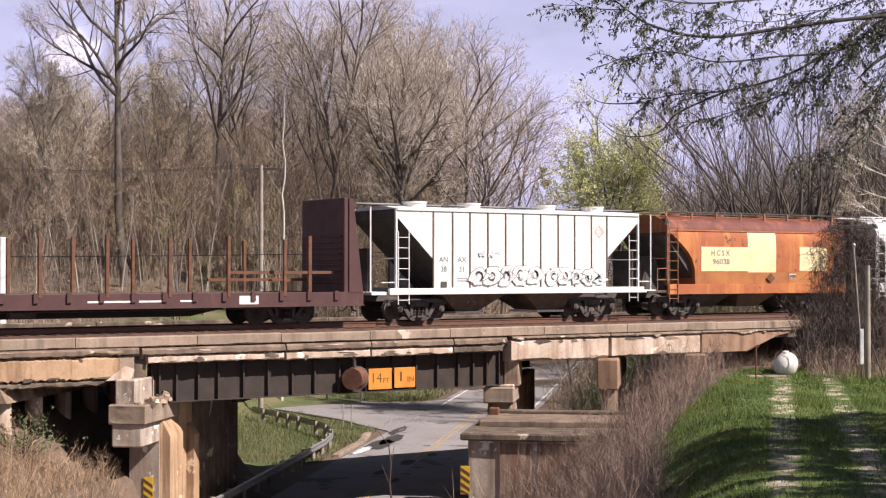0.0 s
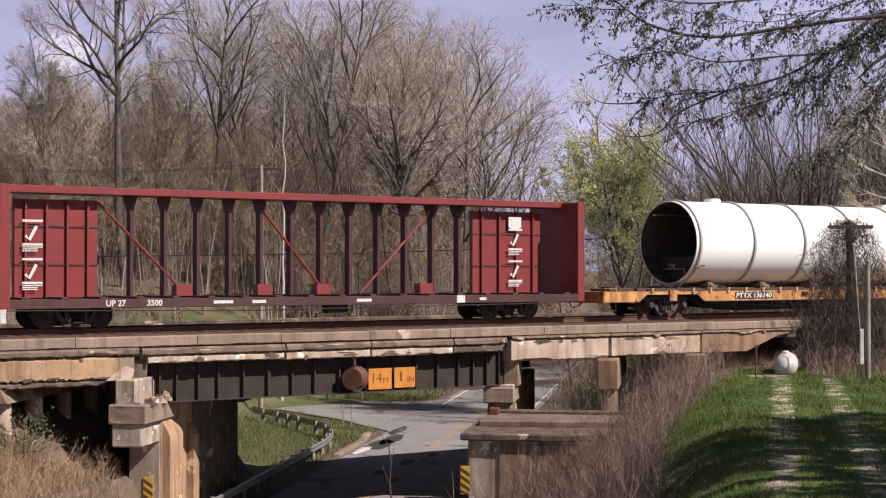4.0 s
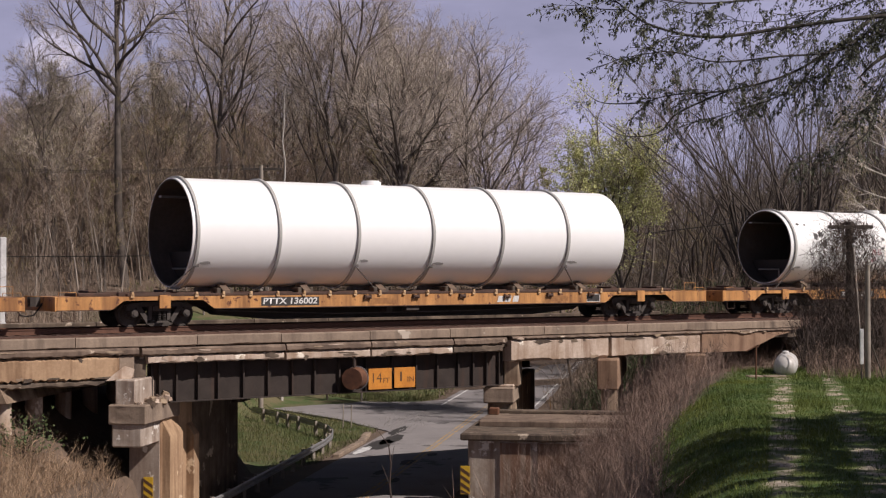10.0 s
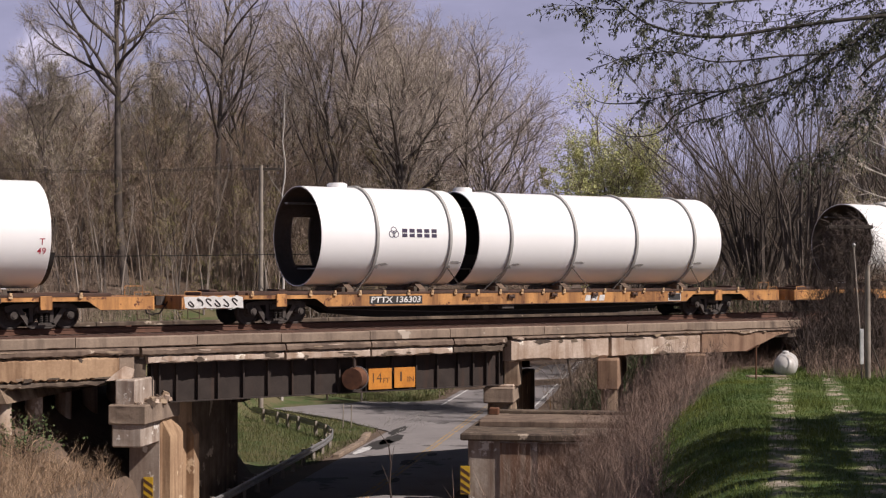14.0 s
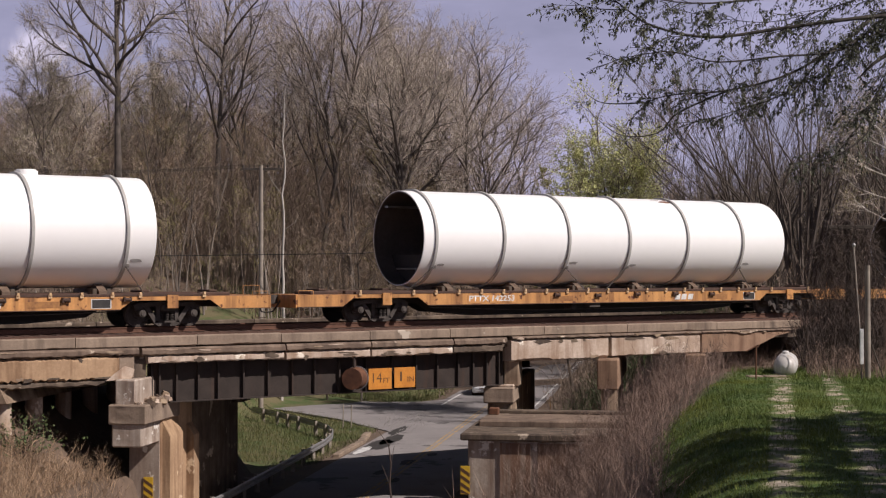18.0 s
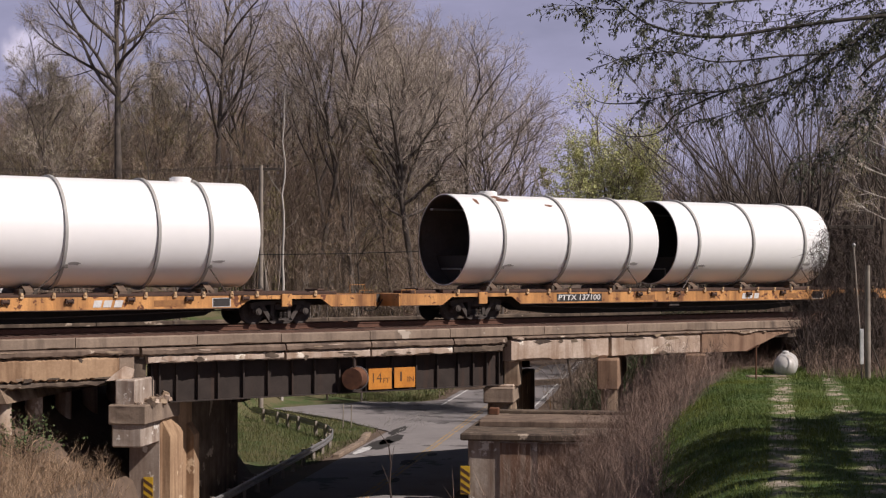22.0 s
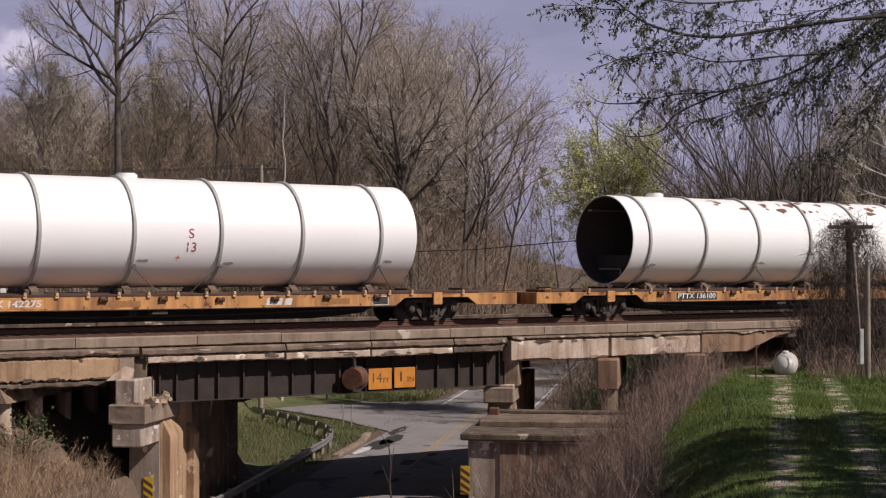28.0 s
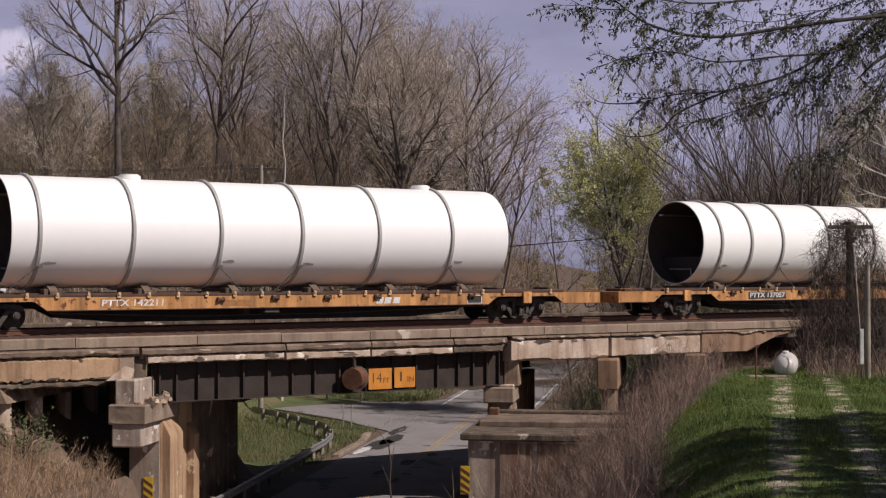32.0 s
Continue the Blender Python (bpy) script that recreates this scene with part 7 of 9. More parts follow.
for px, dist, k, top in ((1250, 106, 0, 270), (1330, 110, 1, 230), (1520, 100, 0, 180), (1410, 92, 2, 220), (1365, 96, 0, 235), (1490, 88, 1, 170), (1545, 76, 2, 130), (1600, 84, 0, 110), (1450, 104, 0, 210), (1570, 96, 1, 150)):
    topped(FAN[k], px, dist, top)
for i in range(64):
    px = fr.uniform(985, 1640)
    k = fr.randrange(4)
    topped((SMALL + SLIM[1:2])[k], px, fr.uniform(98, 150), fr.uniform(290, 400) - 60 * smooth(1380, 1560, px), 1.4)

# ---- undergrowth ----
BRUSH = mat("dry_stems", (0.31, 0.215, 0.165), (0.18, 0.12, 0.092), 0.95, scale=0.7, fine=5, bump=0, rand=0.45, island=True)
STRAW = mat("dry_grass", (0.46, 0.32, 0.20), (0.28, 0.19, 0.12), 0.95, scale=0.9, fine=5, bump=0, rand=0.4, island=True)
GRASS = mat("grass_blades", (0.030, 0.076, 0.005), (0.140, 0.158, 0.018), 0.75, scale=0.45, fine=3, bump=0, rand=0.35, island=True)
SHRUB = mat("shrub_green", (0.10, 0.14, 0.045), (0.07, 0.10, 0.03), 0.7, scale=2, fine=6, bump=0)
FRESH = mat("fresh_shoots", (0.20, 0.22, 0.06), (0.14, 0.15, 0.045), 0.8, scale=0.5, fine=4, bump=0, rand=0.3, island=True)
br = random.Random(77)


def brush_stuff(name, label, spots, h0, h1, material, side=5, w=0.009, lean=0.22, r=br, category="undergrowth"):
    """Thin upright stems with side shoots; one mesh."""
    m = Mesh()
    for x, y in spots:
        z = land(x, y) - 0.05
        h = r.uniform(h0, h1)
        b = Vector((x, y, z))
        d = Vector((r.gauss(0, lean), r.gauss(0, lean), 1)).normalized()
        mid = b + d * h * 0.55
        top = mid + (d + Vector((r.gauss(0, 0.2), r.gauss(0, 0.2), 0))).normalized() * h * 0.45
        sliver(m, [b, mid, top], w, r)
        for _ in range(side):
            f = r.uniform(0.2, 0.95)
            p = b.lerp(mid, f / 0.55) if f < 0.55 else mid.lerp(top, (f - 0.55) / 0.45)
            e = p + Vector((r.gauss(0, 0.5), r.gauss(0, 0.5), r.uniform(0.2, 1))).normalized() * h * r.uniform(0.15, 0.4)
            sliver(m, [p, e], w * 0.6, r)
    return tagged(part(name, m, material, smooth=0), label, category, kind="stuff")


def lawn_edge(a):
    return 11.0 + max(0.0, 0.2 * (a + 34))


def scatter(n, a0, a1, c0, c1, ok=lambda x, y: True, r=br):
    out = []
    while len(out) < n:
        p = road_at(r.uniform(a0, a1), r.uniform(c0, c1))
        if ok(p.x, p.y):
            out.append((p.x, p.y))
    return out


brush_stuff("dry_brush", "low leafless brush beside the bridge", scatter(900, -22, 6, 6.0, 17.5, lambda x, y: -11 < y < -2.6 and not (-21.2 < ac(x, y)[0] < -15.2 and ac(x, y)[1] < 11.0)), 0.25, 0.95, BRUSH, 7, 0.0065)
# bank between the road and the grass path
brush_stuff("dry_brush", "leafless pinkish-tan brush on the bank by the road", scatter(4200, -54, -9, 5.2, 12.8, lambda x, y: y < -9.5 and ac(x, y)[1] < lawn_edge(ac(x, y)[0]) + 0.15 and not (-21.2 < ac(x, y)[0] < -15.2 and ac(x, y)[1] < 11.0)), 0.4, 1.5, BRUSH, 8, 0.0055)
brush_stuff("dry_brush", "leafless pinkish-tan brush before the old pier stub", scatter(620, -27, -21.3, 6.6, 11.5), 0.8, 2.3, BRUSH, 8, 0.007)
brush_stuff("dry_brush", "leafless brush under the end of the bridge", scatter(700, -16, 6, 9.5, 17, lambda x, y: -2 < y < 14), 0.4, 1.1, BRUSH, 6, 0.007)
brush_stuff("shrub", "green-brown shrubs beyond the bridge", scatter(900, -6, 20, 6.0, 16, lambda x, y: y > 7.5), 0.8, 2.6, SHRUB, 8, 0.02)
brush_stuff("tall_grass", "tall dry grass on the bank under the bridge", scatter(10500, -42, -20, -13.5, -4.9, lambda x, y: y < -2.6), 0.3, 1.0, STRAW, 4, 0.0085, 0.5)
brush_stuff("dry_brush", "tangled leafless brush under the bridge", scatter(420, -36, -24, -11.5, -6.2, lambda x, y: y < -2.6), 0.8, 2.0, STRAW, 6, 0.010, 0.55)
# scrub at the foot of the wooded hill and all over its slope
spots = []
for i in range(9000):
    px, dist = br.uniform(-60, 1640), 74 + 80 * br.random() ** 1.3
    x, y, z = at_view(px, dist)
    a, c = ac(x, y)
    if -6 < c < 5 or (c < 0 and y < 48 and a < 36 and c > -26):
        continue
    spots.append((x, y))
brush_stuff("scrub", "brown leafless scrub on the wooded hill", spots[:5600], 1.2, 4.2, TWIG, 7, 0.016, 0.18)
far_spots = []
for i in range(7000):
    px, dist = br.uniform(-70, 985) if i < 5600 else br.uniform(690, 980), 108 + 92 * br.random()
    x, y, z = at_view(px, dist)
    if abs(ac(x, y)[1]) > 5.5 or ac(x, y)[0] > 120:
        far_spots.append((x, y))
near_spots = [p for p in far_spots if land(*p) < 0.5]
far_spots = [p for p in far_spots if land(*p) >= 0.5]
brush_stuff("far_woods", "tall leafless woods along the road", near_spots, 7.0, 13.0, TWIG, 22, 0.026, 0.08, category="woods")
brush_stuff("far_woods", "dense leafless grey-brown woods on the hill", far_spots, 5.5, 10.5, TWIG, 18, 0.028, 0.10, category="woods")
far_spots = []
for i in range(1900):
    x, y, z = at_view(br.uniform(985, 1650), br.uniform(118, 190))
    if abs(ac(x, y)[1]) > 5.5 or ac(x, y)[0] > 120:
        far_spots.append((x, y))
brush_stuff("far_woods", "leafless grey-brown woods beyond the bridge", far_spots, 9.0, 15.0, TWIGM, 20, 0.026, 0.09, category="woods")
brush_stuff("scrub", "reddish budding scrub on the wooded hill", spots[5600:7000], 1.2, 3.8, BUDBROWN, 9, 0.022, 0.2)
brush_stuff("scrub", "yellow-green budding scrub on the wooded hill", spots[7000:7800], 1.0, 3.4, BUDLEAF, 9, 0.022, 0.2)
spots = []
for i in range(2600):
    x, y = br.uniform(-10, 34), br.uniform(9, 34)
    if ac(x, y)[1] < -12:
        spots.append((x, y))
brush_stuff("scrub", "brown scrub behind the railway", spots, 1.4, 4.6, TWIG, 7, 0.014, 0.16)

spots = [at_view(br.uniform(120, 900), br.uniform(78, 95))[:2] for i in range(900)]
brush_stuff("shrub", "fresh green shrubs at the foot of the hill", [p for p in spots if ac(*p)[1] < -30], 1.6, 4.4, FRESH, 12, 0.016, 0.2)
# grass on the path and on the verges
gm = Mesh()
gr = random.Random(31)


def blade(x, y, h, w):
    z = land(x, y) - 0.01
    ang = gr.uniform(0, 6.28)
    dx, dy = math.cos(ang) * w, math.sin(ang) * w
    lx, ly = gr.gauss(0, h * 0.35), gr.gauss(0, h * 0.35)
    k = len(gm.v)
    gm.v += [(x - dx, y - dy, z), (x + dx, y + dy, z), (x + lx, y + ly, z + h)]
    gm.f.append((k, k + 1, k + 2))


count = 0
while count < 125000:
    a, c = gr.uniform(-52, -18), gr.uniform(9.8, 21)
    if c < lawn_edge(a) - 0.25 + gr.random() * 0.6:
        continue
    cp = c - 0.0675 * (a + 47.2)
    if min(abs(cp - 12.93), abs(cp - 14.27)) < 0.26 and gr.random() < 0.72:
        continue
    p = road_at(a, c)
    tall = noise.noise((p.x * 0.5, p.y * 0.5, 9)) > 0.15
    blade(p.x, p.y, gr.uniform(0.03, 0.085) * (1.9 if tall else 1.0) * (1.0 + 1.1 * max(0, noise.noise((p.x * 1.7, p.y * 1.7, 4)))), gr.uniform(0.004, 0.008))
    count += 1
tagged(part("grass", gm, GRASS, smooth=0), "green spring grass on the path", "grass", kind="stuff")
gm = Mesh()
count = 0
while count < 30000:
    a, c = gr.uniform(-6, 30), gr.uniform(-19, -4.0)
    p = road_at(a, c)
    if p.y < 9 or on_side(a, c):
        continue
    blade(p.x, p.y, gr.uniform(0.08, 0.38), gr.uniform(0.008, 0.018))
    count += 1
for i in range(5000):
    x, y = gr.uniform(42, 62), gr.uniform(36, 56)
    if ac(x, y)[1] < -4 and not on_side(*ac(x, y)):
        blade(x, y, gr.uniform(0.2, 0.5), 0.03)
for i in range(9000):
    a, c = gr.uniform(26, 62), gr.uniform(-26, -3.8)
    if not on_side(a, c):
        p = road_at(a, c)
        blade(p.x, p.y, gr.uniform(0.15, 0.5), gr.uniform(0.015, 0.03))
tagged(part("verge_grass", gm, mat("verge_blades", (0.055, 0.095, 0.018), (0.18, 0.15, 0.062), 0.8, scale=0.5, fine=3, bump=0, rand=0.4, island=True), smooth=0), "tufted green and dry grass on the road verge", "grass", kind="stuff")

# green leafy shrub under the near span
sm, sl = Mesh(), Mesh()
r = random.Random(12)
o = road_at(-28.3, -7.4)
o.z = land(o.x, o.y)
for i in range(60):
    d = Vector((r.gauss(0, 0.6), r.gauss(0, 0.6), 1)).normalized()
    e = o + Vector((r.uniform(-0.9, 0.9), r.uniform(-0.4, 0.4), 0)) + d * r.uniform(0.7, 1.9)
    sliver(sm, [o, o.lerp(e, 0.5), e], 0.012, r)
    for k in range(9):
        leaflet(sl, o.lerp(e, r.uniform(0.4, 1)), 0.10, r, 0.2, 0.35)
shrub = empty("shrub", pose(0, 0, 0), "leafy green bramble shrub under the bridge", "shrub")
part("stem_work", sm, TWIGD, shrub, smooth=0)
part("leaves", sl, SHRUB, shrub, smooth=0)

# dark sapling by the road
for a, c, h in ((-29.5, 3.58, 3.8),):
    p = road_at(a, c)
    t = empty("sapling", pose(p.x, p.y, land(p.x, p.y)), "thin dark leafless sapling by the road", "tree", "saplings")
    r = random.Random(int(h * 10))
    m = Mesh()
    q = Vector((0, 0, -0.1))
    for i in range(7):
        e = q + Vector((r.uniform(-0.1, 0.08), r.uniform(-0.1, 0.1), h / 7))
        m.rod(q, e, 0.05 - 0.005 * i, 0.045 - 0.005 * i, 6, caps=False)
        if i > 2:
            m.rod(e, e + Vector((r.uniform(-0.5, 0.5), r.uniform(-0.4, 0.4), 0.5)), 0.012, 0.004, 4)
        q = e
    part("trunk", m, TWIGD, t)

# ---- overhanging tree at the path's edge ----
tx, ty, tz = at_view(2150, 20.5)
over = empty("overhanging_tree", pose(0, 0, 0), "tree with long drooping boughs and small dull leaves", "tree")
wood, twg, lvs = Mesh(), Mesh(), Mesh()
r = random.Random(3)
root = Vector((tx, ty, tz))
crotch = ahead(2060, 40, 20.5)
knee = root.lerp(crotch, 0.5) + Vector((0.2, 0.1, 0))
wood.rod(root - Vector((0, 0, 0.3)), knee, 0.34, 0.27, 12, caps=False).rod(knee, crotch, 0.27, 0.2, 12, caps=False)
wood.rod(crotch, crotch + Vector((0.4, -0.3, 4.5)), 0.2, 0.08, 10, caps=False)


LEFT = Vector((-math.cos(AZ), math.sin(AZ), 0))


def droop(p, d, ln, depth):
    """A hanging twig with rows of small leaves."""
    n = 4
    pts = [p]
    dd = d.normalized()
    for i in range(n):
        dd = (dd + Vector((r.gauss(0, 0.10), r.gauss(0, 0.10), r.gauss(-0.06, 0.08)))).normalized()
        pts.append(pts[-1] + dd * ln / n)
    sliver(twg, pts, 0.006 if depth == 0 else 0.004, r)
    for i in range(int(4 + ln * 17)):
        f = r.random() ** 0.7
        j = min(n - 1, int(f * n))
        c = pts[j].lerp(pts[j + 1], f * n - j)
        u = (dd * 0.35 + Vector((r.gauss(0, 0.55), r.gauss(0, 0.55), -0.6 + r.gauss(0, 0.5)))).normalized() * r.uniform(0.038, 0.075)
        w = u.orthogonal().normalized()
        w.rotate(Matrix.Rotation(r.uniform(0, 6.28), 3, u.normalized()))
        w *= r.uniform(0.007, 0.012)
        lvs.add([c, c + u * 0.55 + w, c + u, c + u * 0.55 - w], [(0, 1, 2, 3)])
    if depth < 1:
        for i in range(3):
            j = r.randint(1, n - 1)
            nd = dd + Vector((r.gauss(0, 0.42), r.gauss(0, 0.42), r.gauss(-0.15, 0.28)))
            droop(pts[j].lerp(pts[j + 1], r.random()), nd, ln * r.uniform(0.4, 0.7), depth + 1)


def bough(way, r0, dens, spread=0.5):
    """A curved bough through a few points, with drooping twigs along it."""
    pts = []
    for i in range(len(way) - 1):
        p0, p1, p2, p3 = way[max(0, i - 1)], way[i], way[i + 1], way[min(len(way) - 1, i + 2)]
        for k in range(5):
            t = k / 5
            pts.append(0.5 * ((2 * p1) + (p2 - p0) * t + (2 * p0 - 5 * p1 + 4 * p2 - p3) * t * t + (3 * p1 - p0 - 3 * p2 + p3) * t ** 3))
    pts.append(way[-1])
    n = len(pts) - 1
    for i in range(n):
        wood.rod(pts[i], pts[i + 1], 0.40 * r0 * (1 - 0.85 * i / n), 0.40 * r0 * (1 - 0.85 * (i + 1) / n), 7, caps=False)
    for i in range(int(dens * 1.35)):
        dens_ = dens * 1.35
        f = 0.12 + 0.88 * (i + r.random()) / dens_
        f = min(f, 0.999)
        j = int(f * n)
        p = pts[j].lerp(pts[j + 1], f * n - j)
        d = (pts[j + 1] - pts[j]).normalized()
        nd = d * 0.8 + LEFT * 0.1 + Vector((r.gauss(0, spread), r.gauss(0, spread), r.gauss(-0.12, 0.42)))
        droop(p, nd, r.uniform(0.2, 0.62) * (1.15 - 0.45 * f), 0)


A = ahead
bough([crotch, A(1800, 20, 20), A(1568, 28, 19), A(1400, 48, 18.5), A(1260, 66, 18), A(1160, 48, 17.5), A(1110, 18, 17), A(1075, -12, 17)], 0.085, 60)
bough([crotch, A(1750, -40, 19.5), A(1500, -20, 18.6), A(1330, 0, 18), A(1220, 6, 17.5), A(1120, -10, 17)], 0.07, 40)
bough([crotch, A(1780, 30, 20.5), A(1580, 20, 20), A(1500, 70, 19.5), A(1400, 130, 19), A(1290, 160, 18.7), A(1190, 168, 18.4), A(1140, 182, 18.2)], 0.075, 50)
bough([crotch, A(1700, 35, 20), A(1568, 45, 19.8), A(1480, 90, 19), A(1380, 100, 18.5), A(1270, 110, 18), A(1190, 92, 17.6), A(1130, 98, 17.4), A(1090, 106, 17.2)], 0.05, 46)
bough([crotch, A(1700, 40, 20), A(1490, 80, 19.5), A(1400, 160, 19.3), A(1290, 200, 19), A(1200, 225, 18.8)], 0.04, 30)
bough([crotch, A(1700, 0, 19.5), A(1600, 60, 19), A(1560, 150, 18.8), A(1530, 200, 18.6)], 0.06, 26)
bough([crotch, A(1700, 30, 20), A(1568, 98, 19.5), A(1522, 136, 19.3)], 0.16, 0)
bough([crotch, A(1720, 10, 20.2), A(1560, -8, 19.8), A(1450, 20, 19.6), A(1350, 40, 19.4), A(1230, 25, 19.2)], 0.035, 44)
bough([crotch, A(1720, 50, 20.4), A(1570, 60, 20.2), A(1500, 110, 20), A(1420, 150, 19.8), A(1330, 190, 19.6)], 0.035, 46, 0.7)
bough([crotch, A(1720, 70, 20.4), A(1590, 130, 20.2), A(1540, 190, 20), A(1500, 250, 19.8), A(1420, 285, 19.6)], 0.03, 40, 0.7)
bough([crotch, A(1740, 30, 20), A(1600, 20, 19.6), A(1530, 60, 19.4), A(1470, 130, 19.2), A(1440, 190, 19.1)], 0.03, 40, 0.7)
bough([crotch, A(1700, 90, 20.2), A(1568, 170, 19.8), A(1535, 235, 19.6), A(1480, 275, 19.5), A(1415, 287, 19.4)], 0.05, 10)
bough([A(1290, 160, 18.7), A(1200, 200, 18.6), A(1165, 235, 18.5), A(1100, 240, 18.4), A(1050, 205, 18.3)], 0.034, 2)
bough([A(1110, 18, 17), A(1060, 16, 17), A(1015, 6, 17)], 0.022, 9)
bough([A(1140, 182, 18.2), A(1085, 184, 18.2), A(1055, 178, 18.2), A(1028, 158, 18.2)], 0.024, 1)
# the crown out over the path, beyond the view, which shades the grass
for k in range(9):
    e = crotch + Vector((r.uniform(-7.5, 3.5), r.uniform(-6.5, 1.5), r.uniform(2.5, 6.5)))
    bough([crotch + Vector((0.2, -0.1, 2.5)), crotch.lerp(e, 0.55) + Vector((0, 0, 2.0)), e], 0.06, 26, 0.8)
part("trunk", wood, BOUGH, over, smooth=60)
part("twig_work", twg, BOUGH, over, smooth=0)
part("foliage", lvs, DARKLEAF, over, smooth=0)
# trees behind the viewer's right shoulder
for k, (x, y, h) in enumerate(((22.0, -38.5, 9.5), (25.5, -36.0, 10.0), (28.5, -33.0, 9.0), (20.0, -43.0, 9.0), (17.0, -45.5, 9.5), (14.5, -48.5, 9.0))):
    z = land(x, y)
    make_tree("path_tree", "small leafing tree beside the grass path", bare_tree(610 + k, h, 0.34, 0.3, 11, 5, 5, 4, (0.24, 7), r0=0.15, open_=62), DARKLEAF, pose(x, y, z), "trees beside the path")

# ---- telegraph pole smothered in vines, and its neighbours ----
POLEW = mat("old_pole_wood", (0.10, 0.08, 0.065), (0.055, 0.044, 0.036), 0.95, scale=2, fine=20, bump=0.5)
BRUSH_D = mat("brown_vines", (0.20, 0.145, 0.11), (0.12, 0.085, 0.065), 0.95, scale=0.7, fine=5, bump=0, rand=0.35, island=True)
POLEG = mat("grey_pole_wood", (0.38, 0.33, 0.275), (0.25, 0.21, 0.17), 0.95, scale=2, fine=20, bump=0.4)
px0 = ahead(1505, 665, 49.5)
gz = land(px0.x, px0.y)
pole = empty("telegraph_pole", pose(px0.x, px0.y, gz), "old dark telegraph pole with crossarms, smothered in vines", "utility pole")
H = ahead(1505, 393, 49.5).z - gz
part("shaft", Mesh().rod((0, 0, -0.3), (0, 0, H), 0.15, 0.125, 12), POLEW, pole)
for y_px, xa, xb, th in ((402, 1466, 1545, 0.06),):
    pa, pb = ahead(xa, y_px, 49.3) - Vector((px0.x, px0.y, gz)), ahead(xb, y_px, 49.3) - Vector((px0.x, px0.y, gz))
    mid, hl = (pa + pb) / 2, (pb - pa).length / 2
    part("crossarm", Mesh().box(-hl, hl, -0.05, 0.05, -th, th, 0.01), POLEW, pole, m=Matrix.Translation(mid) @ Matrix.Rotation(-AZ, 4, "Z"), smooth=0)
for xa, ya in ((1470, 394), (1534, 394)):
    p = ahead(xa, ya + 4, 49.3) - Vector((px0.x, px0.y, gz))
    part("insulator", Mesh().rod(p - Vector((0, 0, 0.08)), p + Vector((0, 0, 0.06)), 0.035, 0.025, 8), POLEW, pole)
p = ahead(1511, 434, 44.9) - Vector((px0.x, px0.y, gz))
part("lamp_bulb", Mesh().lathe([(-0.06, 0.0), (-0.05, 0.04), (0.0, 0.06), (0.05, 0.03), (0.08, 0.0)], "z", 12, closed=False).move(Matrix.Translation(p)), GALV, pole)
r = random.Random(44)
top = Vector((0, 0, H))
right = Vector((math.cos(AZ), -math.sin(AZ), 0))
fwd = Vector((math.sin(AZ), math.cos(AZ), 0))
for tone, count, seed in ((TWIGD, 4200, 44), (BRUSH_D, 700, 45)):
    vines = Mesh()
    r = random.Random(seed)
    for i in range(count):
        f = r.random() ** 0.8
        wide = (1.25 * math.sqrt(max(0.02, 1 - max(0, f - 0.72) ** 2 / 0.085))) * (0.62 + 0.38 * smooth(0.05, 0.6, f))
        ang, q = r.uniform(0, 6.28), math.sqrt(r.random())
        p = right * (math.cos(ang) * wide * q - 0.1) + fwd * math.sin(ang) * wide * q * 0.7 + Vector((0, 0, H * f * 1.02))
        hang = r.random() < 0.6
        pts = [p]
        d = Vector((r.gauss(0, 0.5), r.gauss(0, 0.5), -0.9 if hang else r.gauss(0, 0.7))).normalized()
        for k in range(5):
            d = (d + Vector((r.gauss(0, 0.42), r.gauss(0, 0.42), r.gauss(-0.12, 0.3)))).normalized()
            pts.append(pts[-1] + d * r.uniform(0.09, 0.2))
        pts = [v if v.z > 0.02 else Vector((v.x, v.y, 0.02)) for v in pts]
        sliver(vines, pts, r.uniform(0.004, 0.010), r)
    tagged(part("vine_tangle", vines, tone, pole, smooth=0), "dark leafless vine tangle")
part("lamp_stick", Mesh().rod(ahead(1511, 436, 44.9) - Vector((px0.x, px0.y, gz)), ahead(1526, 640, 43.4) - Vector((px0.x, px0.y, gz)), 0.018, seg=6), POLEG, pole)
p2 = ahead(1536, 672, 43.6)
g2 = land(p2.x, p2.y)
stub2 = empty("wooden_post", pose(p2.x, p2.y, g2), "pale grey weathered wooden pole beside the vines", "post")
part("shaft", Mesh().rod((0, 0, -0.3), (0, 0, ahead(1536, 470, 43.6).z - g2), 0.085, 0.07, 12), STEMBARK, stub2)
guard = ahead(1525, 645, 43.2) - Vector((p2.x, p2.y, g2))
part("guard_strip", Mesh().box(-0.05, 0.05, -0.03, 0.03, 0, 1.0, 0.01), WLINE, stub2, "white marker strip", m=Matrix.Translation(guard) @ Matrix.Rotation(-AZ, 4, "Z"), smooth=0)
part("stay", Mesh().rod(guard + Vector((0, 0, -0.6)), guard + Vector((0, 0.02, 0.1)), 0.025, seg=6).rod(Vector((0.1, 0, 1.1)), Vector((0.45, -0.2, 0.0)), 0.02, seg=5), POLEW, stub2)
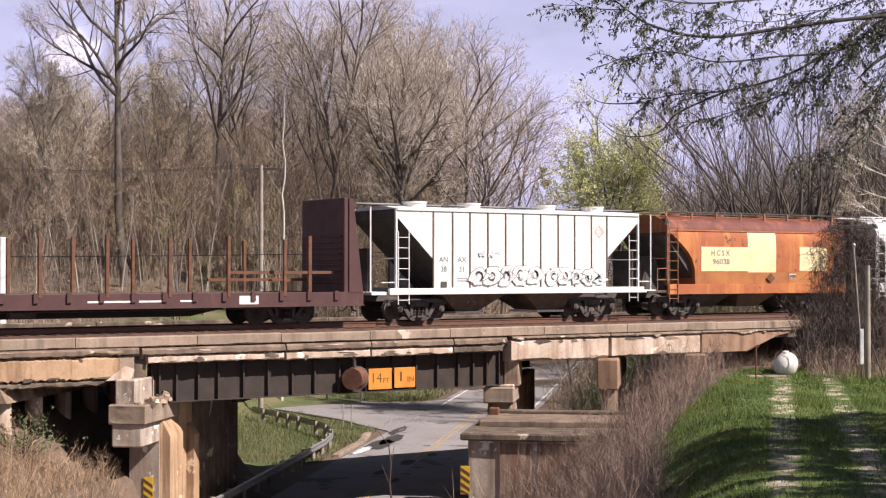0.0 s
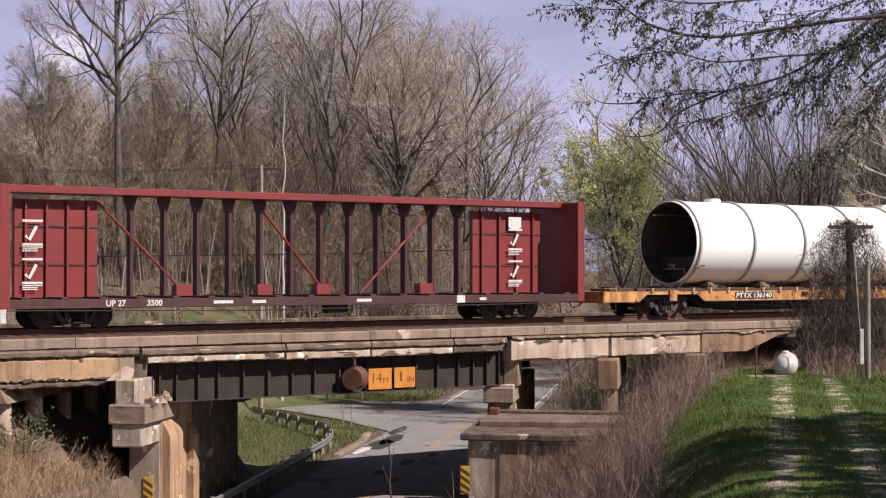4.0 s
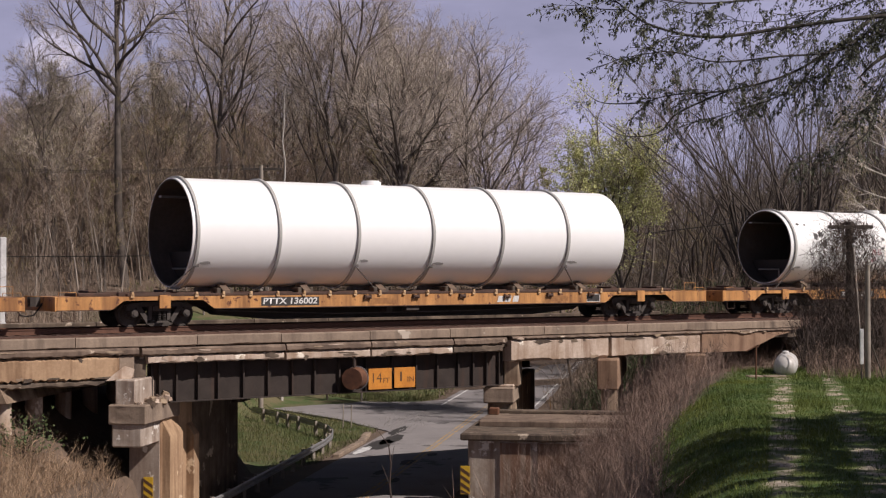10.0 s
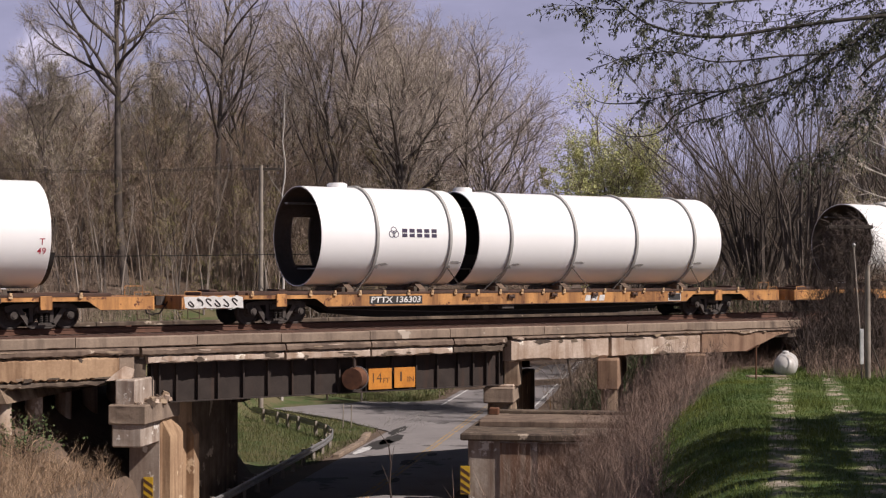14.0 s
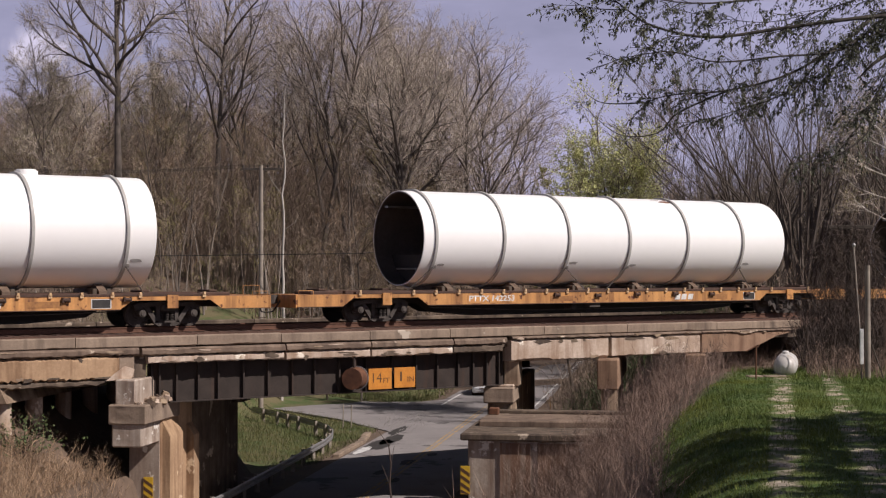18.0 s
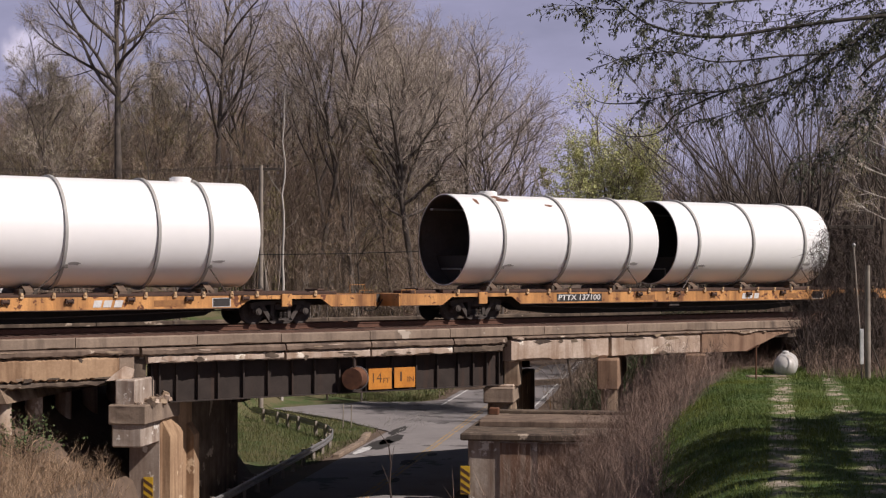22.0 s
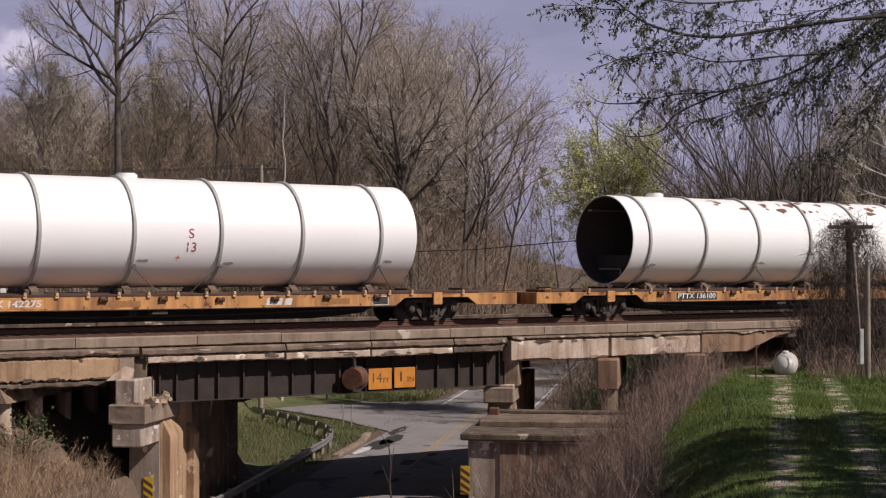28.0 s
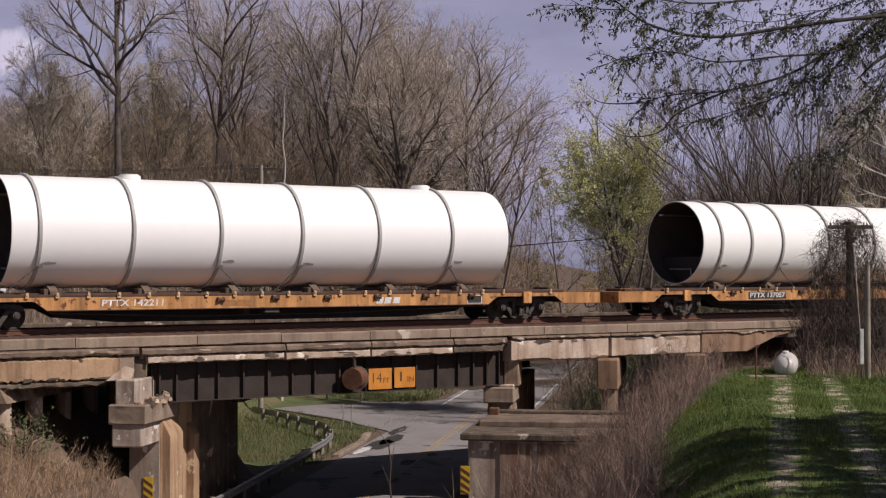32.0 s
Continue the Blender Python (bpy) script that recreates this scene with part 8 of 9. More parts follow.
# thicket round the poles
spots = []
for i in range(1500):
    px, d = br.uniform(1420, 1680), br.uniform(47.0, 54)
    x, y, z = at_view(px, d)
    spots.append((x, y))
brush_stuff("thicket", "dark leafless thicket round the old poles", spots, 0.8, 2.9, TWIGD, 8, 0.010, 0.25)
spots = []
for i in range(500):
    x, y, z = at_view(br.uniform(1425, 1680), br.uniform(43.5, 47))
    spots.append((x, y))
brush_stuff("dry_brush", "dry brown weeds at the grass edge", spots, 0.3, 1.1, BRUSH, 6, 0.008, 0.3)

# ---- gas tank, rod and slabs on the path's end ----
tk = ahead(1391, 640, 46.2)
tg = land(tk.x, tk.y) - 0.12
TANKW = mat("tank_white", (0.74, 0.73, 0.70), (0.58, 0.56, 0.52), 0.45, scale=2, fine=18, bump=0.1, streak=((0.30, 0.25, 0.20), 0.55), spots=((0.34, 0.30, 0.26), 0.64, 5.0))
tank = empty("gas_tank", Matrix.Translation((tk.x, tk.y, tg)) @ Matrix.Rotation(math.pi / 2 - AZ - 0.25, 4, "Z"), "white horizontal gas tank with a domed cap", "gas tank")
R = 0.35
prof = [(-1.15, 0.0)] + [(-0.8 - 0.35 * math.cos(w), R * math.sin(w)) for w in (0.3, 0.6, 0.9, 1.25, 1.5)] + [(0.8 + 0.35 * math.cos(w), R * math.sin(w)) for w in (1.5, 1.25, 0.9, 0.6, 0.3)] + [(1.15, 0.0)]
part("vessel", Mesh().lathe(prof, "x", 40, closed=False).move(pose(0, 0, 0.38)), TANKW, tank, smooth=50)
part("dome_cap", Mesh().rod((-0.3, 0, 0.66), (-0.3, 0, 0.79), 0.10, seg=16).rod((-0.3, 0, 0.79), (-0.3, 0, 0.82), 0.10, 0.06, seg=16), TANKW, tank)
for x in (-0.6, 0.6):
    part("foot", Mesh().box(x - 0.06, x + 0.06, -0.25, 0.25, -0.1, 0.06, 0.01), TANKW, tank, smooth=0)
    part("concrete_pad", Mesh().box(x - 0.12, x + 0.12, -0.4, 0.4, -0.12, 0.02, 0.01), CONC, tank, smooth=0)
pp = ahead(1338, 672, 43.8)
pg = land(pp.x, pp.y)
rod = empty("iron_rod", pose(pp.x, pp.y, pg), "thin rusty iron rod with a bent arm", "post")
part("shaft", Mesh().rod((0, 0, -0.2), (0, 0, 0.93), 0.022, seg=8), RUST, rod)
part("arm", Mesh().pipe([(0, 0, 0.90), (0.1, -0.04, 0.98), (0.05, 0.05, 0.95), (-0.25, 0.14, 0.8)], 0.02), RUST, rod)
for xx, w in ((1335, 0.45), (1372, 0.7)):
    q = ahead(xx, 668, 44.5)
    z = land(q.x, q.y)
    tagged(part("concrete_slab", Mesh().box(-w / 2, w / 2, -0.25, 0.25, -0.1, 0.03, 0.02), CONC_K, None, m=Matrix.Translation((q.x, q.y, z)) @ Matrix.Rotation(-AZ, 4, "Z"), smooth=0), "flat pale concrete slab in the grass", "slab", "slabs in the grass")

# ---- signs on the girder ----
SIGNO = mat("sign_orange", (0.66, 0.26, 0.03), (0.52, 0.19, 0.02), 0.6, scale=2, fine=20, bump=0.05, spots=((0.25, 0.09, 0.03), 0.68, 4))
SIGNB = mat("sign_black", (0.09, 0.045, 0.02), (0.13, 0.06, 0.025), 0.5, bump=0)
for x0, x1, z0, z1, big, small in ((27.34, 28.27, -2.27, -1.55, "14", "FT"), (28.38, 29.24, -2.25, -1.55, "1", "IN")):
    sg = empty("height_sign", pose((x0 + x1) / 2 - 0.2, -2.06, (z0 + z1) / 2), "orange clearance sign with black figures on the girder", "sign", "clearance signs")
    hx, hz = (x1 - x0) / 2, (z1 - z0) / 2
    part("plate", Mesh().box(-hx, hx, -0.012, 0.012, -hz, hz, 0.004), SIGNO, sg, smooth=0)
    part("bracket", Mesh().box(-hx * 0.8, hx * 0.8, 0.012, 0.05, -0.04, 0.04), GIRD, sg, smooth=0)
    letters(big, 0.36, SIGNB, sg, lambda u, v: (u - 0.16, -0.016, v + 0.02), bold=-0.004, width=0.36 if len(big) > 1 else 0.08)
    letters(small, 0.18, SIGNB, sg, lambda u, v: (u + 0.24, -0.016, v - 0.07), width=0.26)
drum = empty("rusty_drum", Matrix.Translation((26.45, -2.28, -1.84)) @ Matrix.Rotation(radians(41), 4, "Z"), "rusty open drum fixed to the girder", "drum")
part("shell", Mesh().lathe([(-0.28, 0.36), (0.28, 0.38), (0.28, 0.35), (-0.25, 0.33)], "x", 32), RUST, drum, smooth=40)
part("bottom", Mesh().rod((-0.28, 0, 0), (-0.26, 0, 0), 0.36, seg=32), RUST, drum)
part("rim", Mesh().lathe([(0.26, 0.37), (0.30, 0.37), (0.30, 0.41), (0.26, 0.41)], "x", 32), GALV, drum)
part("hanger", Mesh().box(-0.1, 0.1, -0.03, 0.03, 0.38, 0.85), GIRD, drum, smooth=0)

# ---- object markers on the piers ----
MARKY = mat("marker_yellow", (0.75, 0.48, 0.03), (0.65, 0.40, 0.03), 0.5, bump=0)


def marker(m, flip):
    mk2 = empty("object_marker", m, "yellow and black striped object marker on the pier", "sign", "object markers")
    part("plate", Mesh().box(-0.155, 0.155, -0.01, 0.01, -0.46, 0.46, 0.003), MARKY, mk2, smooth=0)
    for k in range(4):
        z = -0.42 + k * 0.24
        sgn = -1 if flip else 1
        q = [(-0.15, z), (0.15, z + 0.2 * sgn), (0.15, z + 0.2 * sgn + 0.12), (-0.15, z + 0.12)]
        q = [(x, max(-0.455, min(0.455, zz))) for x, zz in q]
        part("stripe", Mesh().prism(q, "y", -0.0135, -0.011), SIGNB, mk2, smooth=0)


face = Matrix.Rotation(math.atan2(N.y, N.x), 4, "Z")
c = road_at(-21.08, 4.62, -5.0)
marker(Matrix.Translation(c) @ face, True)
c = road_at(-24.36, -4.95, -5.12)
marker(Matrix.Translation(c) @ face, True)

# ---- guard rail, kerb and posts along the road ----
gp = [(-40, -3.95), (-18, -4.1), (-8, -4.3), (-2, -4.45), (0.6, -4.7), (2.5, -5.1), (4.5, -5.8), (6.2, -6.7), (8.5, -8.2), (11, -10.0), (14, -12.4)]
rail = empty("guard_rail", pose(0, 0, 0), "galvanised steel guard rail curving round the corner", "guard rail")
wave = [(0.0, -0.155), (0.05, -0.12), (0.05, -0.05), (0.0, -0.02), (0.0, 0.02), (0.05, 0.05), (0.05, 0.12), (0.0, 0.155)]
for (a0, c0), (a1, c1) in zip(gp, gp[1:]):
    p, q = road_at(a0, c0), road_at(a1, c1)
    n3 = (q - p).cross(Vector((0, 0, 1))).normalized()
    m = Mesh()
    for o, hgt in wave:
        m.v += [tuple(p + n3 * (o - 0.002) + Vector((0, 0, ZR + 0.55 + hgt))), tuple(q + n3 * (o - 0.002) + Vector((0, 0, ZR + 0.55 + hgt)))]
    k = len(m.v)
    m.v += [tuple(Vector(v) - n3 * 0.006) for v in m.v[:k]]
    for i in range(7):
        m.f += [(2 * i, 2 * i + 1, 2 * i + 3, 2 * i + 2), (k + 2 * i, k + 2 * i + 2, k + 2 * i + 3, k + 2 * i + 1)]
    part("beam", m, GALV, rail, smooth=0)
    steps = max(1, round((q - p).length / 2.0))
    for i in range(steps):
        v = p.lerp(q, i / steps) - n3 * 0.12
        part("post", Mesh().box(-0.07, 0.07, -0.09, 0.09, 0, 1.2, 0.01), POLEG, rail, m=pose(v.x, v.y, ZR - 0.5), smooth=0)
kerb = empty("road_kerb", pose(0, 0, 0), "broken pale concrete kerb at the road's edge", "kerb", kind="structure")
r = random.Random(9)
for i in range(11):
    a0 = -3.0 + i * 0.85
    m = Mesh()
    road_box(m, a0, a0 + 0.98, -3.85 - 0.02 * r.random() - (0.10 * max(0, i - 6)), -3.55 - (0.10 * max(0, i - 6)), ZR - 0.1, ZR + 0.16 + r.uniform(-0.02, 0.02), 0.03)
    part("kerb_stone", m, CONC_K, kerb, smooth=0)
for a0, c0, h in ((9.0, -6.0, 1.35), (9.2, -5.6, 1.25)):
    p = road_at(a0, c0)
    ps = empty("delineator_post", pose(p.x, p.y, land(p.x, p.y)), "thin brown marker post on the verge", "post", "marker posts")
    part("shaft", Mesh().rod((0, 0, -0.2), (0.03, 0, h), 0.03, seg=6), POLEG, ps)
for i in range(5):
    p = road_at(-26.3 + 0.9 * i, -4.0 + 0.05 * i)
    tagged(part("timber_baulk", Mesh().box(-0.55, 0.55, -0.14, 0.14, 0, 0.25, 0.02), POLEG, None, m=pose(p.x, p.y, ZR + 0.02, rz=47 + 6 * (i % 2)), smooth=0), "pale timber baulk lying beside the pier", "timber", "timber baulks")

# ---- wires and poles beyond the railway ----
fp = at_view(462, 89)
post = empty("utility_pole", pose(*fp), "pale wooden utility pole with a crossarm and wires", "utility pole")
hp = ahead(462, 293, 89).z - fp[2]
part("shaft", Mesh().rod((0, 0, -0.3), (0, 0, hp), 0.16, 0.12, 12), POLEG, post)
part("crossarm", Mesh().box(-1.2, 1.2, -0.06, 0.06, hp - 0.28, hp - 0.14, 0.01), POLEW, post, m=Matrix.Rotation(-AZ, 4, "Z"), smooth=0)
for k in (-1.05, -0.4, 0.4, 1.05):
    v = Matrix.Rotation(-AZ, 4, "Z") @ Vector((k, 0, hp - 0.14))
    part("insulator", Mesh().rod(v, v + Vector((0, 0, 0.18)), 0.05, seg=8), POLEW, post)
    wm = Mesh()
    e = ahead(-400, 262 + 6 * k, 89) - Vector(fp)
    for i in range(12):
        f0, f1 = i / 12, (i + 1) / 12
        s0, s1 = -0.9 * 4 * f0 * (1 - f0), -0.9 * 4 * f1 * (1 - f1)
        wm.rod(v.lerp(e, f0) + Vector((0, 0, 0.18 + s0)), v.lerp(e, f1) + Vector((0, 0, 0.18 + s1)), 0.012, seg=4)
    part("wire", wm, POLEW, post, smooth=0)
cab = Mesh()
ends = [A(-250, 456, 88), A(300, 453, 88), A(620, 449, 88), A(840, 442, 88), A(1090, 420, 88), A(1300, 395, 88), A(1500, 366, 88)]
for p, q in zip(ends, ends[1:]):
    cab.rod(p, q, 0.028, seg=5)
tagged(part("overhead_cable", cab, BLACK, smooth=0), "black overhead cable strung behind the railway", "cable")
wp = ahead(4, 515, 62)
wpz = land(wp.x, wp.y)
whp = empty("white_post", pose(wp.x, wp.y, wpz), "white painted square post behind the railway", "post")
part("shaft", Mesh().box(-0.13, 0.13, -0.13, 0.13, -0.2, ahead(4, 420, 62).z - wpz, 0.02), WLINE, whp, smooth=0)

# ---- small cloud ----


def cloud_material():
    """Soft white vapour, its sunlit white given as an even glow, thinning out towards an uneven rim."""
    m = bpy.data.materials.new("cloud_white")
    m.use_nodes = True
    n, l = m.node_tree.nodes, m.node_tree.links
    n.clear()
    tc = n.new("ShaderNodeTexCoord")
    ns = n.new("ShaderNodeTexNoise")
    ns.inputs["Scale"].default_value, ns.inputs["Detail"].default_value = 0.035, 6
    l.new(tc.outputs["Object"], ns.inputs["Vector"])
    ln = n.new("ShaderNodeVectorMath")
    ln.operation = "LENGTH"
    mp = n.new("ShaderNodeMapping")
    mp.inputs["Scale"].default_value = (1 / 60, 1, 1 / 46)
    l.new(tc.outputs["Object"], mp.inputs["Vector"])
    l.new(mp.outputs[0], ln.inputs[0])
    add = n.new("ShaderNodeMath")
    add.operation = "MULTIPLY_ADD"
    l.new(ns.outputs["Fac"], add.inputs[0])
    add.inputs[1].default_value = -1.1
    l.new(ln.outputs["Value"], add.inputs[2])
    rg = n.new("ShaderNodeMapRange")
    rg.interpolation_type = "SMOOTHSTEP"
    for k, v in (("From Min", 0.42), ("From Max", -0.12), ("To Min", 0.0), ("To Max", 0.85)):
        rg.inputs[k].default_value = v
    l.new(add.outputs[0], rg.inputs["Value"])
    tr, em, mx, out = n.new("ShaderNodeBsdfTransparent"), n.new("ShaderNodeEmission"), n.new("ShaderNodeMixShader"), n.new("ShaderNodeOutputMaterial")
    # emission stands in for sunlight on the cloud
    em.inputs["Color"].default_value = (0.80, 0.75, 0.86, 1)
    em.inputs["Strength"].default_value = 0.95
    l.new(rg.outputs["Result"], mx.inputs[0])
    l.new(tr.outputs[0], mx.inputs[1])
    l.new(em.outputs[0], mx.inputs[2])
    l.new(mx.outputs[0], out.inputs["Surface"])
    return m


cl = Mesh().add([(-75, 0, -60), (75, 0, -60), (75, 0, 60), (-75, 0, 60)], [(0, 1, 2, 3)])
CLOUD = part("cloud", cl, cloud_material(), None, m=Matrix.Translation(ahead(80, 90, 2400)) @ FACING, smooth=0)
tagged(CLOUD, "small white cumulus cloud over the woods", "cloud", kind="structure")

# ---- white car ----
CARW = mat("car_white", (0.80, 0.80, 0.80), (0.76, 0.76, 0.76), 0.25, scale=1, fine=10, bump=0)
GLASSD = mat("dark_glass", (0.012, 0.013, 0.015), (0.02, 0.02, 0.022), 0.06, bump=0)
TYRE = mat("tyre", (0.02, 0.02, 0.02), (0.03, 0.03, 0.03), 0.9, scale=10, fine=60, bump=0.2)
LAMP = mat("headlamp", (0.55, 0.56, 0.58), (0.40, 0.41, 0.43), 0.1, 0.3, bump=0)


def loft(rows):
    """Skins across sections of equal length."""
    m = Mesh()
    n = len(rows[0])
    for s in rows:
        m.v += s
    for i in range(len(rows) - 1):
        for k in range(n - 1):
            m.f.append((i * n + k, i * n + k + 1, (i + 1) * n + k + 1, (i + 1) * n + k))
    m.f += [tuple(range(n)), tuple(range(len(rows) * n - 1, (len(rows) - 1) * n - 1, -1))]
    return m


def white_car():
    car = empty("white_car", Matrix.Translation((0, 0, 0)), "white four-door saloon car with a dark sunroof", "car")
    # nose at +x; (x, half width, sill, waist, bonnet height)
    knots = [(2.36, 0.50, 0.34, 0.50, 0.56), (2.31, 0.72, 0.22, 0.54, 0.62), (2.12, 0.84, 0.19, 0.62, 0.71), (1.6, 0.875, 0.19, 0.72, 0.82), (1.0, 0.885, 0.19, 0.83, 0.91), (0.2, 0.89, 0.19, 0.88, 0.93), (-0.9, 0.89, 0.19, 0.92, 0.96), (-1.5, 0.88, 0.19, 0.94, 1.01), (-2.1, 0.85, 0.21, 0.90, 1.02), (-2.30, 0.78, 0.28, 0.78, 0.95), (-2.36, 0.60, 0.38, 0.65, 0.80)]

    def between(rows, steps):
        out = []
        for i in range(len(rows) - 1):
            q = [rows[max(0, i - 1)], rows[i], rows[i + 1], rows[min(len(rows) - 1, i + 2)]]
            for k in range(steps):
                t = k / steps
                out.append([0.5 * (2 * b + (c - a) * t + (2 * a - 5 * b + 4 * c - d) * t * t + (3 * b - a - 3 * c + d) * t ** 3) for a, b, c, d in zip(*q)])
        return out + [list(rows[-1])]

    secs = []
    for x, w, z0, zw, zt in between(knots, 4):
        half = [(0.86, z0), (0.96, z0 + 0.05), (1.0, z0 + 0.16), (1.0, (z0 + zw) / 2), (0.99, zw - 0.10), (0.965, zw - 0.02), (0.90, zw + (zt - zw) * 0.55), (0.78, zt - 0.02), (0.55, zt), (0.25, zt + 0.012)]
        secs.append([(x, -w * u, z) for u, z in half] + [(x, w * u, z) for u, z in reversed(half)] + [(x, -w * half[0][0], half[0][1])])
    part("body", loft(secs), CARW, car, smooth=50)
    cab = []
    for x, w, z in between([(1.08, 0.74, 0.90), (0.30, 0.63, 1.35), (-0.2, 0.61, 1.42), (-0.9, 0.60, 1.39), (-1.80, 0.68, 1.0)], 4):
        o = 0.10 * (1.41 - z) / 0.5
        cab.append([(x, -w - o, 0.86), (x, -w - o * 0.2, z - 0.10), (x, -w * 0.93, z - 0.03), (x, -w * 0.7, z), (x, 0, z + 0.01), (x, w * 0.7, z), (x, w * 0.93, z - 0.03), (x, w + o * 0.2, z - 0.10), (x, w + o, 0.86), (x, -w - o, 0.86)])
    part("glasshouse", loft(cab), GLASSD, car, "dark tinted windows", smooth=30)
    top = []
    for x, w, z in between([(0.32, 0.62, 1.34), (-0.2, 0.61, 1.42), (-0.9, 0.60, 1.39), (-1.1, 0.61, 1.33)], 4):
        top.append([(x, -w * 1.02, z - 0.07), (x, -w * 0.94, z - 0.012), (x, -w * 0.7, z + 0.014), (x, 0, z + 0.024), (x, w * 0.7, z + 0.014), (x, w * 0.94, z - 0.012), (x, w * 1.02, z - 0.07), (x, -w * 1.02, z - 0.07)])
    part("roof", loft(top), CARW, car, smooth=40)
    part("sunroof", Mesh().box(-0.42, 0.06, -0.40, 0.40, 1.435, 1.475, 0.012), GLASSD, car, "dark raised sunroof", smooth=0)
    for y in (-1, 1):
        part("windscreen_pillar", Mesh().rod((1.05, y * 0.78, 0.90), (0.27, y * 0.62, 1.36), 0.045, seg=8), CARW, car)
        part("rear_pillar", Mesh().rod((-0.95, y * 0.60, 1.38), (-1.85, y * 0.74, 0.96), 0.07, seg=8), CARW, car)
        part("door_pillar", Mesh().box(-0.42, -0.30, y * 0.70 - 0.04, y * 0.70 + 0.04, 0.88, 1.36), CARW, car, smooth=0)
        part("mirror", Mesh().box(0.72, 0.86, min(y * 0.86, y * 1.04), max(y * 0.86, y * 1.04), 0.90, 1.02, 0.03), CARW, car)
        part("headlamp", Mesh().prism([(y * 0.38, 0.50), (y * 0.56, 0.485), (y * 0.74, 0.53), (y * 0.77, 0.60), (y * 0.62, 0.635), (y * 0.44, 0.59)], "x", 2.06, 2.325), LAMP, car, smooth=0)
        part("fog_lamp", Mesh().rod((2.2, y * 0.55, 0.32), (2.325, y * 0.55, 0.32), 0.06, seg=12), LAMP, car)
        part("door_seam", Mesh().box(0.55, 0.56, min(y * 0.85, y * 0.874), max(y * 0.85, y * 0.874), 0.3, 0.88), SIGNB, car, smooth=0)
        part("door_handle", Mesh().box(-0.28, -0.10, min(y * 0.86, y * 0.895), max(y * 0.86, y * 0.895), 0.74, 0.78), CARW, car, smooth=0)
        part("tail_lamp", Mesh().box(-2.38, -2.28, min(y * 0.45, y * 0.76), max(y * 0.45, y * 0.76), 0.68, 0.82, 0.01), REDP, car, smooth=0)
    part("spoiler", Mesh().box(-2.35, -2.12, -0.66, 0.66, 1.12, 1.16, 0.012).box(-2.28, -2.18, -0.60, -0.54, 0.98, 1.13).box(-2.28, -2.18, 0.54, 0.60, 0.98, 1.13), CARW, car, smooth=0)
    part("grille", Mesh().box(2.30, 2.375, -0.30, -0.04, 0.47, 0.53, 0.008).box(2.30, 2.375, 0.04, 0.30, 0.47, 0.53, 0.008), SIGNB, car, smooth=0)
    part("air_dam", Mesh().box(2.25, 2.345, -0.42, 0.42, 0.24, 0.34, 0.01), SIGNB, car, smooth=0)
    part("blank_plate", Mesh().box(2.34, 2.385, -0.16, 0.16, 0.36, 0.45, 0.004), GALV, car, smooth=0)
    wheels = []
    wm = Mesh().lathe([(-0.10, 0.20), (-0.10, 0.29), (-0.07, 0.315), (0.07, 0.315), (0.10, 0.29), (0.10, 0.20)], "y", 28).data("wheel", TYRE, 40)
    rm = Mesh().rod((0, -0.085, 0), (0, 0.085, 0), 0.20, seg=20)
    for k in range(5):
        w = 2 * math.pi * k / 5
        rm.box(0.03, 0.19, -0.10, 0.10, -0.02, 0.02, 0.004)
        rm.v[-24:] = [tuple(Matrix.Rotation(w, 3, "Y") @ Vector(v)) for v in rm.v[-24:]]
    rm = rm.data("rim", GALV, 30)
    for x in (1.42, -1.30):
        for y in (-0.80, 0.80):
            w = part("wheel", wm, None, car, m=pose(x, y, 0.315))
            part("rim", rm, None, w)
            wheels.append(w)
        part("wheel_arch", Mesh().lathe([(-0.88, 0.345), (-0.88, 0.375), (0.88, 0.375), (0.88, 0.345)], "y", 28).move(pose(x, 0, 0.315)), SIGNB, car, smooth=40)
    return car, wheels


CAR = white_car()

# ---- what moves ----


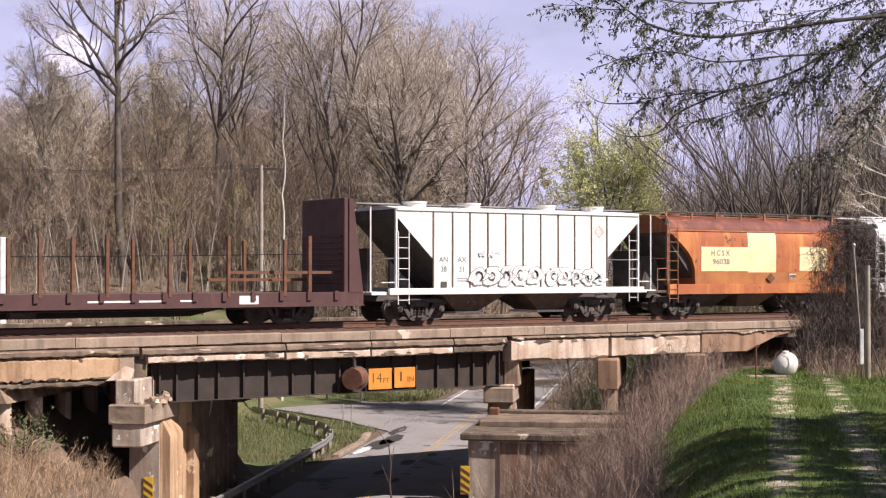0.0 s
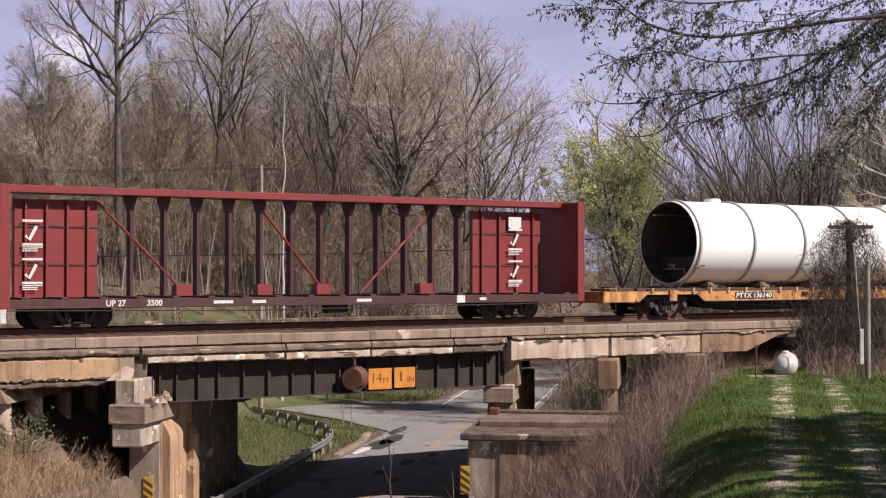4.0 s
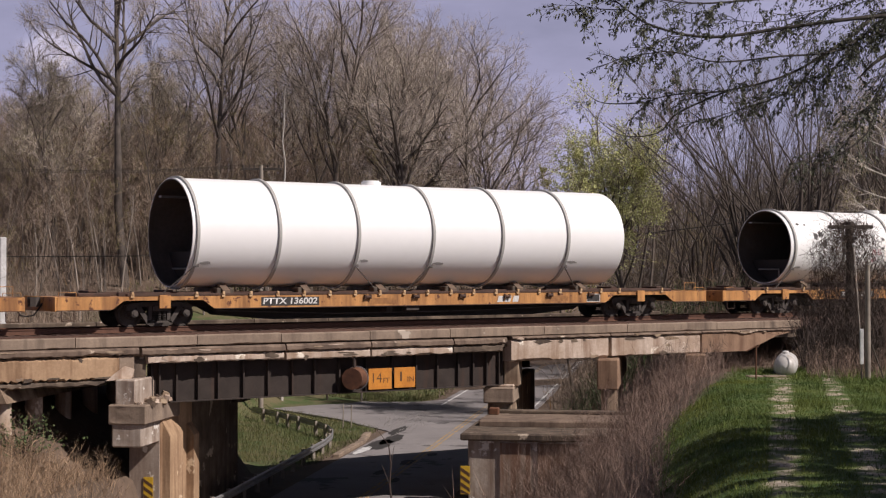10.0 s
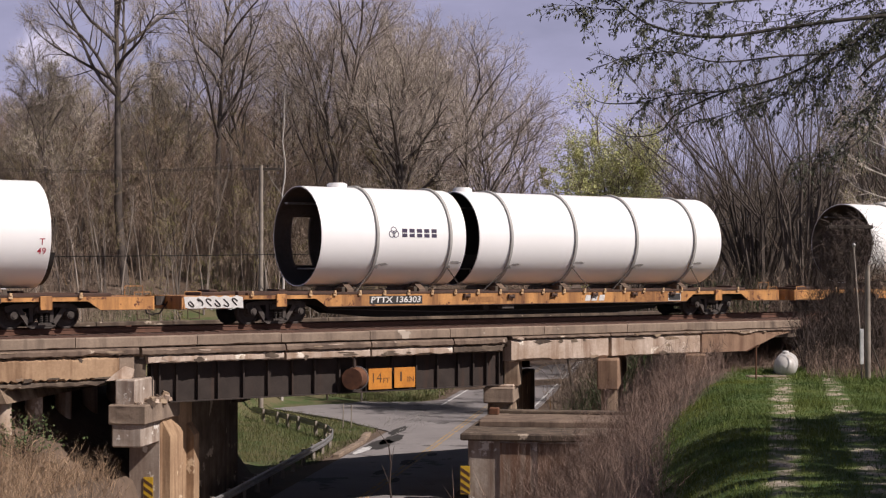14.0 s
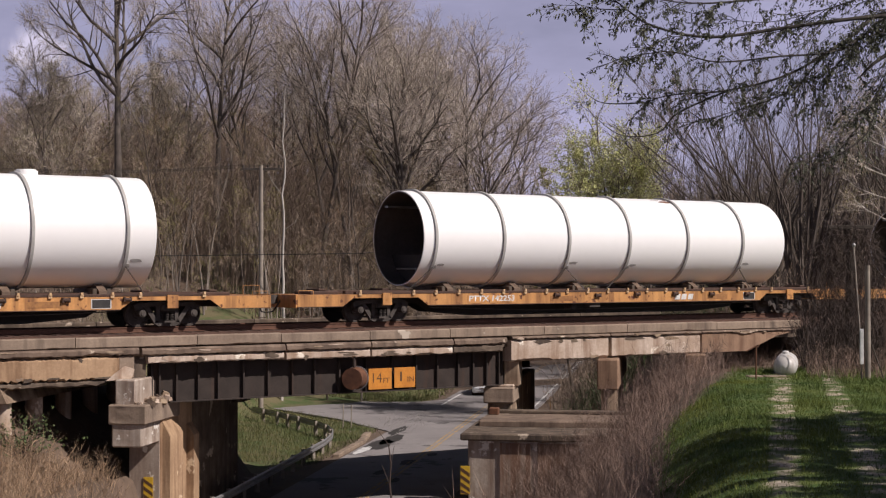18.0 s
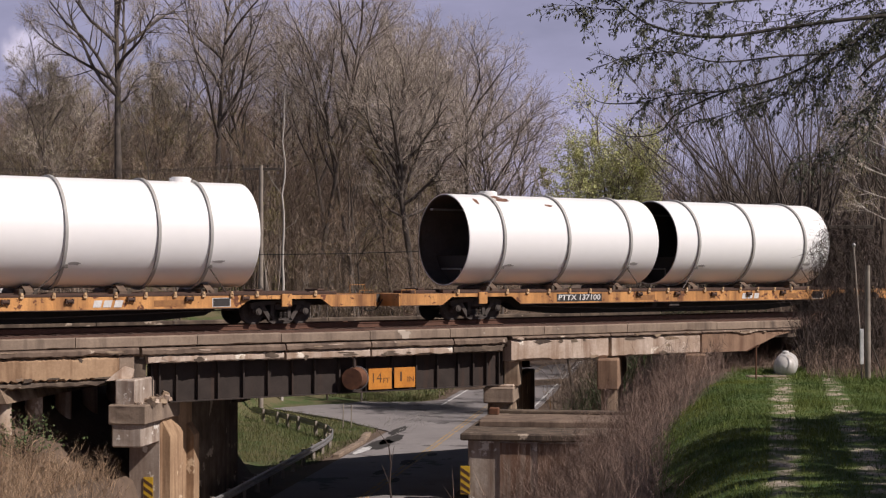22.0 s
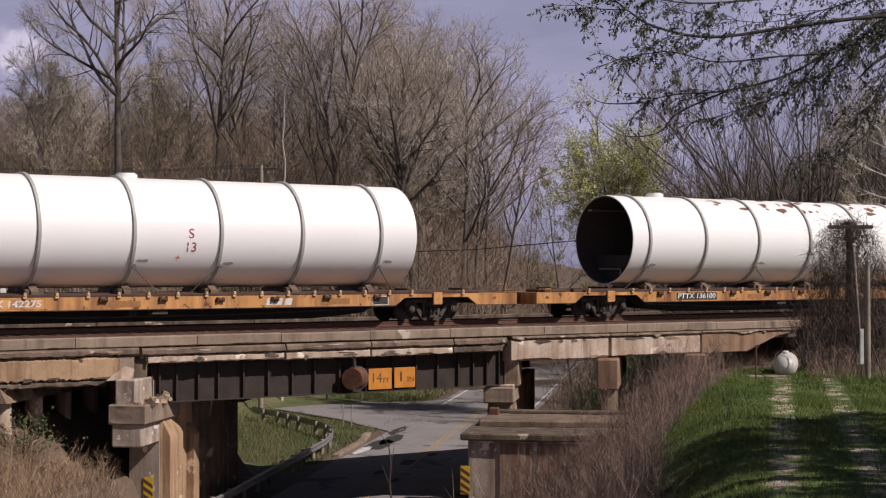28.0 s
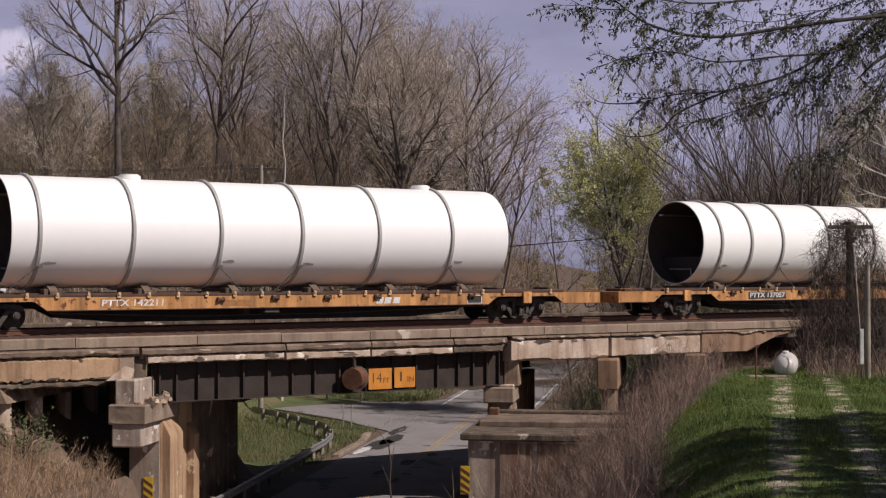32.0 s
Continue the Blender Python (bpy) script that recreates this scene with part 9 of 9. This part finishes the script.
def car_along(t):
    """Place of the car's nose along the road."""
    knots = [(17.0, 51.7), (18.3, 25.05), (18.6, 17.2), (19.0, 9.9), (19.5, 0.2), (20.0, -8.6), (20.4, -15.4)]
    if t < 17.0:
        return 125 - 73.3 * (t / 17.0) ** 4.75
    if t > 20.4:
        s = t - 20.4
        return -15.4 - 16.4 * s + 0.5 * (16.4 / 11.6) * s * s
    for (t0, a0), (t1, a1) in zip(knots, knots[1:]):
        if t <= t1:
            return a0 + (a1 - a0) * (t - t0) / (t1 - t0)


def motions():
    times = [0.5 * i for i in range(65)]
    for thing, q, wheels in MOVERS:
        z = thing.matrix_basis.translation.z
        walk(thing, [(t, pose(q - gone(t), 0, z)) for t in times])
        # the wheels are keyed to roll while the wagon is near the bridge
        for w in wheels:
            m0 = w.matrix_basis.copy()
            x = q + w.parent.matrix_basis.translation.x + m0.translation.x
            t0, t1 = max(0.0, (x - 54) / 13.02), min(32.0, (x - 8) / 13.02)
            if t1 <= t0:
                continue
            n0, n1 = int(t0 * FPS), int(t1 * FPS) + 1
            ts = [0.0] + [k / FPS for k in range(max(1, n0), min(n1, 32 * FPS))] + [32.0]
            first, last = ts[1], ts[-2]
            walk(w, [(t, m0 @ Matrix.Rotation(-(gone(min(max(t, first), last)) - gone(first)) / 0.42, 4, "Y")) for t in ts])
    drift = Vector((math.cos(AZ), -math.sin(AZ), 0)) * -2.85
    home = CLOUD.matrix_basis.translation.copy()
    walk(CLOUD, [(t, Matrix.Translation(home + drift * (t - 13)) @ FACING) for t in (0, 8, 16, 24, 32)])
    car, wheels = CAR
    head = math.atan2(-U.y, -U.x)
    times = [0, 4, 8, 10, 12, 13, 14, 15, 16, 16.5] + [17 + 0.25 * i for i in range(17)] + [22, 23, 24, 26, 28, 30, 32]
    rows = []
    for t in times:
        a = car_along(t) + 2.36
        c = -1.2 + 0.1 * smooth(18.2, 19.0, t) + 1.1 * smooth(19.3, 20.9, t)
        p = road_at(a, c, ZR + 0.032)
        rows.append((t, Matrix.Translation(p) @ Matrix.Rotation(head, 4, "Z")))
    walk(car, rows)
    for w in wheels:
        m0 = w.matrix_basis.copy()
        ts = [0.0] + [17.8 + k / FPS for k in range(0, 102)] + [32.0]
        walk(w, [(t, m0 @ Matrix.Rotation(-(car_along(min(max(t, ts[1]), ts[-2])) - car_along(ts[1])) / 0.55, 4, "Y")) for t in ts])


motions()
